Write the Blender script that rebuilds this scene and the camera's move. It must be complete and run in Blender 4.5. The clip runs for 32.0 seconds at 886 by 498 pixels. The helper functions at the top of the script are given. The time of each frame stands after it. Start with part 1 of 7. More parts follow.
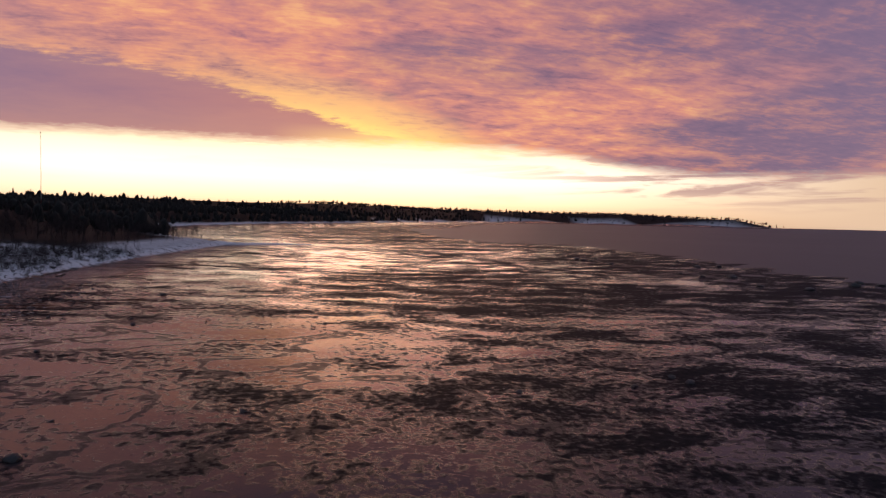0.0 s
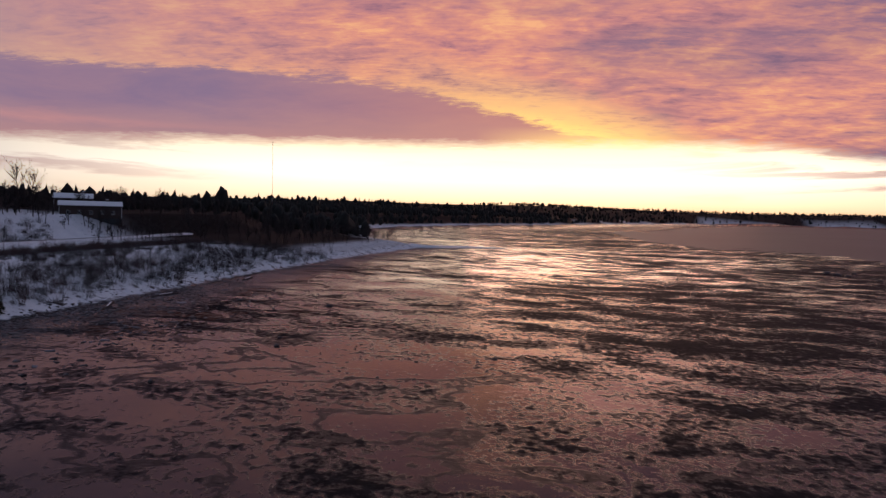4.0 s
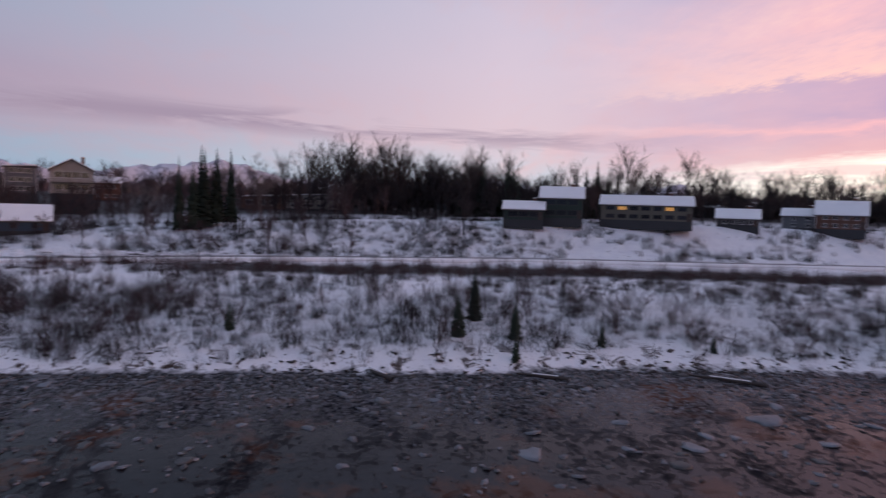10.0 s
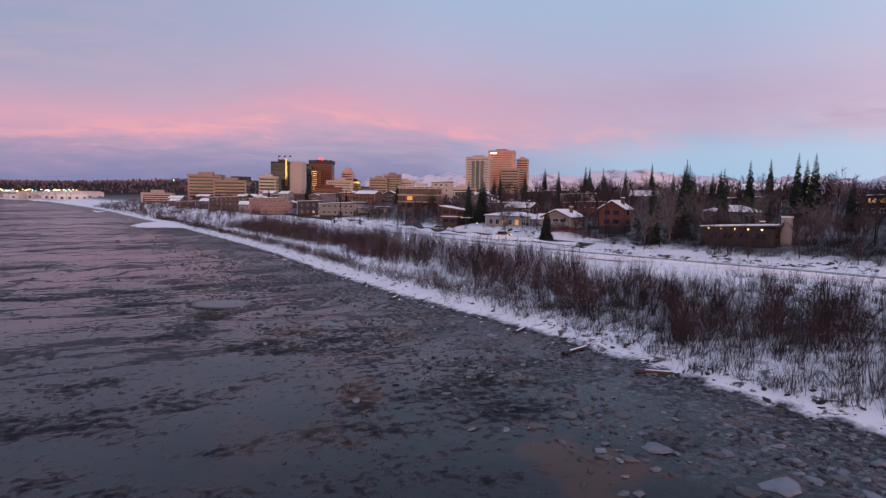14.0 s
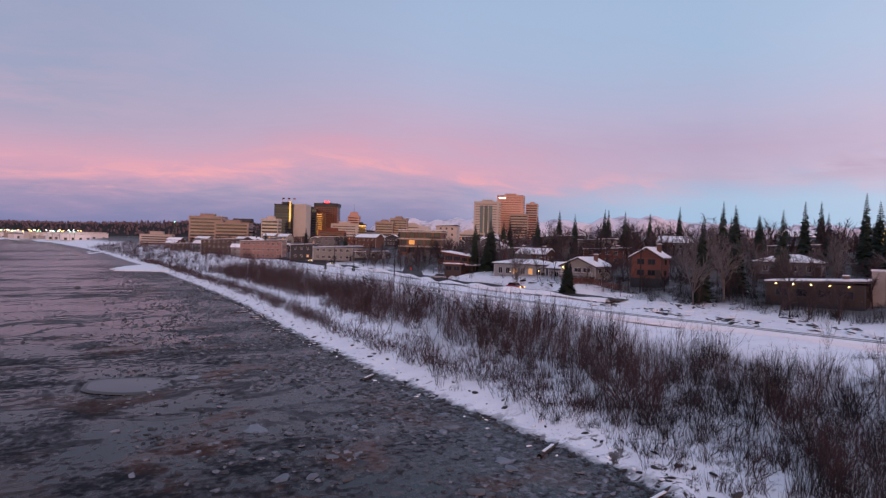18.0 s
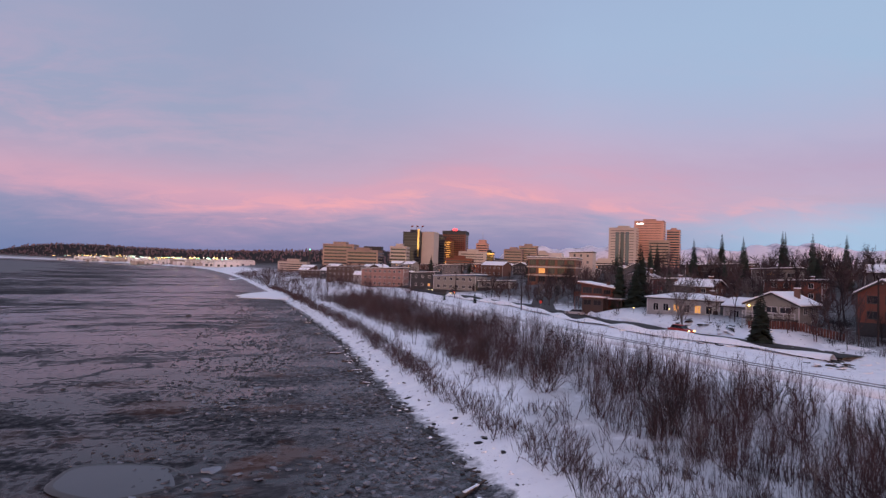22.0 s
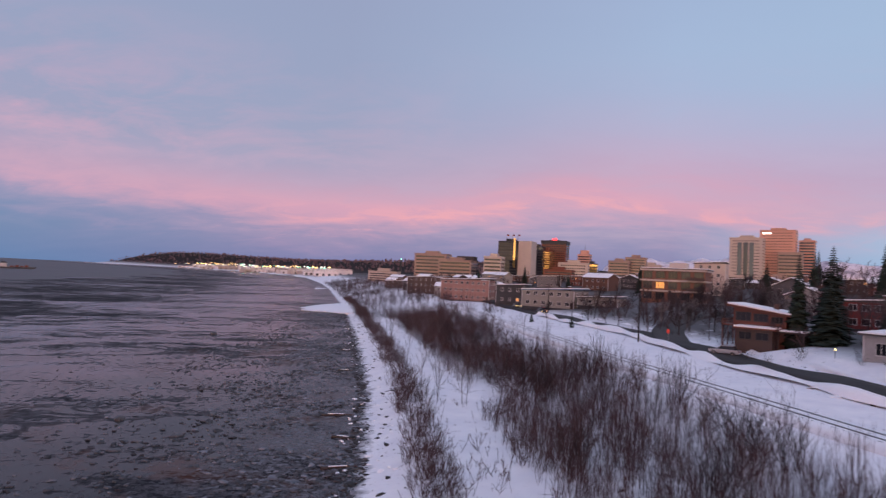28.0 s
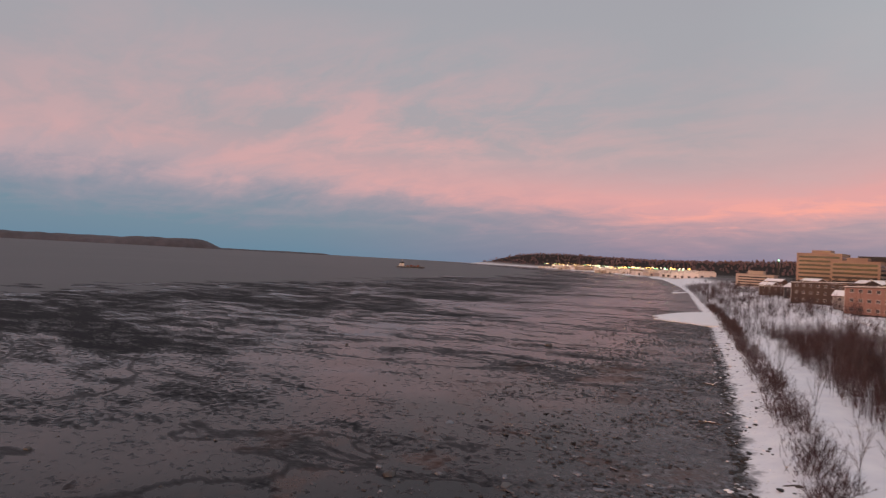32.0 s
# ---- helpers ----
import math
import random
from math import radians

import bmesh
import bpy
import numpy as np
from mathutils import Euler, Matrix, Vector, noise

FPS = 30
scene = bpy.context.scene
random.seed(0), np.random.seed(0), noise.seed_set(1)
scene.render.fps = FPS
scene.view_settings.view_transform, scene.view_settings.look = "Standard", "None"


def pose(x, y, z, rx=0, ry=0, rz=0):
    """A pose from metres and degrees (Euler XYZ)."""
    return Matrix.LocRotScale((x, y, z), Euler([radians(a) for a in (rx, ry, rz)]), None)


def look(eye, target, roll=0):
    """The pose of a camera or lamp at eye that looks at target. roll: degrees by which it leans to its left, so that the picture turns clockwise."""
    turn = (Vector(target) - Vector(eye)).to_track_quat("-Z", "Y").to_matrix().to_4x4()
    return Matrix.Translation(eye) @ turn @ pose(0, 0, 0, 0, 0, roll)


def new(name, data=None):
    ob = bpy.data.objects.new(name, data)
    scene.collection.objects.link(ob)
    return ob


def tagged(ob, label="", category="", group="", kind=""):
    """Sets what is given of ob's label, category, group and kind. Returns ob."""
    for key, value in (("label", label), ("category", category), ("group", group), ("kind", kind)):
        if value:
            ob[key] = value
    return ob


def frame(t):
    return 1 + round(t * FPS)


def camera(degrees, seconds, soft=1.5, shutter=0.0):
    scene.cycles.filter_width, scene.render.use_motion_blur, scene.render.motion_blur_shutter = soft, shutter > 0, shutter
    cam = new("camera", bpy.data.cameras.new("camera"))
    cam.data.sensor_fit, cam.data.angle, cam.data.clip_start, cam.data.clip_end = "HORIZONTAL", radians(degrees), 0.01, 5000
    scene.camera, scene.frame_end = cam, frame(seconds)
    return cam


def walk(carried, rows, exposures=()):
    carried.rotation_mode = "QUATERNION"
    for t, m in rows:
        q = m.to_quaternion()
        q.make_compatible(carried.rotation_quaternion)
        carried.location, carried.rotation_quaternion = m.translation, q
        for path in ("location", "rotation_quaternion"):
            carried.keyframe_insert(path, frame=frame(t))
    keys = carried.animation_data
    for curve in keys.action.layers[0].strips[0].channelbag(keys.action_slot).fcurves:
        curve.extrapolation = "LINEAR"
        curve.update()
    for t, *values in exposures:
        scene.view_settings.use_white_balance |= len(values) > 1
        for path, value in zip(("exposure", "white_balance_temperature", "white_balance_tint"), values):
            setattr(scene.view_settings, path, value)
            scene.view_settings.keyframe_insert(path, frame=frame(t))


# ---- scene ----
FOV = 72.07
PATH = [
    (0, (-86.43, 83.46, 16.38), (-103.64, -14.91, 11.29), 1.37),
    (0.5, (-87.16, 80.47, 16.39), (-100.77, -18.47, 11.22), 1.44),
    (1, (-87.77, 77.45, 16.46), (-97.26, -21.97, 11.33), 1.51),
    (1.5, (-88.27, 74.43, 16.49), (-93.41, -25.3, 11.26), 1.46),
    (2, (-88.73, 71.46, 16.49), (-89.66, -28.4, 11.17), 1.42),
    (2.5, (-89.12, 68.61, 16.54), (-85.97, -31.2, 11.19), 1.40),
    (4.5, (-89.45, 59.21, 17.04), (-69.18, -38.55, 11.32), 1.53),
    (5, (-89.07, 56.77, 17.08), (-62.74, -39.53, 11.29), 1.61),
    (5.5, (-88.53, 54.42, 17.03), (-54.9, -39.57, 11.06), 1.58),
    (6, (-87.82, 52.09, 16.96), (-46.39, -38.73, 11.03), 1.59),
    (6.5, (-86.84, 49.99, 16.93), (-37.86, -37, 11.05), 1.58),
    (7, (-85.68, 48.18, 16.92), (-29.54, -34.36, 10.95), 1.54),
    (7.5, (-84.51, 46.6, 16.95), (-21.62, -30.91, 10.83), 1.47),
    (8, (-83.12, 45.13, 17), (-13.53, -26.41, 10.84), 1.52),
    (8.5, (-81.57, 43.87, 17.03), (-4.91, -20.04, 10.85), 1.57),
    (9, (-79.9, 42.8, 16.99), (6.49, -7.14, 10.56), 1.59),
    (9.5, (-77.84, 41.97, 17.09), (17.63, 12.97, 10.45), 1.64),
    (10, (-75.74, 41.59, 17.07), (23.82, 35.14, 10.15), 1.63),
    (10.5, (-73.81, 41.68, 17.06), (24.59, 57.82, 9.53), 2.05),
    (11, (-71.95, 42.1, 17.06), (19.85, 80.94, 9.02), 1.70),
    (11.5, (-70.1, 43.1, 17.03), (10.25, 102.05, 8.73), 1.56),
    (12, (-68.34, 44.54, 16.97), (-1.8, 118.7, 8.5), 1.30),
    (12.5, (-66.78, 46.19, 16.93), (-10.36, 128.33, 8.53), 1.23),
    (13, (-65.46, 48.14, 16.88), (-16.3, 134.83, 8.6), 1.17),
    (13.5, (-64.26, 50.31, 16.83), (-26.23, 142.43, 8.61), 0.99),
    (14, (-63.1, 52.58, 16.79), (-28.95, 146.23, 8.78), 0.97),
    (14.5, (-61.94, 55.07, 16.84), (-27.93, 148.79, 9.05), 1.06),
    (16.5, (-56.73, 67.22, 16.8), (-23.34, 161.24, 10.1), 1.47),
    (17, (-55.31, 70.36, 16.86), (-22.11, 164.55, 11.9), 1.52),
    (17.5, (-53.92, 73.41, 16.82), (-20.92, 167.8, 15.69), 1.55),
    (18, (-52.58, 76.44, 16.76), (-19.74, 170.9, 16.06), 1.57),
    (18.5, (-51.23, 79.57, 16.76), (-18.97, 174.22, 16.35), 1.62),
    (19, (-50.05, 82.74, 16.72), (-24.71, 179.48, 16.37), 1.69),
    (19.5, (-48.99, 86.02, 16.68), (-31.28, 184.44, 16.24), 1.78),
    (20, (-48.09, 89.33, 16.62), (-32.54, 188.11, 16.67), 1.84),
    (20.5, (-47.18, 92.71, 16.67), (-32.7, 191.65, 17.72), 1.86),
    (21, (-46.26, 96.09, 16.73), (-32.7, 195.14, 18.63), 1.81),
    (21.5, (-45.55, 99.41, 16.75), (-32.8, 198.55, 19.61), 1.87),
    (22, (-44.96, 102.73, 16.76), (-32.87, 201.94, 20.07), 1.92),
    (22.5, (-44.23, 106.29, 16.74), (-32.41, 205.53, 20.19), 1.97),
    (23, (-43.46, 109.91, 16.74), (-31.85, 209.17, 20.45), 2.01),
    (23.5, (-42.72, 113.56, 16.78), (-31.21, 212.82, 20.5), 2.05),
    (24, (-42.05, 117.15, 16.8), (-30.74, 216.43, 20.8), 2.12),
    (24.5, (-41.41, 120.67, 16.75), (-30.28, 219.96, 20.94), 2.26),
    (25, (-40.74, 124.13, 16.73), (-29.8, 223.43, 21.09), 2.37),
    (25.5, (-39.94, 127.6, 16.74), (-29.12, 226.91, 21.24), 2.42),
    (27.5, (-36.61, 142.51, 16.9), (-32, 242.29, 21.62), 2.49),
    (28, (-36.23, 146.07, 16.97), (-40.6, 245.87, 21.47), 2.73),
    (28.5, (-36.08, 149.51, 17.03), (-48.54, 248.64, 21.1), 2.95),
    (29, (-36.17, 152.86, 17.1), (-55.4, 250.93, 20.63), 3.06),
    (29.5, (-36.5, 156.15, 17.19), (-62.04, 252.77, 20.56), 3.11),
    (30, (-37.1, 159.36, 17.27), (-68.44, 254.27, 20.29), 3.20),
    (30.5, (-37.93, 162.54, 17.38), (-75.01, 255.38, 19.92), 3.27),
    (31, (-38.96, 165.63, 17.47), (-83.12, 255.32, 19.7), 3.24),
    (31.5, (-40.2, 168.6, 17.57), (-91.57, 254.38, 19.42), 3.28),
    (32, (-41.58, 171.42, 17.62), (-99.01, 253.27, 19.25), 3.21),
]
cam = camera(FOV, 32.0, soft=1.3, shutter=0.3)
EXPOSURES = [(0, -1.12, 6250, 10), (5, -1.1, 6100, 10), (7, -0.86, 6150, 10), (8, -0.66, 6200, 10), (9, -0.36, 6500, 10), (10.5, 0.20, 6500, 10), (12, 0.5, 6500, 10),
             (17, 0.5, 6500, 10), (30, 0.5, 6500, 10), (30.5, 0.5, 6700, 10), (31.3, 0.48, 8000, 9), (32, 0.52, 9300, 7)]
walk(cam, [(t, look(e, a, r)) for t, e, a, r in PATH], EXPOSURES)


# ---- node helper ----
class Graph:
    """A short way to write node trees."""

    def __init__(self, tree):
        self.tree = tree

    def node(self, kind, props=None, **inputs):
        n = self.tree.nodes.new(kind)
        for k, v in (props or {}).items():
            setattr(n, k, v)
        for k, v in inputs.items():
            self.put(n.inputs[int(k[1:])] if k[0] == "i" and k[1:].isdigit() else n.inputs[k.replace("_", " ")], v)
        return n

    def put(self, socket, v):
        if isinstance(v, bpy.types.NodeSocket):
            self.tree.links.new(v, socket)
        elif isinstance(v, bpy.types.Node):
            self.tree.links.new(v.outputs[0], socket)
        else:
            socket.default_value = v

    def math(self, op, a, b=0.0, clamp=False):
        return self.node("ShaderNodeMath", {"operation": op, "use_clamp": clamp}, i0=a, i1=b).outputs[0]

    def vec(self, op, a, b=(0, 0, 0)):
        return self.node("ShaderNodeVectorMath", {"operation": op}, i0=a, i1=b).outputs[0]

    def ramp(self, fac, stops, mode="LINEAR"):
        n = self.node("ShaderNodeValToRGB", None, i0=fac)
        n.color_ramp.interpolation = mode
        els = n.color_ramp.elements
        while len(els) < len(stops):
            els.new(0.5)
        for e, (p, c) in zip(els, stops):
            e.position = p
            e.color = (c, c, c, 1) if isinstance(c, (int, float)) else (*c, 1)
        return n.outputs[0]

    def mix(self, fac, a, b, blend="MIX"):
        n = self.node("ShaderNodeMix", {"data_type": "RGBA", "blend_type": blend})
        for sock, v in ((n.inputs[0], fac), (n.inputs[6], a), (n.inputs[7], b)):
            self.put(sock, (*v, 1) if isinstance(v, tuple) and len(v) == 3 else v)
        return n.outputs[2]

    def noise(self, vec, scale, detail=4.0, rough=0.55, warp=0.0):
        return self.node("ShaderNodeTexNoise", None, Vector=vec, Scale=scale, Detail=detail, Roughness=rough, Distortion=warp).outputs[0]

    def span(self, v, lo, hi):
        return self.node("ShaderNodeMapRange", None, i0=v, i1=lo, i2=hi).outputs[0]


# ---- sky, sun ----
SUN_WAY = Vector((-0.105, -0.994, 0.0))
world = bpy.data.worlds.new("dusk_sky")
scene.world = world
world.use_nodes = True
world.node_tree.nodes.clear()
g = Graph(world.node_tree)
way = g.node("ShaderNodeTexCoord").outputs["Generated"]
sep = g.node("ShaderNodeSeparateXYZ", None, i0=way)
elev = sep.outputs[2]
el = g.math("MULTIPLY", g.math("ARCSINE", elev), 57.29578)
past_south = g.math("MULTIPLY", g.math("ARCTAN2", g.math("MULTIPLY", sep.outputs[0], -1.0), g.math("MULTIPLY", sep.outputs[1], -1.0)), 57.29578)
past_north = g.math("MULTIPLY", g.math("ARCTAN2", sep.outputs[0], sep.outputs[1]), 57.29578)


def curve(v, stops, top=1.0):
    """A smooth line through (degrees, value) stops; values are kept between 0 and top in the ramp."""
    lo, hi = stops[0][0], stops[-1][0]
    r = g.ramp(g.span(v, lo, hi), [((p - lo) / (hi - lo), c / top) for p, c in stops], "B_SPLINE")
    return g.math("MULTIPLY", r, top)


flat = g.vec("NORMALIZE", g.vec("MULTIPLY", way, (1, 1, 0)))
toward = g.node("ShaderNodeVectorMath", {"operation": "DOT_PRODUCT"}, i0=flat, i1=SUN_WAY).outputs["Value"]
west = g.node("ShaderNodeVectorMath", {"operation": "DOT_PRODUCT"}, i0=flat, i1=(-0.994, 0.105, 0.0)).outputs["Value"]
up = g.math("ADD", g.math("MAXIMUM", elev, 0.0), 0.12)
deck = g.vec("DIVIDE", way, g.node("ShaderNodeCombineXYZ", None, i0=up, i1=up, i2=1.0).outputs[0])
deck = g.vec("MULTIPLY", deck, (1, 1, 0))
turned = g.node("ShaderNodeMapping", None, Vector=deck, Rotation=(0, 0, radians(-7)), Scale=(0.85, 1.05, 1.0)).outputs[0]
big = g.noise(turned, 0.75, 4, 0.55, 0.5)
mid = g.noise(turned, 2.4, 9, 0.60, 0.35)
fine = g.noise(turned, 8.5, 6, 0.62, 0.3)
ripple = g.noise(g.node("ShaderNodeMapping", None, Vector=turned, Scale=(0.6, 1.5, 1.0)).outputs[0], 20.0, 3, 0.6, 0.8)
tuft = g.math("ADD", g.math("MULTIPLY", mid, 0.46), g.math("ADD", g.math("MULTIPLY", fine, 0.34), g.math("MULTIPLY", ripple, 0.20)))
ragged = g.math("ADD", el, g.math("MULTIPLY", g.math("SUBTRACT", tuft, 0.5), 5.5))
# the clear strip under the cloud deck on the sunset side, thin clouds in it, and the deck over it
glow = g.ramp(g.math("MULTIPLY", elev, 2.0), [(0.0, (1.9, 1.0, 0.45)), (0.05, (3.1, 2.15, 1.3)), (0.13, (3.75, 3.0, 2.3)), (0.22, (3.1, 2.35, 1.45)), (0.5, (1.4, 0.75, 0.55))])
glow = g.mix(g.span(toward, 0.55, 0.90), (1.45, 1.28, 1.10), glow)
glow = g.mix(g.span(past_south, 20, 46), glow, (1.75, 1.20, 0.80))
thin = g.noise(g.node("ShaderNodeMapping", None, Vector=way, Scale=(3.0, 3.0, 34.0)).outputs[0], 1.3, 7, 0.62, 0.5)
thin = g.math("MULTIPLY", g.span(thin, 0.50, 0.60), g.math("MULTIPLY", g.span(el, 0.8, 2.8), g.math("ADD", 0.08, g.math("ADD", g.math("MULTIPLY", g.span(past_south, 10, 28), 0.75), g.math("MULTIPLY", g.span(past_south, -27, -44), 0.6)))))
glow = g.mix(thin, glow, (0.98, 0.58, 0.56))
lit = g.ramp(tuft, [(0.38, (0.70, 0.30, 0.40)), (0.46, (1.22, 0.47, 0.45)), (0.53, (1.62, 0.62, 0.43)), (0.62, (2.0, 0.92, 0.44))])
shade = g.ramp(tuft, [(0.38, (0.34, 0.22, 0.40)), (0.49, (0.50, 0.28, 0.44)), (0.56, (0.85, 0.38, 0.42)), (0.64, (1.30, 0.56, 0.42))])
away = g.math("MULTIPLY", g.span(toward, 0.93, 0.60), 0.80)
lit = g.mix(away, lit, (0.88, 0.52, 0.60))
shade = g.mix(away, shade, (0.52, 0.38, 0.58))
bright = g.math("ADD", big, g.math("MULTIPLY", g.math("SUBTRACT", toward, 0.90), 0.6))
bright = g.math("SUBTRACT", g.math("ADD", bright, 0.05), g.math("MULTIPLY", west, 0.30))
deck_sun = g.mix(g.span(bright, 0.36, 0.54), shade, lit)
# a smooth violet bank over the strip, thinning to a lip of gold below the sun's place
bank_top = curve(past_south, [(-95, 7.5), (-75, 9.5), (-60, 10.7), (-44, 11.5), (-29, 12.0), (-17, 12.6), (-8.5, 10.6), (0, 8.7), (8, 6.3), (16, 3.0), (30, 0.0)], 20.0)
strip_top = curve(past_south, [(-95, 0.0), (-72, 2.0), (-60, 4.0), (-44, 4.9), (-26, 6.1), (-9, 6.3), (8, 6.5), (20, 6.2), (29, 4.0), (39, 3.6), (47, 4.2), (75, 2.0)], 20.0)
over_bank = g.math("SUBTRACT", ragged, bank_top)
bank_col = g.mix(g.span(past_south, -30, 6), g.ramp(mid, [(0.35, (0.52, 0.33, 0.53)), (0.65, (0.66, 0.38, 0.53))]), (1.22, 0.46, 0.37))
bank_col = g.mix(g.math("MULTIPLY", g.span(g.math("SUBTRACT", el, strip_top), 3.2, 0.0), 0.7), bank_col, (1.20, 0.58, 0.47))
pink_line = g.math("SUBTRACT", 1.0, g.math("MULTIPLY", g.math("ABSOLUTE", g.math("SUBTRACT", g.math("ADD", el, g.math("MULTIPLY", g.math("SUBTRACT", mid, 0.5), 2.5)), 7.0)), 1.6), True)
bank_col = g.mix(g.math("MULTIPLY", pink_line, g.math("MULTIPLY", g.span(past_south, -24, -42), 0.75)), bank_col, (1.15, 0.52, 0.52))
deck_sun = g.mix(g.math("MULTIPLY", g.span(over_bank, 0.35, -0.35), 0.95), deck_sun, bank_col)
lip = g.math("MULTIPLY", g.ramp(g.span(over_bank, -1.0, 4.0), [(0.10, 0.0), (0.24, 1.0), (0.40, 0.65), (1.0, 0.0)]), curve(past_south, [(-16, 0.0), (-5, 0.5), (4, 1.0), (13, 0.9), (24, 0.0)]))
deck_sun = g.mix(g.math("MULTIPLY", lip, g.span(tuft, 0.34, 0.50)), deck_sun, (2.8, 1.8, 0.45))
spot_sun = g.math("MULTIPLY", g.span(g.math("ABSOLUTE", g.math("SUBTRACT", past_south, 3.0)), 9.0, 0.0), g.span(g.math("ABSOLUTE", g.math("SUBTRACT", el, 6.7)), 1.6, 0.0))
deck_sun = g.mix(spot_sun, deck_sun, (2.6, 1.6, 0.55))
strip_edge = g.math("SUBTRACT", g.math("ADD", el, g.math("MULTIPLY", g.math("SUBTRACT", tuft, 0.5), 2.2)), strip_top)
deck_sun = g.mix(g.math("MULTIPLY", g.span(el, 17.0, 29.0), 0.9), deck_sun, (0.37, 0.28, 0.46))
side_sun = g.mix(g.span(strip_edge, -0.25, 0.75), glow, deck_sun)
# away from the sunset: dusk blue over the horizon, a pink band, pale lavender higher up
wide_up = g.math("ADD", g.math("MAXIMUM", elev, 0.0), 0.26)
wide_deck = g.vec("MULTIPLY", g.vec("DIVIDE", way, g.node("ShaderNodeCombineXYZ", None, i0=wide_up, i1=wide_up, i2=1.0).outputs[0]), (1, 1, 0))
soft_map = g.node("ShaderNodeMapping", None, Vector=wide_deck, Rotation=(0, 0, radians(24)), Scale=(0.8, 1.3, 1.0)).outputs[0]
soft_a = g.noise(soft_map, 1.3, 6, 0.58, 0.9)
soft_b = g.noise(soft_map, 5.0, 7, 0.62, 0.5)
soft_mix = g.math("ADD", g.math("MULTIPLY", soft_a, 0.60), g.math("MULTIPLY", soft_b, 0.40))
soft_el = g.math("ADD", el, g.math("MULTIPLY", g.math("SUBTRACT", soft_mix, 0.5), 8.5))
far_base = g.ramp(g.span(soft_el, 0, 40), [(0.0, (0.125, 0.145, 0.285)), (0.08, (0.17, 0.175, 0.32)), (0.16, (0.265, 0.235, 0.37)), (0.30, (0.275, 0.29, 0.43)), (0.5, (0.25, 0.315, 0.455)), (0.9, (0.21, 0.27, 0.42))])
far_base = g.mix(g.math("MULTIPLY", g.span(past_north, -18, -48), g.span(soft_el, 7.0, 2.0)), far_base, (0.075, 0.17, 0.31))
far_base = g.mix(g.math("MULTIPLY", g.span(past_north, 18, 38), g.span(el, 9.0, 4.5)), far_base, (0.235, 0.36, 0.52))
far_base = g.mix(g.math("MULTIPLY", g.span(past_north, 12, 50), g.span(el, 10.0, 17.0)), far_base, (0.245, 0.34, 0.48))
band_mid = curve(past_north, [(-100, 10.0), (-60, 9.0), (-42, 8.0), (-20, 5.2), (-7, 5.6), (3, 7.0), (11, 7.8), (20, 7.0), (30, 5.8), (45, 7.0), (100, 7.0)], 20.0)
off_band = g.math("SUBTRACT", soft_el, band_mid)
band = g.ramp(g.span(off_band, -4.0, 10.0), [(0.0, 0.0), (0.11, 0.15), (0.25, 0.9), (0.33, 1.0), (0.50, 0.55), (0.78, 0.14), (1.0, 0.0)])
band = g.math("MULTIPLY", band, curve(past_north, [(-100, 0.35), (-60, 0.45), (-40, 0.60), (-15, 0.85), (2, 1.0), (14, 0.95), (28, 0.65), (42, 0.25), (70, 0.3), (100, 0.3)]))
side_far = g.mix(band, far_base, (0.48, 0.235, 0.33))
flare = g.math("MULTIPLY", g.span(g.math("ABSOLUTE", off_band), 1.6, 0.0), g.math("MULTIPLY", g.span(soft_b, 0.46, 0.62), curve(past_north, [(-26, 0.0), (-10, 0.7), (4, 1.0), (14, 0.8), (32, 0.5), (44, 0.0)])))
side_far = g.mix(g.math("MULTIPLY", flare, 0.7), side_far, (0.64, 0.27, 0.30))
# narrow grey-violet clouds in front of it, low over the land
bar_map = g.node("ShaderNodeMapping", None, Vector=way, Scale=(2.6, 2.6, 21.0)).outputs[0]
bars_n = g.noise(bar_map, 1.5, 7, 0.60, 0.6)
bar_mid = curve(past_north, [(-10, 3.0), (10, 4.7), (25, 5.8), (40, 6.7), (60, 7.6), (90, 7.0), (120, 5.5)], 20.0)
bars = g.math("MULTIPLY", g.math("MULTIPLY", g.span(g.math("ABSOLUTE", g.math("SUBTRACT", el, bar_mid)), 1.5, 0.2), g.span(bars_n, 0.46, 0.60)), curve(past_north, [(-12, 0.0), (8, 0.6), (22, 0.6), (36, 0.8), (60, 0.9), (100, 0.8), (120, 0.0)]))
# landward: clear pale strip under lavender cloud
land_ramp = g.ramp(g.span(soft_el, 0, 30), [(0.0, (0.48, 0.56, 0.68)), (0.10, (0.60, 0.62, 0.72)), (0.20, (0.72, 0.56, 0.64)), (0.4, (0.68, 0.56, 0.67)), (0.58, (0.62, 0.54, 0.67)), (0.95, (0.34, 0.38, 0.56))])
land_ramp = g.mix(g.math("MULTIPLY", g.span(soft_mix, 0.5, 0.64), 0.35), land_ramp, (0.78, 0.50, 0.53))
side_far = g.mix(g.math("MULTIPLY", g.math("MULTIPLY", g.span(past_north, 18, -12), g.span(el, 6.0, 11.0)), 0.8), side_far, (0.20, 0.225, 0.34))
puff = g.math("MULTIPLY", g.span(soft_mix, 0.45, 0.60), g.math("MULTIPLY", curve(past_north, [(-90, 0.2), (-55, 0.6), (-38, 1.0), (-24, 0.6), (-8, 0.25), (20, 0.15), (60, 0.3), (100, 0.3)]), g.math("MULTIPLY", g.span(el, 5.0, 9.0), g.span(el, 22.0, 11.0))))
side_far = g.mix(g.math("MULTIPLY", puff, 0.85), side_far, (0.44, 0.26, 0.36))
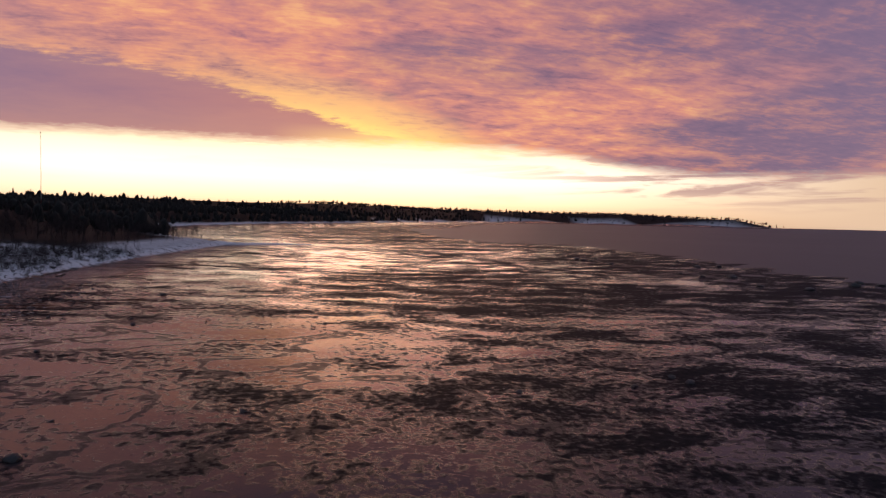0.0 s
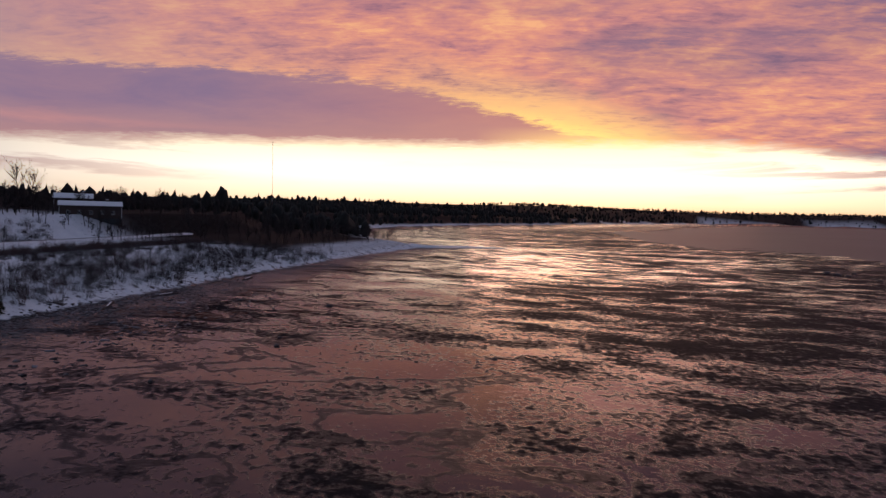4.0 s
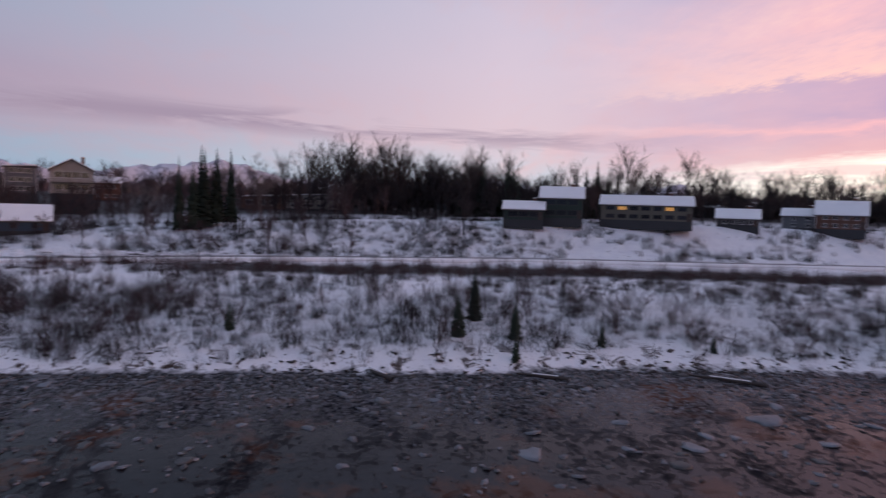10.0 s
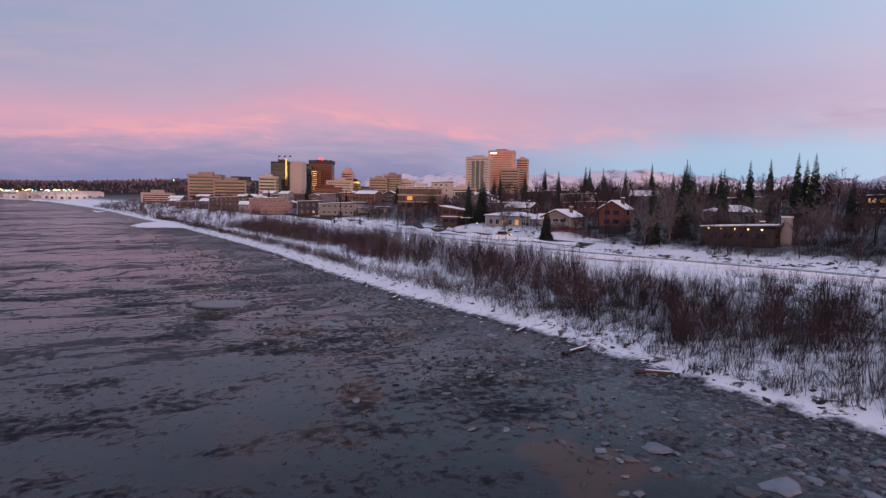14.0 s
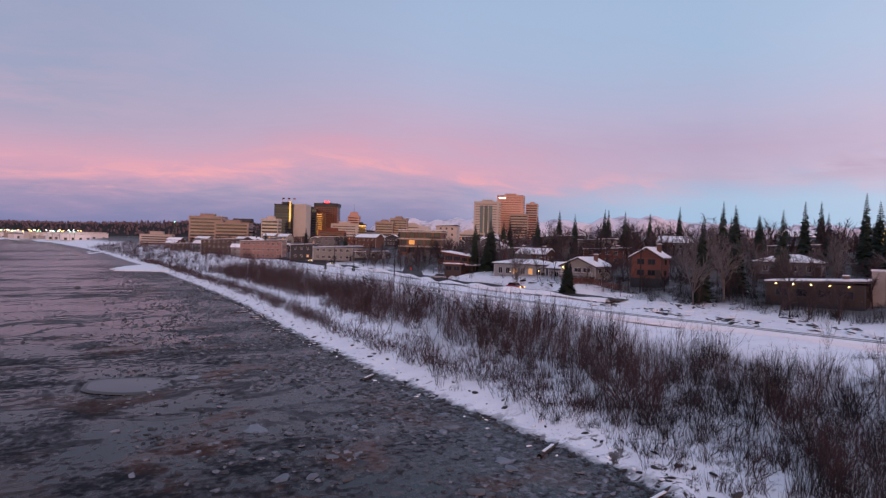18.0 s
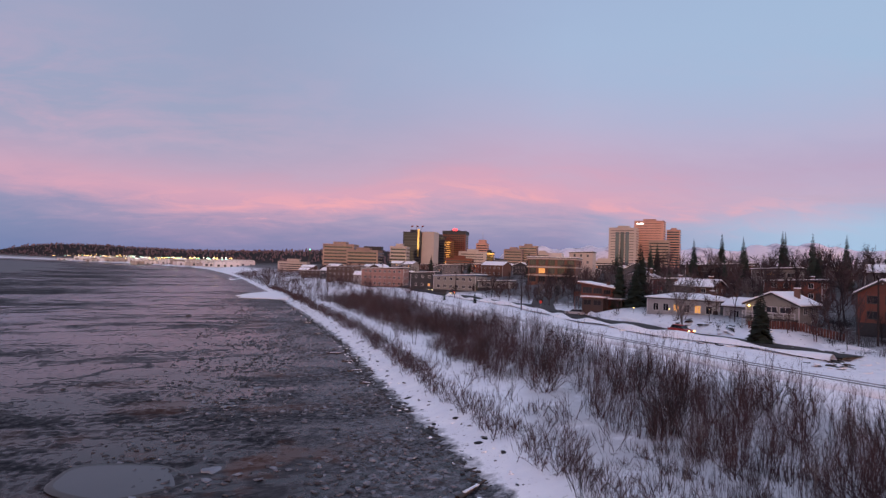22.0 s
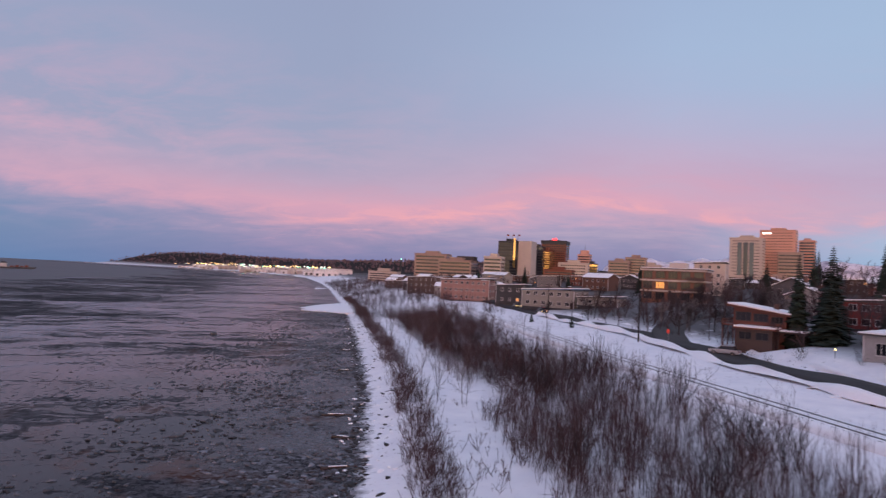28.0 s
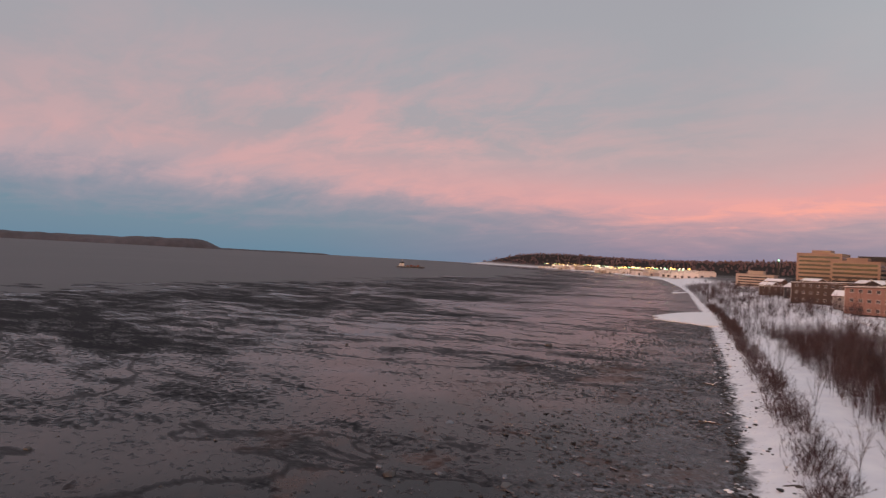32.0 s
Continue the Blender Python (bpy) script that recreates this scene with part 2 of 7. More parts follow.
sky = g.mix(g.math("MULTIPLY", g.span(toward, -0.80, 0.05), g.span(west, 0.30, -0.10)), side_far, land_ramp)
sky = g.mix(bars, sky, (0.34, 0.26, 0.37))
sky = g.mix(g.span(toward, 0.12, 0.66), sky, side_sun)
# overhead the deck thins to pale dusk blue
sky = g.mix(g.span(elev, 0.45, 0.80), sky, (0.29, 0.345, 0.505))
clear = g.node("ShaderNodeTexSky", {"sky_type": "NISHITA", "sun_disc": False, "sun_elevation": radians(1.5), "sun_rotation": radians(186.0)})
sky = g.mix(1.0, sky, g.mix(1.0, clear.outputs[0], (0.02, 0.02, 0.02), "MULTIPLY"), "ADD")
back = g.node("ShaderNodeBackground", None, Color=sky, Strength=1.0)
g.node("ShaderNodeOutputWorld", None, Surface=back)

sun_data = bpy.data.lights.new("sun", "SUN")
sun_data.energy, sun_data.angle, sun_data.color = 0.32, radians(25), (1.0, 0.46, 0.32)
sun = new("sun", sun_data)
sun.matrix_world = look((0, 0, 300), Vector((0, 0, 300)) - (SUN_WAY + Vector((0, 0, 0.07))) * 10)


# ---- materials ----
def material(name):
    m = bpy.data.materials.new(name)
    m.use_nodes = True
    m.node_tree.nodes.clear()
    gr = Graph(m.node_tree)
    return m, gr


def finish(gr, color, rough=0.6, metal=0.0, normal=None, emit=None, power=0.0, spec=0.5):
    b = gr.node("ShaderNodeBsdfPrincipled", None, Base_Color=color, Roughness=rough, Metallic=metal)
    gr.put(b.inputs["Specular IOR Level"], spec)
    if normal is not None:
        gr.put(b.inputs["Normal"], normal)
    if emit is not None:
        gr.put(b.inputs["Emission Color"], (*emit, 1))
        b.inputs["Emission Strength"].default_value = power
    gr.node("ShaderNodeOutputMaterial", None, Surface=b)


def surface(name, color, rough=0.7, grain=6.0, spread=0.25, bump=0.15, metal=0.0, random_by=True, spec=0.4):
    """A plain material with two scales of variation, a little bump and a shade of its own for each object."""
    m, gr = material(name)
    pos = gr.node("ShaderNodeTexCoord").outputs["Object"]
    a = gr.noise(pos, grain, 5)
    b = gr.noise(pos, grain * 0.11, 3)
    tone = gr.math("ADD", gr.math("MULTIPLY", a, 0.5), gr.math("MULTIPLY", b, 0.5))
    if random_by:
        tone = gr.math("ADD", tone, gr.math("MULTIPLY", gr.math("SUBTRACT", gr.node("ShaderNodeObjectInfo").outputs["Random"], 0.5), 0.35))
    lo = tuple(c * (1 - spread) for c in color)
    hi = tuple(min(1, c * (1 + spread)) for c in color)
    col = gr.ramp(tone, [(0.25, lo), (0.75, hi)])
    nrm = gr.node("ShaderNodeBump", None, Strength=bump, Distance=0.02, Height=a).outputs[0]
    finish(gr, col, gr.math("ADD", rough - 0.1, gr.math("MULTIPLY", b, 0.2)), metal, nrm, spec=spec)
    return m


def lamp_material(name, color, power):
    m, gr = material(name)
    finish(gr, (*color, 1), 0.5, emit=color, power=power)
    return m


def ground_material():
    """Wet mud, slush and snow, told apart by the height and distance inland of the sheet."""
    m, gr = material("shore_ground")
    pos = gr.node("ShaderNodeNewGeometry").outputs["Position"]
    inland = gr.node("ShaderNodeAttribute", {"attribute_name": "inland"}).outputs["Fac"]
    planned = gr.vec("MULTIPLY", pos, (1, 1, 0))
    # mud: films of water and drier ribs, broken up at every size
    along = gr.node("ShaderNodeSeparateXYZ", None, i0=pos).outputs[1]
    stretch = gr.node("ShaderNodeMapping", None, Vector=planned, Rotation=(0, 0, radians(-62)), Scale=(0.55, 1.0, 1.0)).outputs[0]
    drift = gr.noise(stretch, 0.022, 13, 0.66, 0.5)
    n_mid = gr.noise(stretch, 0.16, 10, 0.66, 0.4)
    n_fine = gr.noise(planned, 1.1, 8, 0.70)
    n_grit = gr.noise(planned, 6.0, 4, 0.7)
    wet = gr.math("ADD", gr.math("MULTIPLY", drift, 0.32), gr.math("ADD", gr.math("MULTIPLY", n_mid, 0.36), gr.math("MULTIPLY", n_fine, 0.32)))
    north = gr.span(along, 50, 130)
    jitter = gr.math("MULTIPLY", gr.math("SUBTRACT", n_mid, 0.5), 0.17)
    creek = gr.noise(stretch, 0.016, 3, 0.5, 1.2)
    creek = gr.math("SUBTRACT", 1.0, gr.span(gr.math("ABSOLUTE", gr.math("SUBTRACT", gr.math("ADD", creek, jitter), 0.5)), 0.0, 0.011))
    offshore = gr.span(inland, -45, -150)
    calm = gr.math("MULTIPLY", gr.span(inland, -70, -40), gr.span(gr.noise(planned, 0.02, 3), 0.40, 0.55))
    calm = gr.math("MAXIMUM", calm, gr.math("MULTIPLY", gr.math("MULTIPLY", gr.span(along, 25, 70), gr.span(along, 190, 130)), 0.9))
    silted = gr.math("MULTIPLY", gr.span(inland, -55, -12), gr.span(along, 120, 60))
    patch = gr.math("ADD", wet, gr.math("ADD", gr.math("MULTIPLY", offshore, 0.030), gr.math("MULTIPLY", gr.math("MAXIMUM", calm, gr.span(inland, -110, -60)), -0.026)))
    ribs = gr.span(gr.math("SUBTRACT", patch, gr.math("MULTIPLY", north, 0.012)), 0.468, 0.532)
    specks = gr.math("MULTIPLY", gr.span(n_fine, 0.53, 0.66), gr.span(patch, 0.45, 0.51))
    ribs = gr.math("MAXIMUM", ribs, gr.math("MAXIMUM", gr.math("MULTIPLY", specks, 0.6), gr.math("MULTIPLY", creek, 0.75)))
    mud_col = gr.ramp(wet, [(0.42, (0.024, 0.023, 0.026)), (0.50, (0.017, 0.0165, 0.019)), (0.60, (0.009, 0.010, 0.013))])
    mud_col = gr.mix(gr.span(gr.noise(planned, 0.6, 6, 0.7), 0.5, 0.7), mud_col, (0.030, 0.028, 0.031))
    rust = gr.math("MULTIPLY", gr.span(gr.noise(planned, 0.10, 7, 0.66), 0.53, 0.60), gr.math("MULTIPLY", gr.span(inland, -50, -14), gr.span(inland, -1, -5)))
    mud_col = gr.mix(gr.math("MULTIPLY", rust, gr.math("SUBTRACT", 0.85, gr.math("MULTIPLY", north, 0.25))), mud_col, (0.105, 0.042, 0.023))
    mud_rough = gr.math("ADD", gr.math("ADD", 0.07, gr.math("MULTIPLY", gr.math("MAXIMUM", north, silted), 0.10)), gr.math("ADD", gr.math("MULTIPLY", ribs, 0.55), gr.math("MULTIPLY", gr.math("MAXIMUM", rust, gr.span(n_fine, 0.52, 0.7)), 0.16)))
    # slush and ice along the shore
    slush_edge = gr.math("ADD", inland, gr.math("MULTIPLY", gr.math("SUBTRACT", gr.noise(planned, 0.09, 5), 0.5), 18.0))
    slush = gr.math("MULTIPLY", gr.span(slush_edge, -17, -7), gr.span(gr.noise(planned, 1.6, 7, 0.72), 0.47, 0.56))
    slush_col = gr.ramp(n_fine, [(0.38, (0.055, 0.052, 0.053)), (0.66, (0.27, 0.275, 0.30))])
    # snow, with earth and dead grass showing through
    rag = gr.math("ADD", inland, gr.math("MULTIPLY", gr.math("SUBTRACT", gr.noise(planned, 0.5, 6, 0.65), 0.5), 5.0))
    snow = gr.span(rag, -0.4, 0.8)
    snow_col = gr.ramp(gr.noise(planned, 0.35, 5), [(0.3, (0.78, 0.79, 0.83)), (0.7, (0.90, 0.90, 0.91))])
    bare = gr.math("MULTIPLY", gr.span(gr.noise(planned, 0.9, 7, 0.68), 0.60, 0.66), gr.span(gr.noise(planned, 0.055, 4), 0.44, 0.56))
    foot = gr.math("MULTIPLY", gr.math("MULTIPLY", gr.span(inland, 13.0, 1.0), gr.node("ShaderNodeAttribute", {"attribute_name": "rough_bank"}).outputs["Fac"]), gr.span(gr.noise(planned, 0.42, 9, 0.76, 0.6), 0.545, 0.585))
    snow_col = gr.mix(gr.math("MAXIMUM", bare, foot), snow_col, (0.06, 0.043, 0.036))
    crumbs = gr.math("MULTIPLY", gr.span(gr.noise(planned, 2.6, 6, 0.72), 0.60, 0.66), gr.math("MULTIPLY", gr.span(inland, 7.0, 1.0), gr.span(gr.noise(planned, 0.3, 4), 0.42, 0.56)))
    snow_col = gr.mix(gr.math("MULTIPLY", crumbs, 0.85), snow_col, (0.09, 0.066, 0.056))
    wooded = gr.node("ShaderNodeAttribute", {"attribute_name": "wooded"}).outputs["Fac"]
    # the snow colour goes nearly black, unevenly, where the wooded mask is high
    wood_dark = gr.math("MULTIPLY", gr.span(gr.math("ADD", gr.noise(planned, 0.25, 6, 0.7), gr.math("MULTIPLY", gr.span(wooded, 0.7, 1.0), 0.12)), 0.30, 0.46), wooded)
    snow_col = gr.mix(wood_dark, snow_col, gr.ramp(gr.noise(planned, 1.5, 5), [(0.3, (0.014, 0.011, 0.011)), (0.7, (0.035, 0.028, 0.025))]))
    col = gr.mix(slush, mud_col, slush_col)
    col = gr.mix(snow, col, snow_col)
    rough = gr.math("ADD", gr.math("MULTIPLY", mud_rough, gr.math("SUBTRACT", 1.0, gr.math("MAXIMUM", snow, slush))), gr.math("MULTIPLY", gr.math("MAXIMUM", snow, slush), 0.62))
    height = gr.math("ADD", gr.math("MULTIPLY", n_fine, 0.5), gr.math("ADD", gr.math("MULTIPLY", n_grit, 0.12), gr.math("MULTIPLY", ribs, gr.math("MULTIPLY", n_fine, 0.9))))
    nrm = gr.node("ShaderNodeBump", None, Strength=0.22, Distance=0.12, Height=height).outputs[0]
    film = gr.math("SUBTRACT", gr.math("ADD", 0.25, gr.math("MULTIPLY", gr.math("MULTIPLY", gr.span(inland, -110, -60), gr.span(along, 70, 20)), 0.07)), gr.math("ADD", gr.math("MULTIPLY", gr.span(along, 110, 180), 0.06), gr.math("MULTIPLY", gr.math("MAXIMUM", gr.math("MULTIPLY", north, 0.25), gr.math("MULTIPLY", silted, 0.9)), 0.25)))
    finish(gr, col, rough, 0.0, nrm, spec=gr.math("MULTIPLY", film, gr.math("SUBTRACT", 1.0, gr.math("MAXIMUM", gr.math("MULTIPLY", ribs, gr.math("SUBTRACT", 0.92, gr.math("MULTIPLY", north, 0.40))), gr.math("MULTIPLY", snow, 0.92)))))
    return m


def water_material():
    m, gr = material("silty_water")
    pos = gr.node("ShaderNodeNewGeometry").outputs["Position"]
    a = gr.noise(gr.node("ShaderNodeMapping", None, Vector=pos, Scale=(0.5, 0.12, 1)).outputs[0], 0.35, 6, 0.65)
    col = gr.ramp(gr.noise(pos, 0.006, 4), [(0.3, (0.026, 0.025, 0.028)), (0.7, (0.042, 0.039, 0.042))])
    nrm = gr.node("ShaderNodeBump", None, Strength=0.5, Distance=0.25, Height=a).outputs[0]
    finish(gr, col, 0.48, 0.0, nrm, spec=0.3)
    return m


SNOW = surface("snow", (0.87, 0.875, 0.89), 0.6, 3.0, 0.06, 0.3)


# ---- plan of the shore ----
SHORE = [(-2094, 3379), (-1250, 2650), (-700, 2000), (-360, 1350), (-215, 880), (-156, 669), (-100, 450), (-85, 390), (-62, 290), (-49, 228), (-43, 188),
         (-36, 150), (-30, 128), (-26, 112), (-23, 92), (-20, 80), (-18, 50), (-18, 35), (-16, 19), (-16, 4), (-18, -17), (-19, -52), (-20, -87),
         (-24, -141), (-36, -226), (-22, -236), (10, -300), (70, -450), (79, -609), (25, -848), (-50, -1024), (-397, -1975), (-921, -3150), (-1700, -3450),
         (-2580, -3080), (-2850, -3300), (-2900, -4950)]
LAND = SHORE + [(4950, -4950), (4950, 4950), (-1500, 4950)]
WATER_Z = -1.3


def inland_of(x, y):
    """Metres inland of the shore; below zero on the mud and the water."""
    x, y = np.asarray(x, float), np.asarray(y, float)
    best = np.full(x.shape, 1e9)
    inside = np.zeros(x.shape, bool)
    for n, (ax, ay) in enumerate(LAND):
        bx, by = LAND[(n + 1) % len(LAND)]
        if n < len(SHORE) - 1:
            dx, dy = bx - ax, by - ay
            t = np.clip(((x - ax) * dx + (y - ay) * dy) / (dx * dx + dy * dy), 0, 1)
            best = np.minimum(best, np.hypot(x - ax - t * dx, y - ay - t * dy))
        if ay != by:
            inside ^= ((ay > y) != (by > y)) & (x < (bx - ax) * (y - ay) / (by - ay) + ax)
    return np.where(inside, best, -best)


def smooth(v, a, b):
    t = np.clip((v - a) / (b - a), 0, 1)
    return t * t * (3 - 2 * t)


def waves(x, y, s, k=0):
    """A cheap smooth unevenness between about -1 and 1."""
    return (np.sin(x / s * 1.3 + 1.7 * k + 1.1 * np.sin(y / s * 0.7 + k)) + np.sin(y / s * 1.1 - 0.6 * k + 1.3 * np.sin(x / s * 0.8 - k))) * 0.5


def height(x, y, d=None):
    x, y = np.asarray(x, float), np.asarray(y, float)
    d = inland_of(x, y) if d is None else d
    mud = np.where(d > -95, 1.0 + 0.022 * d, -1.09 + 0.0016 * (d + 95))
    mud = mud + 0.10 * waves(x, y, 9.0, 1) * (1 - 0.85 * smooth(-d, 110, 170)) + 0.06 * waves(x, y, 3.3, 2) * smooth(-d, 2, 12)
    mud = np.where(d < -320, np.minimum(mud, -2.2), mud)
    north = np.interp(d, [0, 5, 12, 24, 32, 44, 58, 64, 80, 120, 200, 420, 900], [1.0, 2.4, 2.8, 3.4, 6.1, 6.5, 6.7, 7.6, 9.5, 13, 17, 20, 22])
    south = np.interp(d, [0, 4, 12, 30, 48, 54, 64, 70, 82, 110, 300, 900], [1.0, 2.6, 4.0, 5.2, 6.2, 6.5, 6.7, 8.0, 14.2, 15.0, 18.0, 24.0])
    k = smooth(y, 40, 130)
    land = north * k + south * (1 - k)
    land = land + 0.22 * waves(x, y, 5.0, 3) * smooth(d, 1, 10) + 0.5 * waves(x, y, 23.0, 4) * smooth(d, 20, 60) * (1 - smooth(d, 30, 40) * (1 - smooth(d, 60, 70)))
    land = land + 1.4 * smooth(d, 57.5, 60.5) * (1 - smooth(d, 66, 82)) * smooth(y, 184, 192) * (1 - smooth(y, 238, 246))
    hill = 62 * smooth(y, 1500, 2600) * smooth(d, 60, 420) * (0.75 + 0.25 * waves(x, y, 330, 5))
    bluff = 30 * smooth(-y, 2300, 3000) * smooth(d, 30, 260)
    ridge = 26 * smooth(-y, 420, 1500) * smooth(d, 150, 800) * (0.8 + 0.2 * waves(x, y, 260, 6))
    return np.where(d < 0, mud, land + hill + bluff + ridge)


def lines(parts):
    out = []
    for a, b, step in parts:
        out += list(np.arange(a, b, step))
    return np.array(out + [parts[-1][1]], float)


GX = lines([(-4900, -2300, 260), (-2300, -400, 76), (-400, -140, 13), (-140, 110, 2.0), (110, 260, 10), (260, 900, 64), (900, 4900, 400)])
GY = lines([(-4900, -1200, 250), (-1200, -400, 53.4), (-400, -130, 9), (-130, 330, 2.0), (330, 620, 7.25), (620, 1300, 34), (1300, 3900, 65), (3900, 4900, 200)])


def sheet(name, gx, gy, zs, mat):
    nx, ny = len(gx), len(gy)
    xs, ys = np.meshgrid(gx, gy)
    co = np.stack([xs, ys, zs], -1).reshape(-1, 3)
    i = (np.arange(ny - 1)[:, None] * nx + np.arange(nx - 1)[None]).ravel()
    me = bpy.data.meshes.new(name)
    me.from_pydata(co.tolist(), [], np.stack([i, i + 1, i + nx + 1, i + nx], 1).tolist())
    me.polygons.foreach_set("use_smooth", np.ones(len(me.polygons), bool))
    me.materials.append(mat)
    return new(name, me)


MX, MY = np.meshgrid(GX, GY)
MD = inland_of(MX, MY)
ground = tagged(sheet("ground", GX, GY, height(MX, MY, MD), ground_material()), "wet tidal mudflat rising to snow-covered shore and bluffs", "ground", kind="structure")
att = ground.data.attributes.new("inland", "FLOAT", "POINT")
att.data.foreach_set("value", MD.ravel().astype(np.float32))


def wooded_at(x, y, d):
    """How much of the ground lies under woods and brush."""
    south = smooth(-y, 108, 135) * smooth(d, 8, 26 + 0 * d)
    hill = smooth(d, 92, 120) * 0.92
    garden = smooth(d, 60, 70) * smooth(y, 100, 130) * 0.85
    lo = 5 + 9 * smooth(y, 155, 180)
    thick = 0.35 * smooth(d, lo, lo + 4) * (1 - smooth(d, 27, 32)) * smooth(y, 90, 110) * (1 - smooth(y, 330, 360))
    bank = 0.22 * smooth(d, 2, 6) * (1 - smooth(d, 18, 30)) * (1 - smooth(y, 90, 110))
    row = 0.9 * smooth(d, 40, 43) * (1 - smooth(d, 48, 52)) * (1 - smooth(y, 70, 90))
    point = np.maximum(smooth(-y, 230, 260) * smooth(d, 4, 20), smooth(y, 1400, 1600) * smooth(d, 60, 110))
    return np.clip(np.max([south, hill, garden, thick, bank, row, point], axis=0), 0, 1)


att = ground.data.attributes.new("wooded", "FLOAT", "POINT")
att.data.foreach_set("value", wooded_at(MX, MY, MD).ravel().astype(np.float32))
att = ground.data.attributes.new("rough_bank", "FLOAT", "POINT")
att.data.foreach_set("value", (1 - smooth(MY, 112, 135)).ravel().astype(np.float32))
WX = lines([(-4900, -1500, 200), (-1500, -180, 40)])
WY = lines([(-4900, 4900, 100)])
water = tagged(sheet("water", WX, WY, np.full((len(WY), len(WX)), WATER_Z), water_material()), "calm grey silty sea water at low tide", "water", kind="structure")


# ---- building helpers ----
def shore_x(y):
    """The x of the shore at y, along the stretch that runs past the camera."""
    run = [p for p in SHORE if -240 < p[1] < 900][::-1]
    return float(np.interp(y, [p[1] for p in run], [p[0] for p in run]))


def top_of(x, y):
    return float(height(x, y))


def part(name, bm, mat, parent=None, label="", smooth_it=False):
    me = bpy.data.meshes.new(name)
    bm.to_mesh(me)
    bm.free()
    if smooth_it:
        me.polygons.foreach_set("use_smooth", np.ones(len(me.polygons), bool))
    return piece(name, me, mat, parent, label)


def piece(name, me, mat, parent=None, label="", at=None):
    if not me.materials:
        me.materials.append(mat)
    ob = new(name, me)
    ob.parent = parent
    if at is not None:
        ob.matrix_local = at
    if label:
        ob["label"] = label
    return ob


def thing(name, at, label, category, group=""):
    ob = new(name)
    ob.empty_display_size = 0.5
    ob.matrix_world = at
    return tagged(ob, label, category, group)


def box(bm, x0, x1, y0, y1, z0, z1, m=None):
    vs = [bm.verts.new((x, y, z) if m is None else m @ Vector((x, y, z))) for z in (z0, z1) for x, y in ((x0, y0), (x1, y0), (x1, y1), (x0, y1))]
    for f in ((3, 2, 1, 0), (4, 5, 6, 7), (0, 1, 5, 4), (1, 2, 6, 5), (2, 3, 7, 6), (3, 0, 4, 7)):
        bm.faces.new([vs[i] for i in f])
    return bm


def prism(bm, outline, y0, y1):
    """An outline in x and z, drawn out along y."""
    a = [bm.verts.new((x, y0, z)) for x, z in outline]
    b = [bm.verts.new((x, y1, z)) for x, z in outline]
    bm.faces.new(a)
    bm.faces.new(b[::-1])
    for i in range(len(a)):
        j = (i + 1) % len(a)
        bm.faces.new((a[j], a[i], b[i], b[j]))
    bmesh.ops.recalc_face_normals(bm, faces=bm.faces)
    return bm


def tube(bm, r0, r1, z0, z1, n=10, x=0.0, y=0.0):
    a = [bm.verts.new((x + r0 * math.cos(6.2832 * i / n), y + r0 * math.sin(6.2832 * i / n), z0)) for i in range(n)]
    b = [bm.verts.new((x + r1 * math.cos(6.2832 * i / n), y + r1 * math.sin(6.2832 * i / n), z1)) for i in range(n)]
    bm.faces.new(a[::-1])
    bm.faces.new(b)
    for i in range(n):
        j = (i + 1) % n
        bm.faces.new((a[i], a[j], b[j], b[i]))
    return bm


WALLS = {
    "white": surface("painted_siding_white", (0.31, 0.305, 0.30), 0.6, 4),
    "cream": surface("painted_siding_cream", (0.26, 0.245, 0.22), 0.6, 4),
    "green": surface("painted_siding_green", (0.018, 0.038, 0.030), 0.6, 4),
    "olive": surface("painted_siding_olive", (0.125, 0.12, 0.095), 0.6, 4),
    "brick": surface("brick_brown", (0.13, 0.07, 0.052), 0.8, 5),
    "red": surface("painted_siding_red", (0.20, 0.040, 0.036), 0.6, 4),
    "cedar": surface("stained_cedar", (0.145, 0.050, 0.034), 0.6, 5),
    "brown": surface("stained_wood_brown", (0.06, 0.04, 0.034), 0.65, 5),
    "grey": surface("painted_siding_grey", (0.13, 0.135, 0.145), 0.6, 4),
    "charcoal": surface("painted_siding_charcoal", (0.035, 0.038, 0.042), 0.6, 4),
    "pink": surface("stucco_salmon", (0.36, 0.215, 0.185), 0.8, 5),
    "beige": surface("stucco_beige", (0.38, 0.32, 0.28), 0.8, 5),
    "tan": surface("concrete_tan", (0.36, 0.265, 0.22), 0.8, 1.2, 0.12),
    "concrete": surface("concrete_pale", (0.54, 0.47, 0.41), 0.8, 1.2, 0.12),
    "rust": surface("brick_rust", (0.18, 0.065, 0.042), 0.8, 1.5, 0.15),
    "copper": surface("stone_rose", (0.60, 0.34, 0.26), 0.7, 1.2, 0.12),
    "panel": surface("panel_brown", (0.20, 0.095, 0.065), 0.7, 3),
    "navy": surface("painted_siding_navy", (0.030, 0.052, 0.080), 0.6, 4),
    "stop": surface("sign_red", (0.75, 0.06, 0.03), 0.4, 3, 0.05),
    "blue": surface("metal_blue", (0.13, 0.20, 0.30), 0.5, 3),
}
TRIM = surface("trim_white", (0.50, 0.49, 0.48), 0.5, 5, 0.1)
TRIM_DARK = surface("trim_dark", (0.05, 0.045, 0.042), 0.5, 5, 0.15)
SHINGLE = surface("roof_shingle", (0.07, 0.06, 0.058), 0.85, 6)
ASPHALT = surface("asphalt_wet", (0.048, 0.043, 0.042), 0.8, 1.1, 0.5, 0.3)
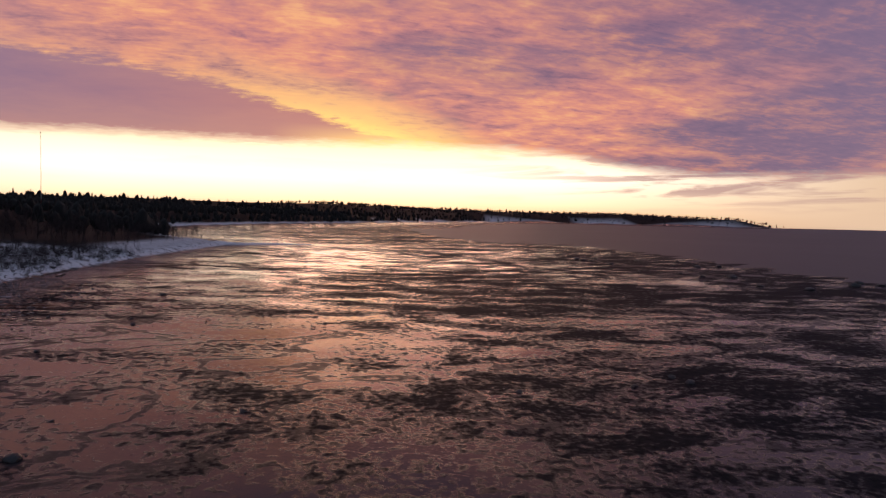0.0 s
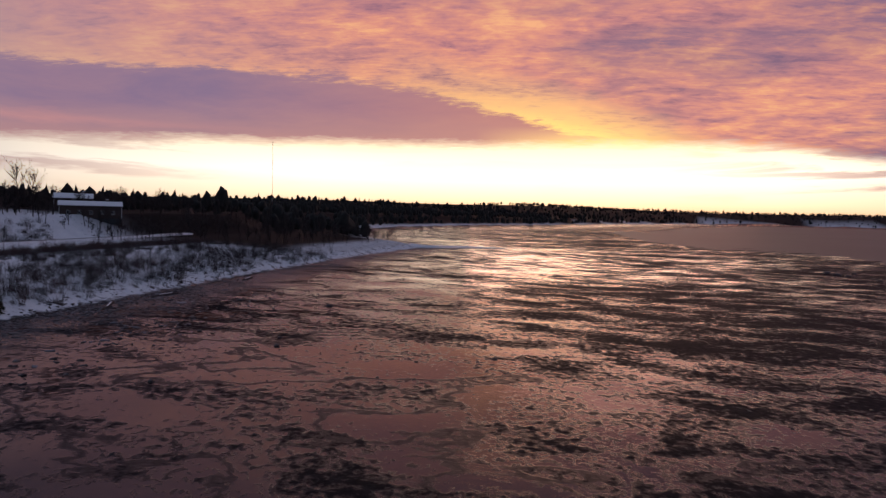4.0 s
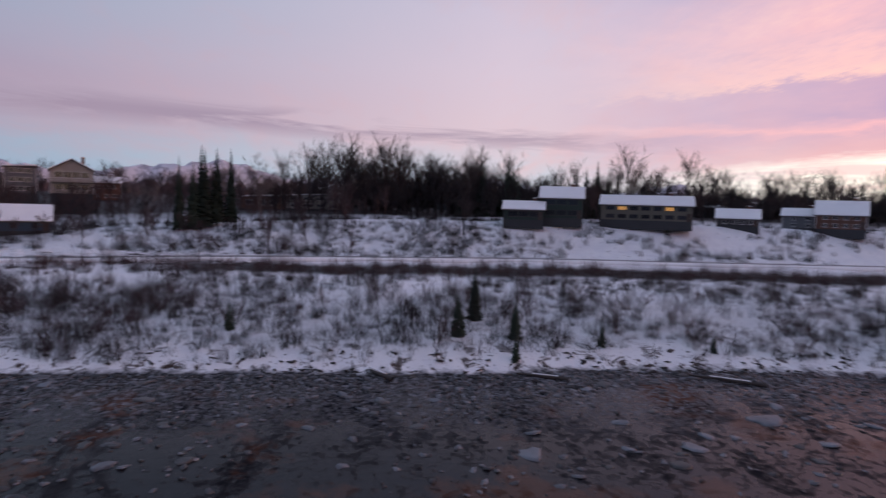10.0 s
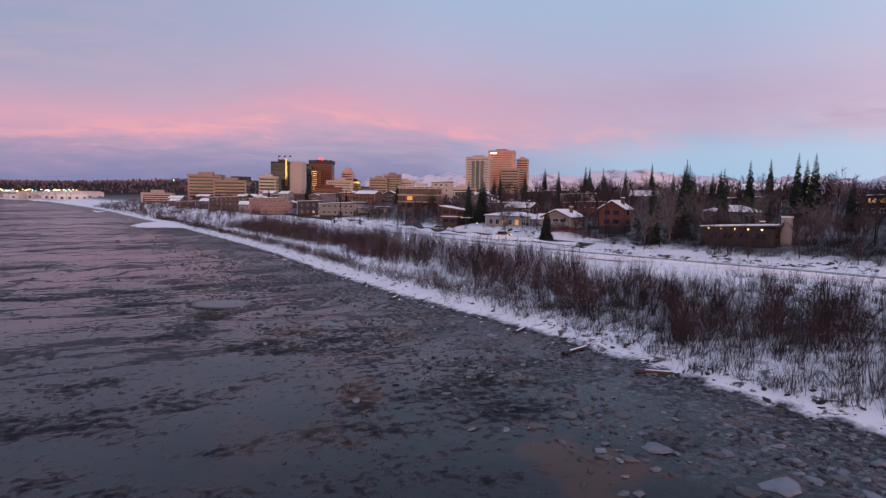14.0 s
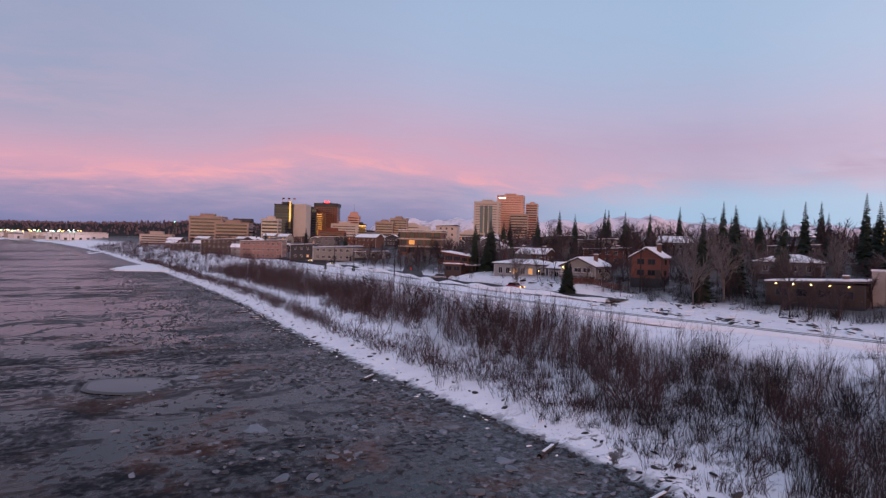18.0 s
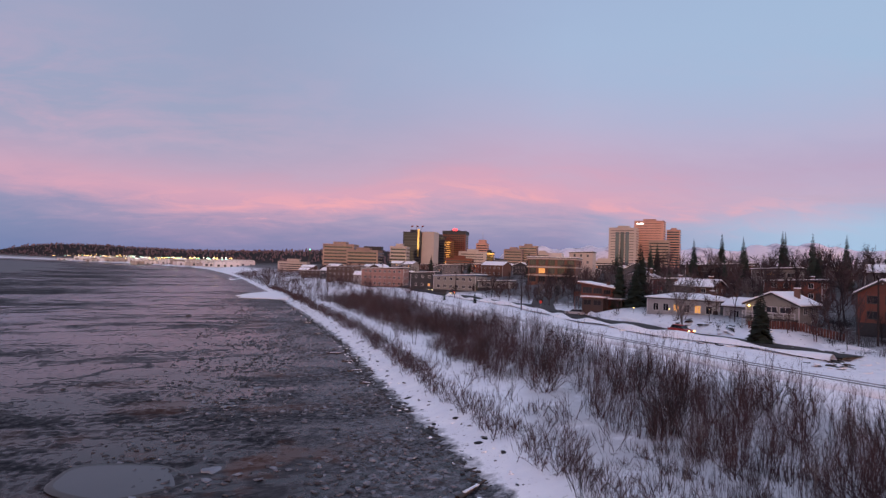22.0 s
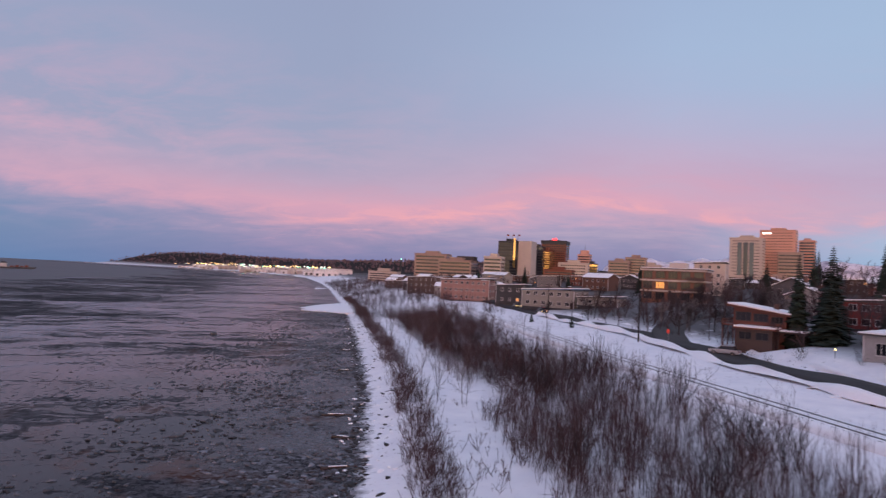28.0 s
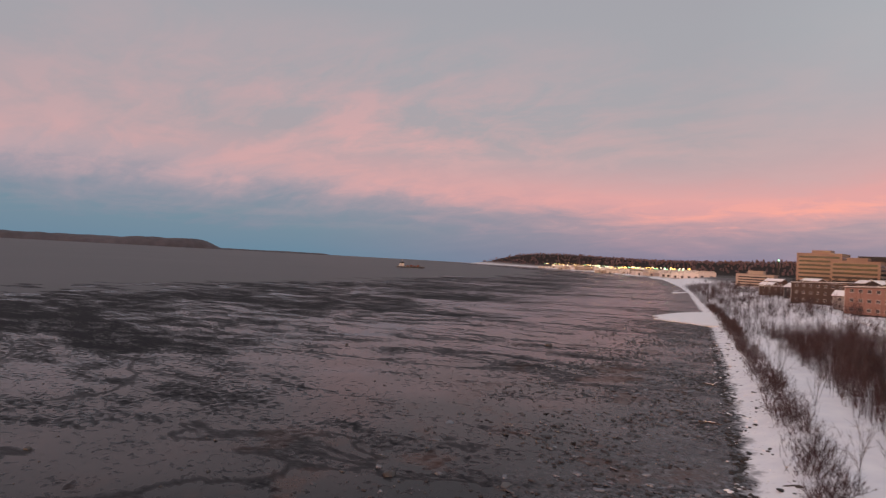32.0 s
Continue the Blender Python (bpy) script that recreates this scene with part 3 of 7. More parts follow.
STEEL = surface("steel", (0.28, 0.27, 0.27), 0.4, 8, 0.2, 0.1, 0.8)
RUBBER = surface("rubber", (0.02, 0.02, 0.02), 0.8)


def glass_material(name, tint, rough):
    m, gr = material(name)
    r = gr.node("ShaderNodeObjectInfo").outputs["Random"]
    col = gr.ramp(r, [(0.0, tuple(c * 0.5 for c in tint)), (1.0, tuple(c * 1.5 for c in tint))])
    finish(gr, col, rough, 0.0, spec=0.4)
    return m


PANE = glass_material("window_glass_dark", (0.025, 0.028, 0.034), 0.06)
GLASS_BLUE = glass_material("window_glass_blue", (0.05, 0.08, 0.10), 0.05)
GLASS_GOLD = surface("mirror_glass_gold", (0.75, 0.52, 0.20), 0.12, 3, 0.1, 0.02, 0.95)
PANE_LIT = lamp_material("window_glass_lit", (1.0, 0.50, 0.14), 0.34)
BULB = lamp_material("lamp_warm", (1.0, 0.66, 0.22), 4.0)
BULB_DIM = lamp_material("lamp_string", (1.0, 0.6, 0.2), 1.0)
BULB_WHITE = lamp_material("lamp_white", (1.0, 0.95, 0.85), 3.5)
BULB_RED = lamp_material("lamp_red", (1.0, 0.05, 0.06), 2.2)
BULB_GREEN = lamp_material("lamp_green", (0.25, 1.0, 0.65), 2.5)
MESHES = {}


def box_mesh(key, *dims):
    """Shared meshes for alike pieces."""
    if key not in MESHES:
        bm = bmesh.new()
        box(bm, *dims)
        me = bpy.data.meshes.new(key[0])
        bm.to_mesh(me)
        bm.free()
        MESHES[key] = me
    return MESHES[key]


def window(parent, m, w, h, trim=TRIM, lit=False, glass=PANE, bars=1):
    """A window with its frame, glazing bar and sill proud of the wall; the wall lies in local y = 0, the outside at -y."""
    key = ("window", round(w, 2), round(h, 2), bars, trim.name)
    if key not in MESHES:
        bm = bmesh.new()
        t = 0.09
        xs, solid = [-w / 2, -w / 2 + t], [True]
        for k in range(bars):
            c = -w / 2 + w * (k + 1) / (bars + 1)
            xs += [c - 0.035, c + 0.035]
            solid += [False, True]
        xs += [w / 2 - t, w / 2]
        solid += [False, True]
        zs = [-0.04, t, h - t, h]
        full = [[solid[i] or j in (0, 2) for j in range(3)] for i in range(len(solid))]
        vf = {(i, j, k): bm.verts.new((x, y, z)) for i, x in enumerate(xs) for j, z in enumerate(zs) for k, y in enumerate((-0.09, 0.03))}
        for i in range(len(solid)):
            for j in range(3):
                if not full[i][j]:
                    continue
                bm.faces.new((vf[i, j, 0], vf[i + 1, j, 0], vf[i + 1, j + 1, 0], vf[i, j + 1, 0]))
                for di, dj, p, q in ((-1, 0, (i, j), (i, j + 1)), (1, 0, (i + 1, j), (i + 1, j + 1)), (0, -1, (i, j), (i + 1, j)), (0, 1, (i, j + 1), (i + 1, j + 1))):
                    a, b = i + di, j + dj
                    if not (0 <= a < len(solid) and 0 <= b < 3 and full[a][b]):
                        bm.faces.new((vf[(*p, 0)], vf[(*q, 0)], vf[(*q, 1)], vf[(*p, 1)]))
        bmesh.ops.recalc_face_normals(bm, faces=bm.faces)
        me = bpy.data.meshes.new("window")
        bm.to_mesh(me)
        bm.free()
        me.materials.append(trim)
        MESHES[key] = me
    ob = piece("window", MESHES[key], trim, parent, at=m)
    gl = PANE_LIT if lit else glass
    pane = box_mesh(("pane", round(w, 2), round(h, 2), gl.name), -w / 2 + 0.08, w / 2 - 0.08, -0.04, -0.02, 0.03, h - 0.08)
    piece("pane", pane, gl, ob)
    return ob


FACES = {"front": 0, "right": 90, "back": 180, "left": -90}


def face_pose(face, w, d, u, z):
    """The pose on one face of a block w wide and d deep, whose front is at -y: u metres along it from its middle, z up."""
    off = d / 2 if face in ("front", "back") else w / 2
    return pose(0, 0, z, 0, 0, FACES[face]) @ Matrix.Translation((u, -off - 0.004, 0))


def window_row(parent, face, w, d, z, n, ww, wh, trim=TRIM, lit=(), margin=0.9, glass=PANE, bars=1):
    run = (w if face in ("front", "back") else d) - 2 * margin
    for k in range(n):
        u = (-run / 2 + run * (k + 0.5) / n)
        window(parent, face_pose(face, w, d, u, z), ww, wh, trim, k in lit, glass, bars)


def door(parent, face, w, d, u, z, mat, ww=0.95, wh=2.05):
    m = face_pose(face, w, d, u, z)
    ob = piece("door", box_mesh(("door", ww, wh, mat.name), -ww / 2, ww / 2, -0.05, 0.03, 0, wh), mat, parent, at=m)
    piece("handle", box_mesh(("handle", 1), ww / 2 - 0.12, ww / 2 - 0.06, -0.11, -0.05, 1.0, 1.12), STEEL, ob)
    return ob


def snow_cap(parent, outline, y0, y1):
    bm = prism(bmesh.new(), outline, y0, y1)
    bmesh.ops.bevel(bm, geom=bm.edges[:], offset=0.05, segments=1, affect="EDGES")
    return part("snow_cover", bm, SNOW, parent, "settled white snow on the roof")


def roof_gable(parent, w, d, z, rise, over=0.5, mat=SHINGLE, along="x", snow=True):
    """A gable roof with its ridge along local x or y, a thick edge, and snow lying on it."""
    turn = pose(0, 0, 0, 0, 0, 90 if along == "x" else 0)
    ww, dd = (d, w) if along == "x" else (w, d)
    t = 0.22
    e = ww / 2 + over
    zl = z - rise * over / (ww / 2)
    out = [(-e, zl), (0, z + rise), (e, zl), (e, zl + t), (0, z + rise + t), (-e, zl + t)]
    ob = part("roof", prism(bmesh.new(), out, -dd / 2 - over, dd / 2 + over), mat, parent)
    ob.matrix_local = turn
    gb = part("gable", prism(bmesh.new(), [(-ww / 2, z - 0.02), (ww / 2, z - 0.02), (0, z + rise - 0.02)], -dd / 2 + 0.01, dd / 2 - 0.01), parent["wall_mat_name"] and bpy.data.materials[parent["wall_mat_name"]], parent)
    gb.matrix_local = turn
    if snow:
        s = 0.30
        out = [(-e + 0.05, zl + t + 0.01), (0, z + rise + t + 0.01), (e - 0.05, zl + t + 0.01), (e - 0.1, zl + t + s), (0, z + rise + t + s * 0.8), (-e + 0.1, zl + t + s)]
        snow_cap(parent, out, -dd / 2 - over + 0.04, dd / 2 + over - 0.04).matrix_local = turn


def roof_flat(parent, w, d, z, over=0.35, mat=SHINGLE, slope=0.0, snow=True, thick=0.3):
    e = w / 2 + over
    k = slope * e
    part("roof", prism(bmesh.new(), [(-e, z - k), (e, z + k), (e, z + k + thick), (-e, z - k + thick)], -d / 2 - over, d / 2 + over), mat, parent)
    if snow:
        s = 0.26
        snow_cap(parent, [(-e + 0.06, z - k + thick + 0.01), (e - 0.06, z + k + thick + 0.01), (e - 0.1, z + k + thick + s), (-e + 0.1, z - k + thick + s)], -d / 2 - over + 0.06, d / 2 + over - 0.06)


def roof_hip(parent, w, d, z, rise, over=0.5, mat=SHINGLE):
    for name, t0, grow, m in (("roof", 0.0, 0.0, mat), ("snow_cover", 0.2, -0.06, SNOW)):
        bm = bmesh.new()
        ew, ed = w / 2 + over + grow, d / 2 + over + grow
        r = max(w / 2 - d / 2, 0.3)
        lo = [bm.verts.new((x, y, z + t0 + k)) for k in (0, 0.2) for x, y in ((-ew, -ed), (ew, -ed), (ew, ed), (-ew, ed))]
        a, b = bm.verts.new((-r, 0, z + t0 + rise + 0.2)), bm.verts.new((r, 0, z + t0 + rise + 0.2))
        bm.faces.new(lo[3::-1])
        for i in range(4):
            bm.faces.new((lo[i], lo[(i + 1) % 4], lo[(i + 1) % 4 + 4], lo[i + 4]))
        bm.faces.new((lo[4], lo[5], b, a))
        bm.faces.new((lo[6], lo[7], a, b))
        bm.faces.new((lo[5], lo[6], b))
        bm.faces.new((lo[7], lo[4], a))
        part(name, bm, m, parent, "settled white snow on the roof" if name == "snow_cover" else "")


def house(at, w, d, h, wall, label, roof="gable", rise=1.8, along="x", storeys=2, n=4, lit=(), trim=TRIM, chimney=True, name="house", category="house", sides=True, ww=1.1, wh=1.25, slope=0.05, roof_mat=SHINGLE, deck_rail=False, base=1.2, bars=1):
    """A house: block, storeys of windows, doors, a snowy roof, a chimney; at is its base centre, front towards -y."""
    ob = thing(name, at, label, category)
    ob["wall_mat_name"] = WALLS[wall].name
    part("wall", box(bmesh.new(), -w / 2, w / 2, -d / 2, d / 2, -base, h), WALLS[wall], ob)
    part("footing", box(bmesh.new(), -w / 2 - 0.06, w / 2 + 0.06, -d / 2 - 0.06, d / 2 + 0.06, -base - 0.6, 0.25), WALLS["charcoal"], ob)
    for k in (-1, 1):
        part("corner_board", box(bmesh.new(), k * w / 2 - 0.09, k * w / 2 + 0.09, -d / 2 - 0.02, -d / 2 + 0.16, 0.25, h), trim, ob)
    each = h / storeys
    for s in range(storeys):
        z = each * s + each * 0.36
        window_row(ob, "front", w, d, z, n, ww, min(wh, each * 0.52), trim, [k - s * n for k in lit], bars=bars)
        if sides:
            for f in ("left", "right"):
                window_row(ob, f, w, d, z, max(1, int(d / 3.4)), ww * 0.9, min(wh, each * 0.5), trim, bars=bars)
    door(ob, "front", w, d, w * 0.5 - 0.75, 0.05, WALLS["brown"])
    if roof == "gable":
        roof_gable(ob, w, d, h, rise, along=along, mat=roof_mat)
    elif roof == "hip":
        roof_hip(ob, w, d, h, rise, mat=roof_mat)
    else:
        roof_flat(ob, w, d, h, slope=slope, mat=roof_mat)
    if chimney:
        x = w * 0.27
        c = part("chimney", box(bmesh.new(), x - 0.4, x + 0.4, -0.1, 0.6, h - 0.5, h + (rise if roof != "flat" else 0.3) + 1.0), WALLS["brick"], ob)
        part("chimney_cap", box(bmesh.new(), x - 0.48, x + 0.48, -0.18, 0.68, h + (rise if roof != "flat" else 0.3) + 1.0, h + (rise if roof != "flat" else 0.3) + 1.15), SNOW, c)
    if deck_rail:
        z = each
        part("balcony", box(bmesh.new(), -w / 2, w / 2, -d / 2 - 1.6, -d / 2, z - 0.2, z), TRIM_DARK, ob)
        for k in range(int(w / 1.6) + 1):
            x = -w / 2 + 0.06 + (w - 0.12) * k / int(w / 1.6)
            part("post", box(bmesh.new(), x - 0.06, x + 0.06, -d / 2 - 1.58, -d / 2 - 1.46, 0 if k % 3 == 0 else z, z + 1.0), trim, ob)
        part("railing", box(bmesh.new(), -w / 2, w / 2, -d / 2 - 1.6, -d / 2 - 1.44, z + 0.95, z + 1.05), trim, ob)
        part("railing", box(bmesh.new(), -w / 2, w / 2, -d / 2 - 1.56, -d / 2 - 1.48, z + 0.45, z + 0.52), trim, ob)
    del ob["wall_mat_name"]
    return ob


def spot(x, y, turn, lift=0.0):
    return pose(x, y, top_of(x, y) + lift, 0, 0, turn)


# ---- houses on the bluff to the south ----
house(spot(66.5, 4.5, -106, 0.7), 9.5, 8, 4.8, "green", "dark green two-storey wooden house with a snowy roof", "gable", 2.4, n=3, ww=2.2, wh=1.4, bars=2, trim=TRIM_DARK)
house(spot(65.0, 13.8, -103, 0.6), 9.0, 7, 2.5, "green", "low dark green wing with tall windows and snowy roof", "gable", 1.7, n=3, storeys=1, ww=2.2, wh=1.5, bars=2, trim=TRIM_DARK, name="house")
house(spot(64.5, -15.0, -112, 0.7), 20.0, 8, 3.7, "olive", "long two-storey olive house with lit windows, snowy roof", "gable", 2.0, n=7, lit=(8, 12), ww=1.9, wh=0.95, bars=2, trim=TRIM_DARK)
house(spot(65.5, -38.0, -119), 9.0, 7, 2.0, "charcoal", "low dark bungalow with a snowy gable roof", "gable", 2.0, n=4, storeys=1)
house(spot(63.0, -62.0, -127, 0.4), 10.0, 8, 3.6, "brick", "two-storey brick house with a snow-covered gable roof", "gable", 3.0, n=4)
house(spot(70.0, -57.0, -127), 8.0, 6, 3.2, "grey", "small grey house with snowy roof beside a brick house", "gable", 1.6, n=2)
house(spot(60.0, -124.0, -141, -1.6), 18.0, 8, 4.2, "brown", "dark timber lodge with a stone chimney and snowy roof", "gable", 1.3, n=5, storeys=1)
house(spot(80.0, -140.0, -141), 12.0, 8, 4.6, "brown", "dark timber house with snowy roof among trees", "gable", 1.6, n=3)
house(spot(106.0, 68.0, -82), 16.0, 9, 4.0, "cream", "cream bungalow with a flat snowy roof on the bluff", "flat", n=4, ww=2.4, wh=1.6, bars=2)
house(spot(108.0, 82.0, -79), 15.0, 9, 3.8, "brick", "brown brick bungalow with flat snowy roof", "flat", n=4, storeys=1, ww=2.2, wh=1.6, bars=2)
house(spot(54.0, 121.0, -62), 12.5, 9, 2.3, "navy", "low dark blue house under a broad snowy roof", "gable", 2.9, n=3, storeys=1, chimney=False, trim=TRIM_DARK)
house(spot(40.5, 152.0, -62), 14.0, 8, 3.6, "brown", "low dark brown house with lit eaves and stone chimney", "flat", n=4, storeys=1, lit=(), ww=2.0, wh=1.3, trim=TRIM_DARK)
st = thing("stone_chimney", spot(45.6, 145.6, -62), "broad pale stone chimney at a low house", "chimney")
part("shaft", box(bmesh.new(), -0.9, 0.9, -0.8, 0.8, -0.6, 5.6), WALLS["beige"], st)
part("cap", box(bmesh.new(), -1.0, 1.0, -0.9, 0.9, 5.6, 5.9), SNOW, st)
house(spot(110.0, 172.0, -54), 13.0, 8, 5.6, "charcoal", "dark flat-roofed house with thick snow on its roof", "flat", n=4, lit=(5, 6), ww=1.8)
house(spot(96.0, 205.0, -48), 13.0, 8, 5.2, "brown", "long brown house with a flat snowy roof", "flat", n=4)
house(spot(150.0, 150.0, -60), 12.0, 9, 6.2, "brick", "brown house with snowy roof high among trees", "gable", 2.0)
house(spot(128.0, 228.0, -45), 13.0, 9, 6.5, "blue", "blue-grey house with a snowy roof on the hill", "gable", 2.0)

house(spot(84.7, 138.0, -62, 4.6), 6.6, 8, 6.6, "grey", "tall grey house with pale windows high on the hill", "flat", n=3, storeys=3, ww=1.4, chimney=False, base=6.5)
house(spot(90.0, 128.5, -62, 4.6), 9.5, 9, 6.2, "cream", "large cream gabled house with broad windows on the hill", "gable", 2.6, along="y", n=4, storeys=2, ww=1.8, wh=1.7, base=6.5, deck_rail=True)
house(spot(66.0, 180.0, -56, 0.6), 13.0, 9, 2.8, "grey", "low grey house under a broad snowy roof among birches", "hip", 1.6, n=4, storeys=1, chimney=False)

# ---- houses along the street ----
house(pose(21.5, 221.0, 8.35, 0, 0, -58), 15.5, 8.5, 3.8, "white", "white house with hip roof and lit porch", "hip", 1.0, n=6, storeys=1, lit=(2, 4), ww=1.3, wh=1.6)
house(pose(27.0, 209.0, 8.6, 0, 0, -58), 7.5, 8, 3.0, "white", "white side wing with a low snowy roof", "gable", 1.3, n=2, storeys=1)
house(pose(25.0, 198.5, 8.3, 0, 0, -56), 8.2, 9, 4.4, "cream", "pale two-storey house with balcony and snowy gable roof", "gable", 1.8, along="y", n=3, ww=1.8, wh=1.6, deck_rail=True)
house(spot(33.0, 186.0, -54, 1.4), 6.4, 6.0, 4.6, "cedar", "red cedar gabled house with snow along the eaves", "gable", 1.9, along="y", n=2, trim=TRIM_DARK, ww=1.6)
def cedar_house(at):
    """A layered timber house: a sunk ground floor, a glazed upper floor, a tilted roof slab, a low wing, a deck and a carport."""
    ob = thing("house", at, "orange-stained cedar house with tilted snowy roof and deck", "house")
    ob.scale = (0.86, 0.86, 0.86)
    ced, dark = WALLS["cedar"], WALLS["brown"]
    part("lower_wall", box(bmesh.new(), -4.2, 4.6, -3.2, 4.0, -2.6, 2.7), ced, ob)
    part("upper_wall", prism(bmesh.new(), [(-4.4, 2.7), (4.8, 2.7), (4.8, 4.9), (-4.4, 6.1)], -3.6, 4.0), ced, ob)
    part("roof", prism(bmesh.new(), [(-5.4, 6.2), (5.8, 4.75), (5.8, 5.1), (-5.4, 6.6)], -4.7, 4.8), ced, ob, "orange timber fascia")
    snow_cap(ob, [(-5.3, 6.6), (5.7, 5.12), (5.65, 5.4), (-5.25, 6.9)], -4.6, 4.7)
    part("wing", box(bmesh.new(), -2.6, 3.6, -7.4, -3.2, -2.6, 2.2), dark, ob, "low front wing")
    part("wing_roof", box(bmesh.new(), -3.1, 4.2, -7.9, -3.2, 2.2, 2.45), ced, ob)
    snow_cap(ob, [(-3.0, 2.46), (4.1, 2.46), (4.05, 2.78), (-2.95, 2.8)], -7.8, -3.7)
    for u, w, z, h in [(-2.6, 2.8, 3.5, 1.7), (0.5, 2.6, 3.5, 1.5), (3.3, 2.0, 3.4, 1.2)]:
        window(ob, pose(u, -3.604, z), w, h, TRIM_DARK, bars=2)
    for u, w in [(-1.0, 2.2), (1.9, 2.2)]:
        window(ob, pose(u, -7.404, 0.3), w, 1.4, TRIM_DARK, bars=1)
    for k in range(2):
        window(ob, pose(-4.404, 1.8 - 3.4 * k, 3.4, 0, 0, -90), 2.2, 1.6, TRIM_DARK, bars=1)
    part("deck", box(bmesh.new(), -6.6, -4.4, -3.4, 2.6, 2.4, 2.65), ced, ob)
    for k in range(7):
        part("deck_post", box(bmesh.new(), -6.6, -6.46, -3.4 + 0.98 * k, -3.28 + 0.98 * k, -2.4 if k % 3 == 0 else 2.65, 3.6), ced, ob)
    part("railing", box(bmesh.new(), -6.62, -6.44, -3.42, 2.62, 3.55, 3.68), ced, ob)
    part("carport_roof", box(bmesh.new(), 3.9, 8.6, -6.4, -0.6, 1.9, 2.15), dark, ob)
    snow_cap(ob, [(4.4, 2.16), (8.5, 2.16), (8.45, 2.45), (4.45, 2.45)], -6.3, -0.7)
    for u, v in [(4.3, -6.2), (8.3, -6.2), (8.3, -0.9)]:
        part("carport_post", box(bmesh.new(), u - 0.09, u + 0.09, v - 0.09, v + 0.09, -2.4, 1.9), dark, ob)
    part("chimney", box(bmesh.new(), 1.4, 2.2, 1.0, 1.8, 5.0, 6.9), WALLS["brick"], ob)


cedar_house(spot(13.0, 249.5, -42, 1.2))
house(spot(39.0, 263.0, -45), 8.0, 8, 5.2, "red", "red cubic house with a flat snowy roof", "flat", n=3, ww=1.4)
house(spot(34.0, 240.0, -52), 9.0, 8, 4.2, "brick", "brick house with broad snowy gable roof", "gable", 1.5, n=3)
house(spot(78.0, 300.0, -40), 17.0, 10, 7.6, "brick", "large dark brick house with flat roof and chimney", "flat", n=5, ww=1.8)
house(spot(70.0, 262.0, -45), 12.0, 9, 6.6, "cream", "pale house with a flat roof under deep snow", "flat", n=4, ww=1.9, lit=(5,))
house(spot(56.0, 236.0, -50), 12.0, 8, 4.6, "cedar", "cedar house with long snowy roof behind trees", "flat", n=4)
house(spot(86.0, 240.0, -48), 12.0, 8, 5.6, "grey", "grey house with snowy roof on the hillside", "gable", 1.8, n=4)
house(spot(60.0, 330.0, -40), 10.0, 9, 5.5, "grey", "grey gabled house with deep snow on its roof", "gable", 2.4, along="y", n=3)
house(spot(48.0, 300.0, -42), 9.0, 8, 4.6, "white", "white house with snowy gable roof uphill of the street", "gable", 2.0, along="y", n=2)

# ---- flats and larger houses towards downtown ----
house(spot(-7.0, 352.0, -35), 19.0, 11, 6.0, "cream", "beige two-storey house with blue roof edges", "flat", n=6, ww=1.4, roof_mat=WALLS["blue"], name="apartment_house", category="house")
house(spot(6.0, 340.0, -35), 13.0, 7, 2.8, "cream", "low beige annexe with a snowy flat roof", "flat", n=5, storeys=1, chimney=False)
house(spot(-18.5, 384.0, -20), 11.0, 10, 7.2, "charcoal", "black cubic house with flat snowy roof", "flat", n=3, lit=(2,), chimney=False)
house(spot(-36.0, 418.0, -18), 22.0, 11, 9.2, "pink", "salmon stucco apartment block with flat roof", "flat", n=8, storeys=3, ww=1.2, wh=1.2, chimney=False, name="apartment_block", category="building")
house(spot(-59.0, 497.0, -12), 22.0, 11, 9.4, "brown", "brown three-storey apartment block with balconies", "flat", n=7, storeys=3, chimney=False, name="apartment_block", category="building")
house(spot(-47.0, 452.0, -12), 10.0, 8, 5.5, "white", "white house with snowy gable roof near the shore", "gable", 1.8, n=3)
def banded_flats(at, w, d, h, floors):
    """A modern block of flats: pale slab edges, brown panels, deep-set glazing with posts, balconies at one end, a flat snowy roof."""
    ob = thing("apartment_block", at, "brown modern flats with pale slab bands and dark glazing", "building")
    part("wall", box(bmesh.new(), -w / 2, w / 2, -d / 2, d / 2, -2.0, h), WALLS["panel"], ob)
    each = h / floors
    for f in range(floors):
        z = each * f
        part("slab_band", box(bmesh.new(), -w / 2 - 0.5, w / 2 + 0.5, -d / 2 - 0.6, d / 2 + 0.2, z + each - 0.45, z + each + 0.1), WALLS["concrete"], ob)
        for k in range(5):
            window(ob, face_pose("front", w, d, -w / 2 + w * (k + 0.5) / 5, z + 0.55), w / 5 - 1.1, each - 1.2, TRIM_DARK, lit=(k == 1 and f == 1), bars=2)
        for k in range(3):
            window(ob, face_pose("left", w, d, -d / 2 + d * (k + 0.5) / 3, z + 0.6), d / 3 - 1.2, each - 1.3, TRIM_DARK, bars=1)
        part("balcony", box(bmesh.new(), w * 0.22, w / 2, -d / 2 - 1.7, -d / 2, z - 0.05, z + 0.12), WALLS["concrete"], ob)
        part("railing", box(bmesh.new(), w * 0.22, w / 2, -d / 2 - 1.72, -d / 2 - 1.62, z + 0.12, z + 1.1), WALLS["brown"], ob)
    roof_flat(ob, w, d, h + 0.1, 0.6)
    part("plant_room", box(bmesh.new(), -w * 0.1, w * 0.16, -2, 3, h, h + 2.4), WALLS["concrete"], ob)


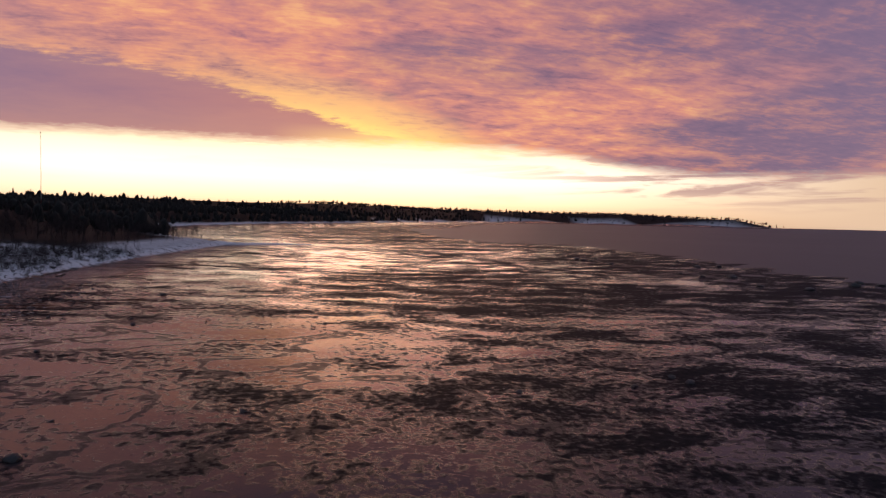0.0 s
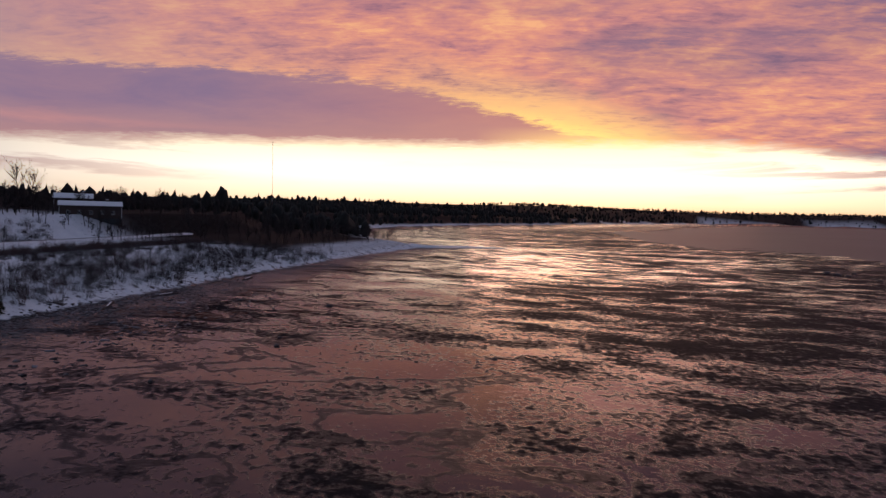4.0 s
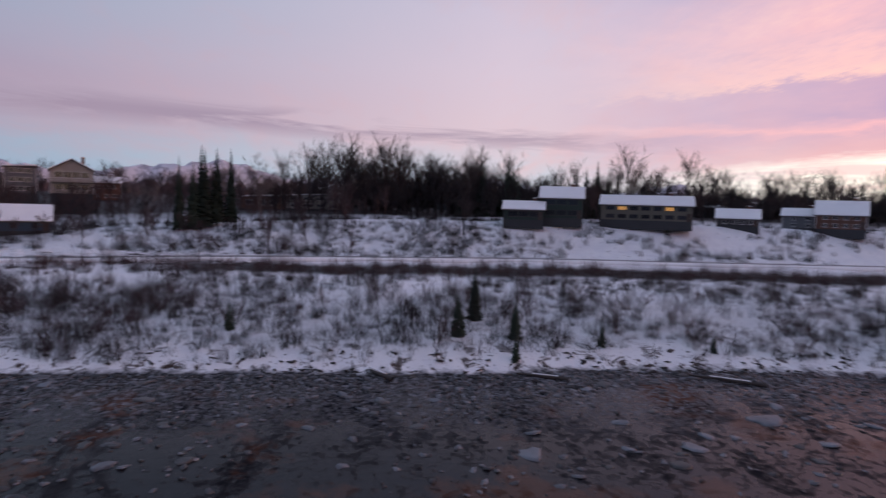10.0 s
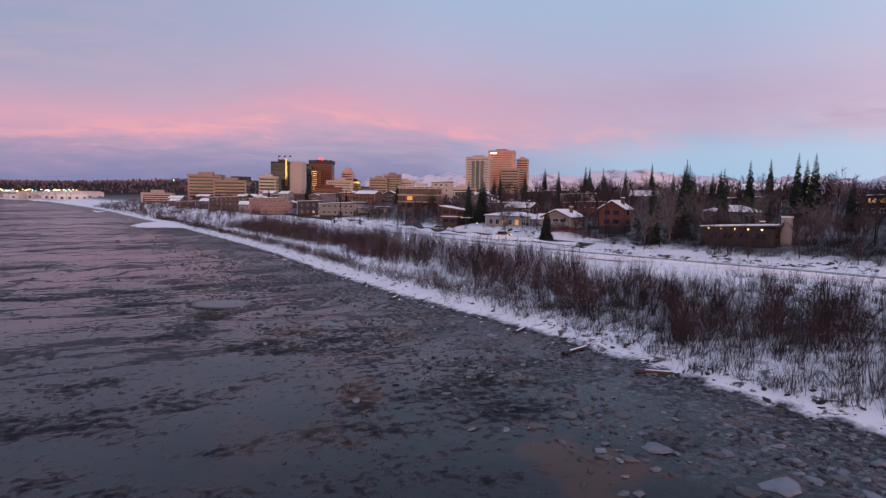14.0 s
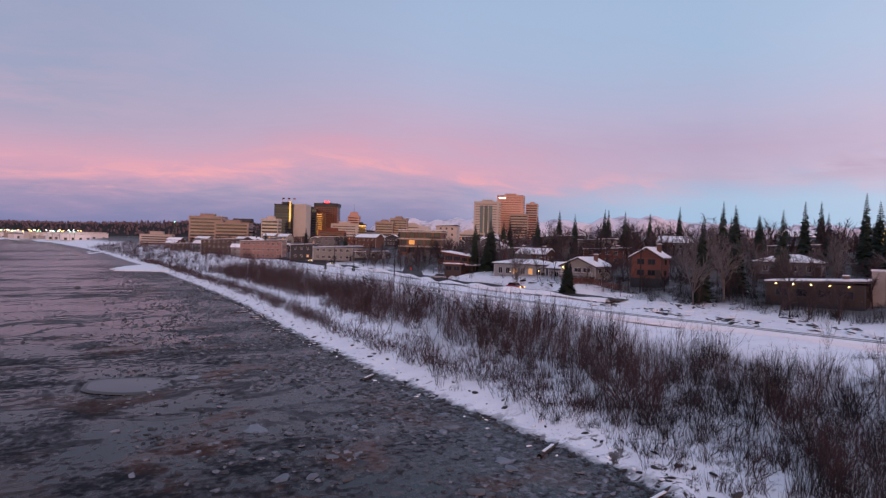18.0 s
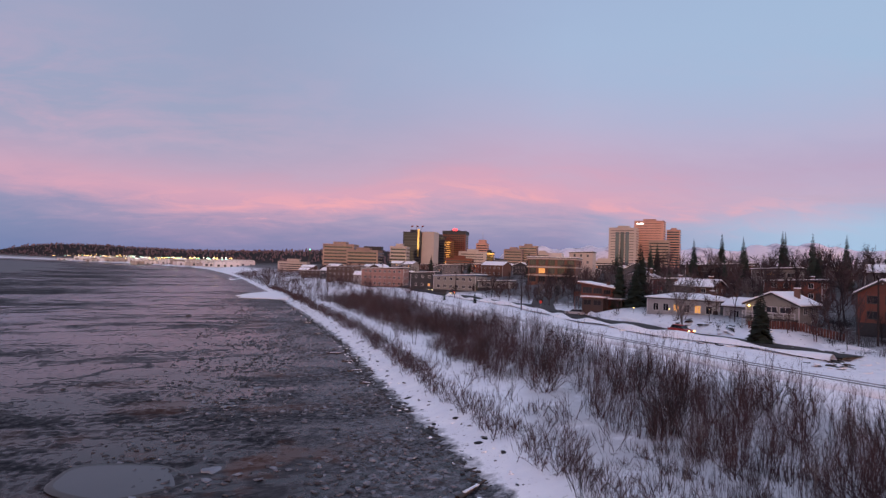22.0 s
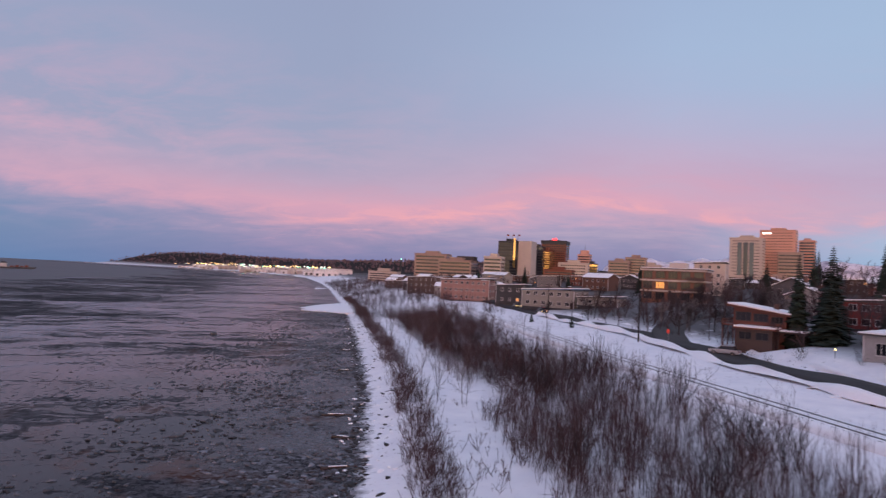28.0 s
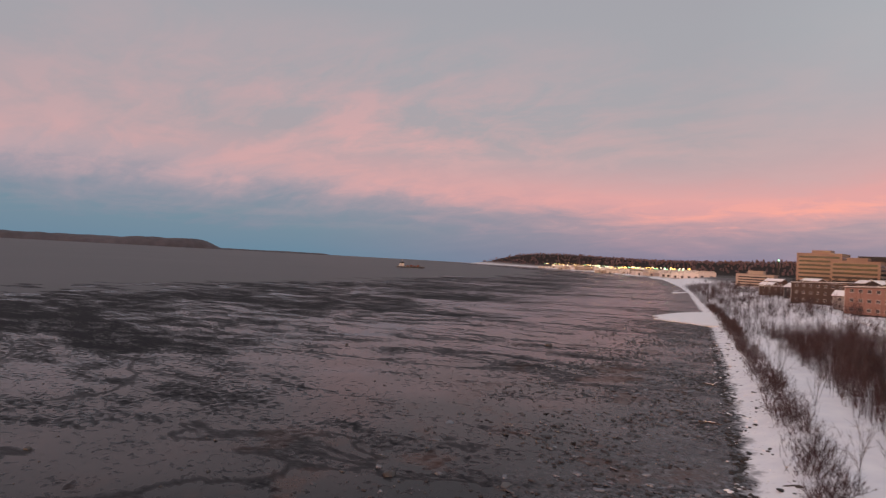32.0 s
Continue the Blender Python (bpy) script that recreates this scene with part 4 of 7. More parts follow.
banded_flats(spot(34.0, 355.0, -30), 20.0, 12, 10.4, 3)
house(spot(58.0, 387.0, -28), 11.0, 12, 12.6, "concrete", "tall beige apartment block with narrow windows", "flat", n=3, storeys=4, chimney=False, name="apartment_block", category="building")


# ---- downtown towers ----
def tower(x, y, turn, w, d, zt, wall, label, floors, glass=PANE, gap=0.45, crown=None, mull=0.0, skip=0, drop=6.0):
    """An office tower: a core, a ribbon of glazing for each floor on each seen face, mullions, a roof parapet and plant room."""
    zb = top_of(x, y) - drop
    ob = thing("office_tower", pose(x, y, zb, 0, 0, turn), label, "tower", "downtown towers")
    h = zt - zb
    part("wall", box(bmesh.new(), -w / 2, w / 2, -d / 2, d / 2, 0, h), WALLS[wall], ob)
    each = (h - drop - 2.0) / floors
    for s in range(skip, floors):
        z = drop + s * each + each * 0.3
        me = box_mesh(("window_band", round(w, 1), round(each, 2), glass.name, gap), -w * (0.5 - gap * 0.1), w * (0.5 - gap * 0.1), -0.12, 0.1, 0, each * (1 - gap))
        piece("window_band", me, glass, ob, at=face_pose("front", w, d, 0, z))
        ml = box_mesh(("window_band_side", round(d, 1), round(each, 2), glass.name, gap), -d * (0.5 - gap * 0.1), d * (0.5 - gap * 0.1), -0.12, 0.1, 0, each * (1 - gap))
        piece("window_band", ml, glass, ob, at=face_pose("left", w, d, 0, z))
        piece("window_band", ml, glass, ob, at=face_pose("right", w, d, 0, z))
    if mull:
        n = int(w / mull)
        me = box_mesh(("mullion", round(h, 1), wall, mull), -mull * 0.16, mull * 0.16, -0.3, 0.1, drop, h - 1.2)
        for k in range(n + 1):
            piece("mullion", me, WALLS[wall], ob, at=face_pose("front", w, d, -w / 2 + w * k / n, 0))
    part("parapet", box(bmesh.new(), -w / 2 - 0.25, w / 2 + 0.25, -d / 2 - 0.25, d / 2 + 0.25, h - 1.1, h), WALLS[crown or wall], ob)
    part("plant_room", box(bmesh.new(), -w * 0.22, w * 0.2, -d * 0.2, d * 0.25, h, h + 3.2), WALLS[crown or wall], ob)
    return ob


t = tower(370, 965, -33, 41, 30, 98, "copper", "tall rose-coloured office tower with ribbon windows", 21, gap=0.84, mull=0)
part("sign", box(bmesh.new(), -17, -7, -15.5, -15.2, 93, 94.4), BULB_WHITE, t, "glowing white roof sign").location.z -= top_of(370, 965) - 6
part("annexe", box(bmesh.new(), 2, 30, -26, -15.2, 0, 54), WALLS["tan"], t, "lower stepped wing")
for k in range(9):
    piece("window_band", box_mesh(("annexe_band", 1), 3, 29, -26.15, -26.0, 0, 1.7), PANE, t, at=pose(0, 0, 14 + 4.3 * k))
t = tower(322, 948, -33, 38, 26, 85, "concrete", "pale stone tower with three dark glass strips", 16, gap=0.8)
for k in (-1, 0, 1):
    part("glass_strip", box(bmesh.new(), k * 7 - 2.4, k * 7 + 2.4, -13.4, -13.0, 10, 64), GLASS_BLUE, t, "dark vertical glass strip")
tower(424, 996, -33, 19, 24, 89, "copper", "narrow rose tower with a mirrored glass corner", 17, GLASS_BLUE, gap=0.5)
t = tower(14, 886, -22, 24, 26, 63, "charcoal", "dark glass office tower with gilded reflections", 12, PANE, gap=0.3)
part("glass_strip", box(bmesh.new(), 7.2, 9.6, -13.5, -13.15, 20, 55), GLASS_GOLD, t, "gold mirrored stair tower glass")
part("side_wing", box(bmesh.new(), 12, 28, -10, 13, 0, 52), WALLS["concrete"], t, "cream stone wing")
for k in range(3):
    pl = part("flagpole", tube(bmesh.new(), 0.2, 0.15, 49, 60, 6, -4 + 7 * k, -6), STEEL, t)
    part("flag", box(bmesh.new(), -4 + 7 * k, -1.2 + 7 * k, -6.06, -5.94, 58, 59.8), WALLS["red"], pl)
tower(57, 984, -15, 17, 20, 64, "charcoal", "dark glass slab behind the towers", 12, PANE, gap=0.25)
t = tower(86, 1020, -20, 34, 26, 73, "rust", "rust-brown hotel tower with a dark crown", 17, PANE, gap=0.55, crown="charcoal", mull=3.4)
part("crown", box(bmesh.new(), -18, 18, -14, 14, 57, 62), WALLS["charcoal"], t, "dark projecting top storey")
part("sign", box(bmesh.new(), -2, 5, -14.6, -14.1, 62.2, 65.2), BULB_RED, t, "glowing red roof sign")
tower(72, 1000, -20, 14, 18, 60, "rust", "brown side tower with gold glass", 13, GLASS_GOLD, gap=0.45)
t = tower(145, 1112, -20, 19, 19, 62, "copper", "orange masonry tower with a stepped top", 10, PANE, gap=0.6)
part("turret", box(bmesh.new(), -6, 6, -6, 6, 46, 54), WALLS["copper"], t)
part("mast", tube(bmesh.new(), 0.35, 0.12, 54, 68, 6), STEEL, t)
tower(96, 920, -18, 36, 18, 42, "concrete", "long cream office block with rows of small windows", 6, PANE, gap=0.62, mull=2.6)
tower(137, 1012, -18, 15, 15, 45, "charcoal", "dark mirrored block glowing with sunset reflection", 6, GLASS_GOLD, gap=0.2)
tower(160, 950, -22, 26, 18, 48, "tan", "tan office block with pale bands", 7, PANE, gap=0.55)
tower(184, 960, -22, 26, 18, 54, "tan", "taller tan office block with pale bands", 9, PANE, gap=0.55)
tower(212, 985, -22, 24, 18, 46, "concrete", "plain pale office block", 6, PANE, gap=0.7)
tower(-80, 888, -14, 40, 24, 44, "tan", "long tan office block with ribbon windows", 7, PANE, gap=0.55)
tower(-50, 866, -14, 40, 24, 37, "tan", "stepped tan office wing with ribbon windows", 5, PANE, gap=0.5)
part("plant_room", box(bmesh.new(), -10, 12, -6, 8, 28, 33), WALLS["charcoal"], tower(-40, 880, -14, 26, 18, 38, "brown", "brown office block with dark roof box", 5, PANE, gap=0.5))
tower(-133, 846, -8, 34, 16, 20, "beige", "yellow-beige low apartment building", 4, PANE, gap=0.6)
tower(-8, 830, -18, 20, 16, 42, "concrete", "pale block beside a dark tower", 6, PANE, gap=0.5)
tower(60, 800, -20, 30, 16, 30, "rust", "brown low office building", 4, PANE, gap=0.55)
tower(118, 840, -20, 40, 16, 27, "grey", "grey low commercial building", 3, PANE, gap=0.5)
tower(255, 850, -25, 40, 18, 34, "concrete", "pale long low building", 4, PANE, gap=0.55)
tower(290, 800, -28, 30, 16, 33, "tan", "tan low building before the towers", 4, PANE, gap=0.55)

# smaller houses between the street and downtown
rng = random.Random(11)
TOWN = []
for x, y in [(-70, 540), (-50, 560), (-28, 540), (-85, 600), (-62, 625), (-30, 610), (-5, 590), (-100, 690), (-70, 690), (-40, 660), (-10, 640), (20, 600), (45, 560), (75, 600), (100, 560),
             (5, 500), (-15, 470), (25, 450), (50, 480), (80, 440), (110, 480), (140, 430), (120, 380), (150, 350), (170, 300), (195, 360), (200, 250), (235, 300), (180, 210), (215, 200),
             (-20, 700), (15, 690), (50, 660), (90, 700), (130, 640), (170, 560), (200, 470), (150, 700), (190, 640), (-110, 760), (-75, 770), (-40, 750), (0, 760), (40, 745), (85, 770), (240, 420), (260, 520), (130, 60), (150, 20), (170, 90), (140, -30), (120, -70), (150, -100)]:
    x, y = x + rng.uniform(-6, 6), y + rng.uniform(-8, 8)
    wall = rng.choice(["white", "cream", "brick", "cedar", "grey", "brown", "brown", "charcoal", "grey", "charcoal"])
    kind = rng.choice(["gable", "gable", "flat"])
    TOWN.append((x, y))
    house(spot(x, y, rng.uniform(-60, -5)), rng.uniform(9, 16), rng.uniform(8, 11), rng.choice([3.4, 5.0, 5.4, 6.4]), wall, f"{'salmon' if wall == 'pink' else wall} town house with a snow-covered {kind} roof", kind, 2.0, rng.choice("xy"), 2 if kind == "gable" else 2, 4, lit=(rng.randrange(16),), sides=False, chimney=rng.random() < 0.5)


# ---- plants ----
BARK_RED = surface("bark_willow", (0.070, 0.038, 0.037), 0.85, 9, 0.4, 0.2)
BARK_DARK = surface("bark_dark", (0.028, 0.021, 0.021), 0.9, 9, 0.4, 0.3)
BARK_TWIG = surface("bark_twig_brown", (0.052, 0.033, 0.033), 0.85, 9, 0.4, 0.2)
BARK_BIRCH = surface("bark_birch", (0.13, 0.11, 0.105), 0.8, 5, 0.5, 0.2)
NEEDLES = surface("spruce_needles", (0.022, 0.036, 0.024), 0.85, 7, 0.5, 0.3)
NEEDLES_FAR = surface("far_forest", (0.018, 0.018, 0.016), 0.9, 0.3, 0.5, 0.0)


def limbs(a, b, r0, r1, sides=3):
    """Tapered limbs from points a to points b: verts and faces of three-sided prisms."""
    a, b, r0, r1 = (np.asarray(v, float) for v in (a, b, r0, r1))
    n = len(a)
    w = b - a
    w = w / np.maximum(np.linalg.norm(w, axis=1, keepdims=True), 1e-6)
    ref = np.where(np.abs(w[:, 2:3]) > 0.9, [[1.0, 0, 0]], [[0, 0, 1.0]])
    u = np.cross(w, ref)
    u /= np.linalg.norm(u, axis=1, keepdims=True)
    v = np.cross(w, u)
    ang = np.arange(sides) * 2 * np.pi / sides
    ring = np.cos(ang)[None, :, None] * u[:, None] + np.sin(ang)[None, :, None] * v[:, None]
    verts = np.concatenate([a[:, None] + ring * r0[:, None, None], b[:, None] + ring * r1[:, None, None]], 1)
    i = np.arange(n)[:, None] * 2 * sides
    k = np.arange(sides)[None]
    k2 = (k + 1) % sides
    faces = np.concatenate([np.stack([i + k, i + k2, i + k2 + sides], -1).reshape(-1, 3), np.stack([i + k, i + k2 + sides, i + k + sides], -1).reshape(-1, 3)])
    return verts.reshape(-1, 3), faces


def twigs_of(a, b, r0):
    """Twigs that end in a point: slender three-sided cones."""
    v, _ = limbs(a, b, r0, np.zeros(len(r0)))
    v = v.reshape(-1, 6, 3)[:, :4]
    i = np.arange(len(v))[:, None] * 4
    faces = np.concatenate([np.concatenate([i + p, i + q, i + 3], 1) for p, q in ((0, 1), (1, 2), (2, 0))])
    return v.reshape(-1, 3), faces


def grow(r, trunks, levels, fine=0.012):
    """Limbs grown level by level. trunks: start, way, length, radius; levels: (children, length share, spread, first share, up, segments, bend). The last level ends in points."""
    A, B, R0, R1 = [], [], [], []
    TA, TB, TR = [], [], []
    now = trunks
    for lv, (n_kids, share, spread, first, lift, segs, bend) in enumerate(levels):
        nxt = []
        last = lv == len(levels) - 1
        for p, w, ln, rad in now:
            if last:
                ww = np.array(w) + r.normal(0, bend, 3) + (0, 0, lift)
                TA.append(p), TB.append(np.array(p) + ww / np.linalg.norm(ww) * ln), TR.append(max(rad, fine))
                continue
            pts = [np.array(p)]
            ww = np.array(w)
            for s in range(segs):
                ww = ww + r.normal(0, bend, 3) + (0, 0, lift)
                ww = ww / np.linalg.norm(ww)
                pts.append(pts[-1] + ww * ln / segs)
                A.append(pts[-2]), B.append(pts[-1])
                R0.append(rad * (1 - 0.75 * s / segs)), R1.append(rad * (1 - 0.75 * (s + 1) / segs))
            for _ in range(n_kids):
                f = r.uniform(first, 0.98)
                k = min(int(f * segs), segs - 1)
                q = pts[k] + (pts[k + 1] - pts[k]) * (f * segs - k)
                way_k = (pts[k + 1] - pts[k]) / np.linalg.norm(pts[k + 1] - pts[k]) + r.normal(0, spread, 3)
                way_k[2] += 0.15
                nxt.append((q, way_k / np.linalg.norm(way_k), ln * share * (1.25 - 0.7 * f) * r.uniform(0.7, 1.2), max(rad * 0.45 * (1.2 - 0.6 * f), fine)))
        now = nxt
    v1, f1 = limbs(A, B, R0, R1)
    v2, f2 = twigs_of(TA, TB, np.array(TR))
    return np.concatenate([v1, v2]), np.concatenate([f1, f2 + len(v1)])


def raw_mesh(name, verts, faces, mat):
    me = bpy.data.meshes.new(name)
    me.vertices.add(len(verts))
    me.vertices.foreach_set("co", np.asarray(verts, np.float32).ravel())
    k = faces.shape[1]
    me.loops.add(faces.size)
    me.loops.foreach_set("vertex_index", faces.astype(np.int32).ravel())
    me.polygons.add(len(faces))
    me.polygons.foreach_set("loop_start", np.arange(len(faces), dtype=np.int32) * k)
    me.update(calc_edges=True)
    me.materials.append(mat)
    return me


def shrub_shape(seed, n, h, splay, thick=0.02, twigs=8, segs=3, fine=0.008, sprays=0, bend=0.11):
    """Stems that rise and arch apart from one root, with side twigs; sprays adds a further level of fine twigs."""
    r = np.random.default_rng(seed)
    trunks = []
    for _ in range(n):
        a, s = r.uniform(0, 6.283), splay * 2.0 * r.uniform(0.05, 1.0) ** 0.7
        trunks.append(((r.normal(0, 0.35), r.normal(0, 0.35), -0.15), (math.cos(a) * s, math.sin(a) * s, 1.0), h * r.uniform(0.5, 1.15), thick * r.uniform(0.6, 1.4)))
    levels = [(twigs, 0.42, 0.42, 0.18, 0.08, segs, bend)]
    if sprays:
        levels.append((sprays, 0.45, 0.5, 0.15, 0.06, 1, 0.14))
    return grow(r, trunks, levels + [(0, 0.4, 0.3, 0.3, 0.05, 1, 0.05)], fine)


def tree_shape(seed, h, rad, kids=(10, 8, 4), spread=0.42, forks=1, fine=0.02, bole=0.55, segs=3):
    """A short bole that breaks up into rising limbs, for a rounded crown of fine twigs."""
    r = np.random.default_rng(seed)
    trunks = [((r.normal(0, 0.2) * (forks - 1), r.normal(0, 0.2) * (forks - 1), -0.4), (r.normal(0, 0.07 * forks), r.normal(0, 0.07 * forks), 1.0), h * bole * r.uniform(0.85, 1.1), rad * r.uniform(0.7, 1.0)) for _ in range(forks)]
    levels = [(kids[0], 0.80, spread * 1.15, 0.30, 0.0, 3, 0.06), (kids[1], 0.48, 0.62, 0.15, 0.08, segs, 0.14)]
    if kids[2]:
        levels.append((kids[2], 0.62, 0.5, 0.15, 0.05, 1, 0.1))
    return grow(r, trunks, levels + [(0, 0.5, 0.5, 0.3, 0.03, 1, 0.1)], fine)


def spruce_shape(seed, h, wide):
    """Whorls of drooping boughs, each a thin limb hung with ragged needle sprays."""
    r = np.random.default_rng(seed)
    V, Fc, off = [], [], 0
    layers = int(h * 2.6)
    for L in range(layers):
        f = L / layers
        z = h * (0.07 + 0.92 * f)
        reach = wide * (1 - f) ** 0.85 + 0.12
        for k in range(12 if f < 0.7 else 8):
            a = r.uniform(0, 6.283)
            ln = reach * r.uniform(0.65, 1.15)
            droop = -0.28 * ln * r.uniform(0.6, 1.3)
            c, s = math.cos(a), math.sin(a)
            w = ln * 0.34 + 0.14
            base = np.array((0, 0, z))
            m1 = base + (c * ln * 0.55, s * ln * 0.55, droop * 0.35)
            tip = base + (c * ln, s * ln, droop)
            side = np.array((-s, c, 0))
            pts = [base, m1 + side * w + (0, 0, -0.12 * ln * r.uniform(0.4, 1.2)), m1 - side * w + (0, 0, -0.12 * ln * r.uniform(0.4, 1.2)), tip, m1 + (0, 0, 0.05), m1 + (0, 0, -0.22 * ln)]
            V += pts
            Fc += [(off, off + 1, off + 4), (off, off + 4, off + 2), (off + 1, off + 3, off + 4), (off + 4, off + 3, off + 2), (off, off + 5, off + 3)]
            off += 6
    return np.array(V), np.array(Fc)


SHRUBS = [raw_mesh("crown", *shrub_shape(20 + i, n, h, sp, th, 6, 2, 0.011, 3), BARK_RED if i % 3 else BARK_DARK) for i, (n, h, sp, th) in enumerate([(13, 3.0, 0.65, 0.028), (15, 3.6, 0.5, 0.026), (12, 2.4, 0.8, 0.026), (15, 4.4, 0.34, 0.028), (13, 4.0, 0.6, 0.032), (11, 1.7, 0.7, 0.02), (16, 4.8, 0.28, 0.028)])]
BIRCHES = [raw_mesh("crown", *tree_shape(50 + i, h, 0.17, (10, 7, 4), sp, fk, 0.028, bl), BARK_BIRCH if i % 3 == 1 else BARK_DARK) for i, (h, sp, fk, bl) in enumerate([(10, 0.5, 1, 0.6), (12, 0.34, 2, 0.6), (9, 0.6, 1, 0.5), (13, 0.45, 1, 0.62), (11, 0.42, 2, 0.5)])]
SPRUCES = [(raw_mesh("crown", *spruce_shape(80 + i, h, w), NEEDLES), h) for i, (h, w) in enumerate([(16, 3.3), (12, 3.0), (19, 3.2), (5, 1.3), (8, 2.1)])]


def scatter(r, n, y0, y1, d0, d1, keep=None):
    """Places between two distances inland along a stretch of the shore."""
    out = []
    while len(out) < n:
        y = r.uniform(y0, y1)
        d = r.uniform(d0, d1)
        x = shore_x(y) + d
        if keep is None or keep(x, y, d):
            out.append((x, y))
    return out


def free(x, y, gap=7.0):
    for o in HOUSE_SPOTS:
        if (o[0] - x) ** 2 + (o[1] - y) ** 2 < gap * gap:
            return False
    return True


HOUSE_SPOTS = [tuple(o.matrix_world.translation[:2]) for o in scene.objects if o.parent is None and o.get("category") in ("house", "building", "tower")]


def shrub(x, y, r, size=1.0, kinds=None, label="bare reddish-brown willow shrub standing in snow"):
    me = SHRUBS[r.choice(kinds or range(len(SHRUBS)))]
    ob = thing("shrub", pose(x, y, top_of(x, y), 0, 0, r.uniform(0, 360)), label, "shrub", "willow shrubs on the bank")
    ob.scale = (size * r.uniform(0.9, 1.25), size * r.uniform(0.9, 1.25), size * r.uniform(0.85, 1.15))
    piece("crown", me, BARK_RED, ob)


def bare_tree(x, y, r, size=1.0, k=None):
    k = r.randrange(len(BIRCHES)) if k is None else k
    ob = thing("bare_tree", pose(x, y, top_of(x, y), 0, 0, r.uniform(0, 360)), "leafless birch with pale trunk and fine twigs" if k % 3 == 1 else "leafless dark cottonwood with fine spreading twigs", "tree", "bare trees among the houses")
    ob.scale = (size, size, size)
    piece("crown", BIRCHES[k], BARK_DARK, ob)


def spruce(x, y, r, size=1.0, k=0, label="dark green spruce with drooping boughs in snow", wide=0.78):
    me, h = SPRUCES[k]
    ob = thing("spruce", pose(x, y, top_of(x, y) - 0.1, 0, 0, r.uniform(0, 360)), label, "tree", "spruces")
    ob.scale = (size * wide * r.uniform(0.88, 1.12), size * wide * r.uniform(0.88, 1.12), size)
    piece("crown", me, NEEDLES, ob)
    if ("trunk", k) not in MESHES:
        bm = tube(bmesh.new(), 0.02 * h, 0.03, 0, h * 0.99, 7)
        tm = bpy.data.meshes.new("trunk")
        bm.to_mesh(tm)
        bm.free()
        MESHES[("trunk", k)] = tm
    piece("trunk", MESHES[("trunk", k)], BARK_DARK, ob)
    return ob


rng = random.Random(5)
# row along the top of the beach, thicket behind it, bank to the south
for x, y in scatter(rng, 20, 124, 240, 3.2, 6.6):
    shrub(x, y, rng, 0.74, (0, 1, 2, 5))
for x, y in scatter(rng, 130, 95, 300, 6, 31, lambda x, y, d: d > 6 + 9 * smooth(y, 100, 125)):
    shrub(x, y, rng, 1.0, (1, 3, 4, 6))
for x, y in scatter(rng, 100, -60, 125, 1.5, 22):
    shrub(x, y, rng, 0.85, (0, 1, 2, 4))
for x, y in scatter(rng, 34, 82, 138, 2.5, 27):
    shrub(x, y, rng, 1.05, (0, 2, 4), "wide dark leafless shrub arching over snow")


def joined(name, shapes, places, r, lo, hi, mat, label, category):
    """Many plants in one mesh of kind stuff."""
    V, Fc, off = [], [], 0
    px = np.array(places)
    hz = height(px[:, 0], px[:, 1])
    for (x, y), z in zip(places, hz):
        v, f = shapes[r.randrange(len(shapes))]
        a, s = r.uniform(0, 6.283), r.uniform(lo, hi)
        c, sn = math.cos(a) * s, math.sin(a) * s
        V.append(np.stack([v[:, 0] * c - v[:, 1] * sn + x, v[:, 0] * sn + v[:, 1] * c + y, v[:, 2] * s * r.uniform(0.85, 1.15) + z], 1))
        Fc.append(f + off)
        off += len(v)
    return tagged(new(name, raw_mesh(name, np.concatenate(V), np.concatenate(Fc), mat)), label, category, kind="stuff")


thin = [shrub_shape(120 + i, 8, h, sp, 0.019, 7, 2, 0.013) for i, (h, sp) in enumerate([(3.2, 0.4), (4.2, 0.32), (2.4, 0.5), (4.8, 0.25)])]
low = [shrub_shape(140 + i, 8, h, sp, 0.017, 7, 2, 0.012) for i, (h, sp) in enumerate([(1.6, 0.5), (2.2, 0.4), (1.1, 0.6)])]


def sprig_shape(seed, n, h, splay):
    """A sheaf of bare stalks that lean apart."""
    r = np.random.default_rng(seed)
    base = r.normal(0, 0.5, (n, 3)) * (1, 1, 0) + (0, 0, -0.1)
    way_s = r.normal(0, splay, (n, 3)) * (1, 1, 0) + (0, 0, 1)
    tip = base + way_s / np.linalg.norm(way_s, axis=1, keepdims=True) * (h * r.uniform(0.4, 1.1, n))[:, None]
    return twigs_of(base, tip, r.uniform(0.014, 0.034, n))


sprigs = [sprig_shape(400 + i, 28, h, sp) for i, (h, sp) in enumerate([(1.8, 0.35), (2.6, 0.28), (1.3, 0.5), (3.2, 0.22), (2.1, 0.45)])]
fine_wood = [tree_shape(170 + i, h, 0.15, (11, 13, 0), sp, 1, 0.034, bl, 2) for i, (h, sp, bl) in enumerate([(9, 0.5, 0.6), (11, 0.42, 0.62), (8, 0.6, 0.5), (10, 0.5, 0.56)])]
wood = [tree_shape(160 + i, h, 0.2, (10, 10, 0), sp, 1, 0.05, bl, 2) for i, (h, sp, bl) in enumerate([(9, 0.5, 0.6), (11, 0.42, 0.62), (8, 0.6, 0.5), (10, 0.36, 0.66)])]
tall = [shrub_shape(130 + i, 9, h, sp, 0.017, 6, 2, 0.011, 0, 0.05) for i, (h, sp) in enumerate([(3.6, 0.12), (4.4, 0.14), (3.0, 0.2), (4.9, 0.09)])]
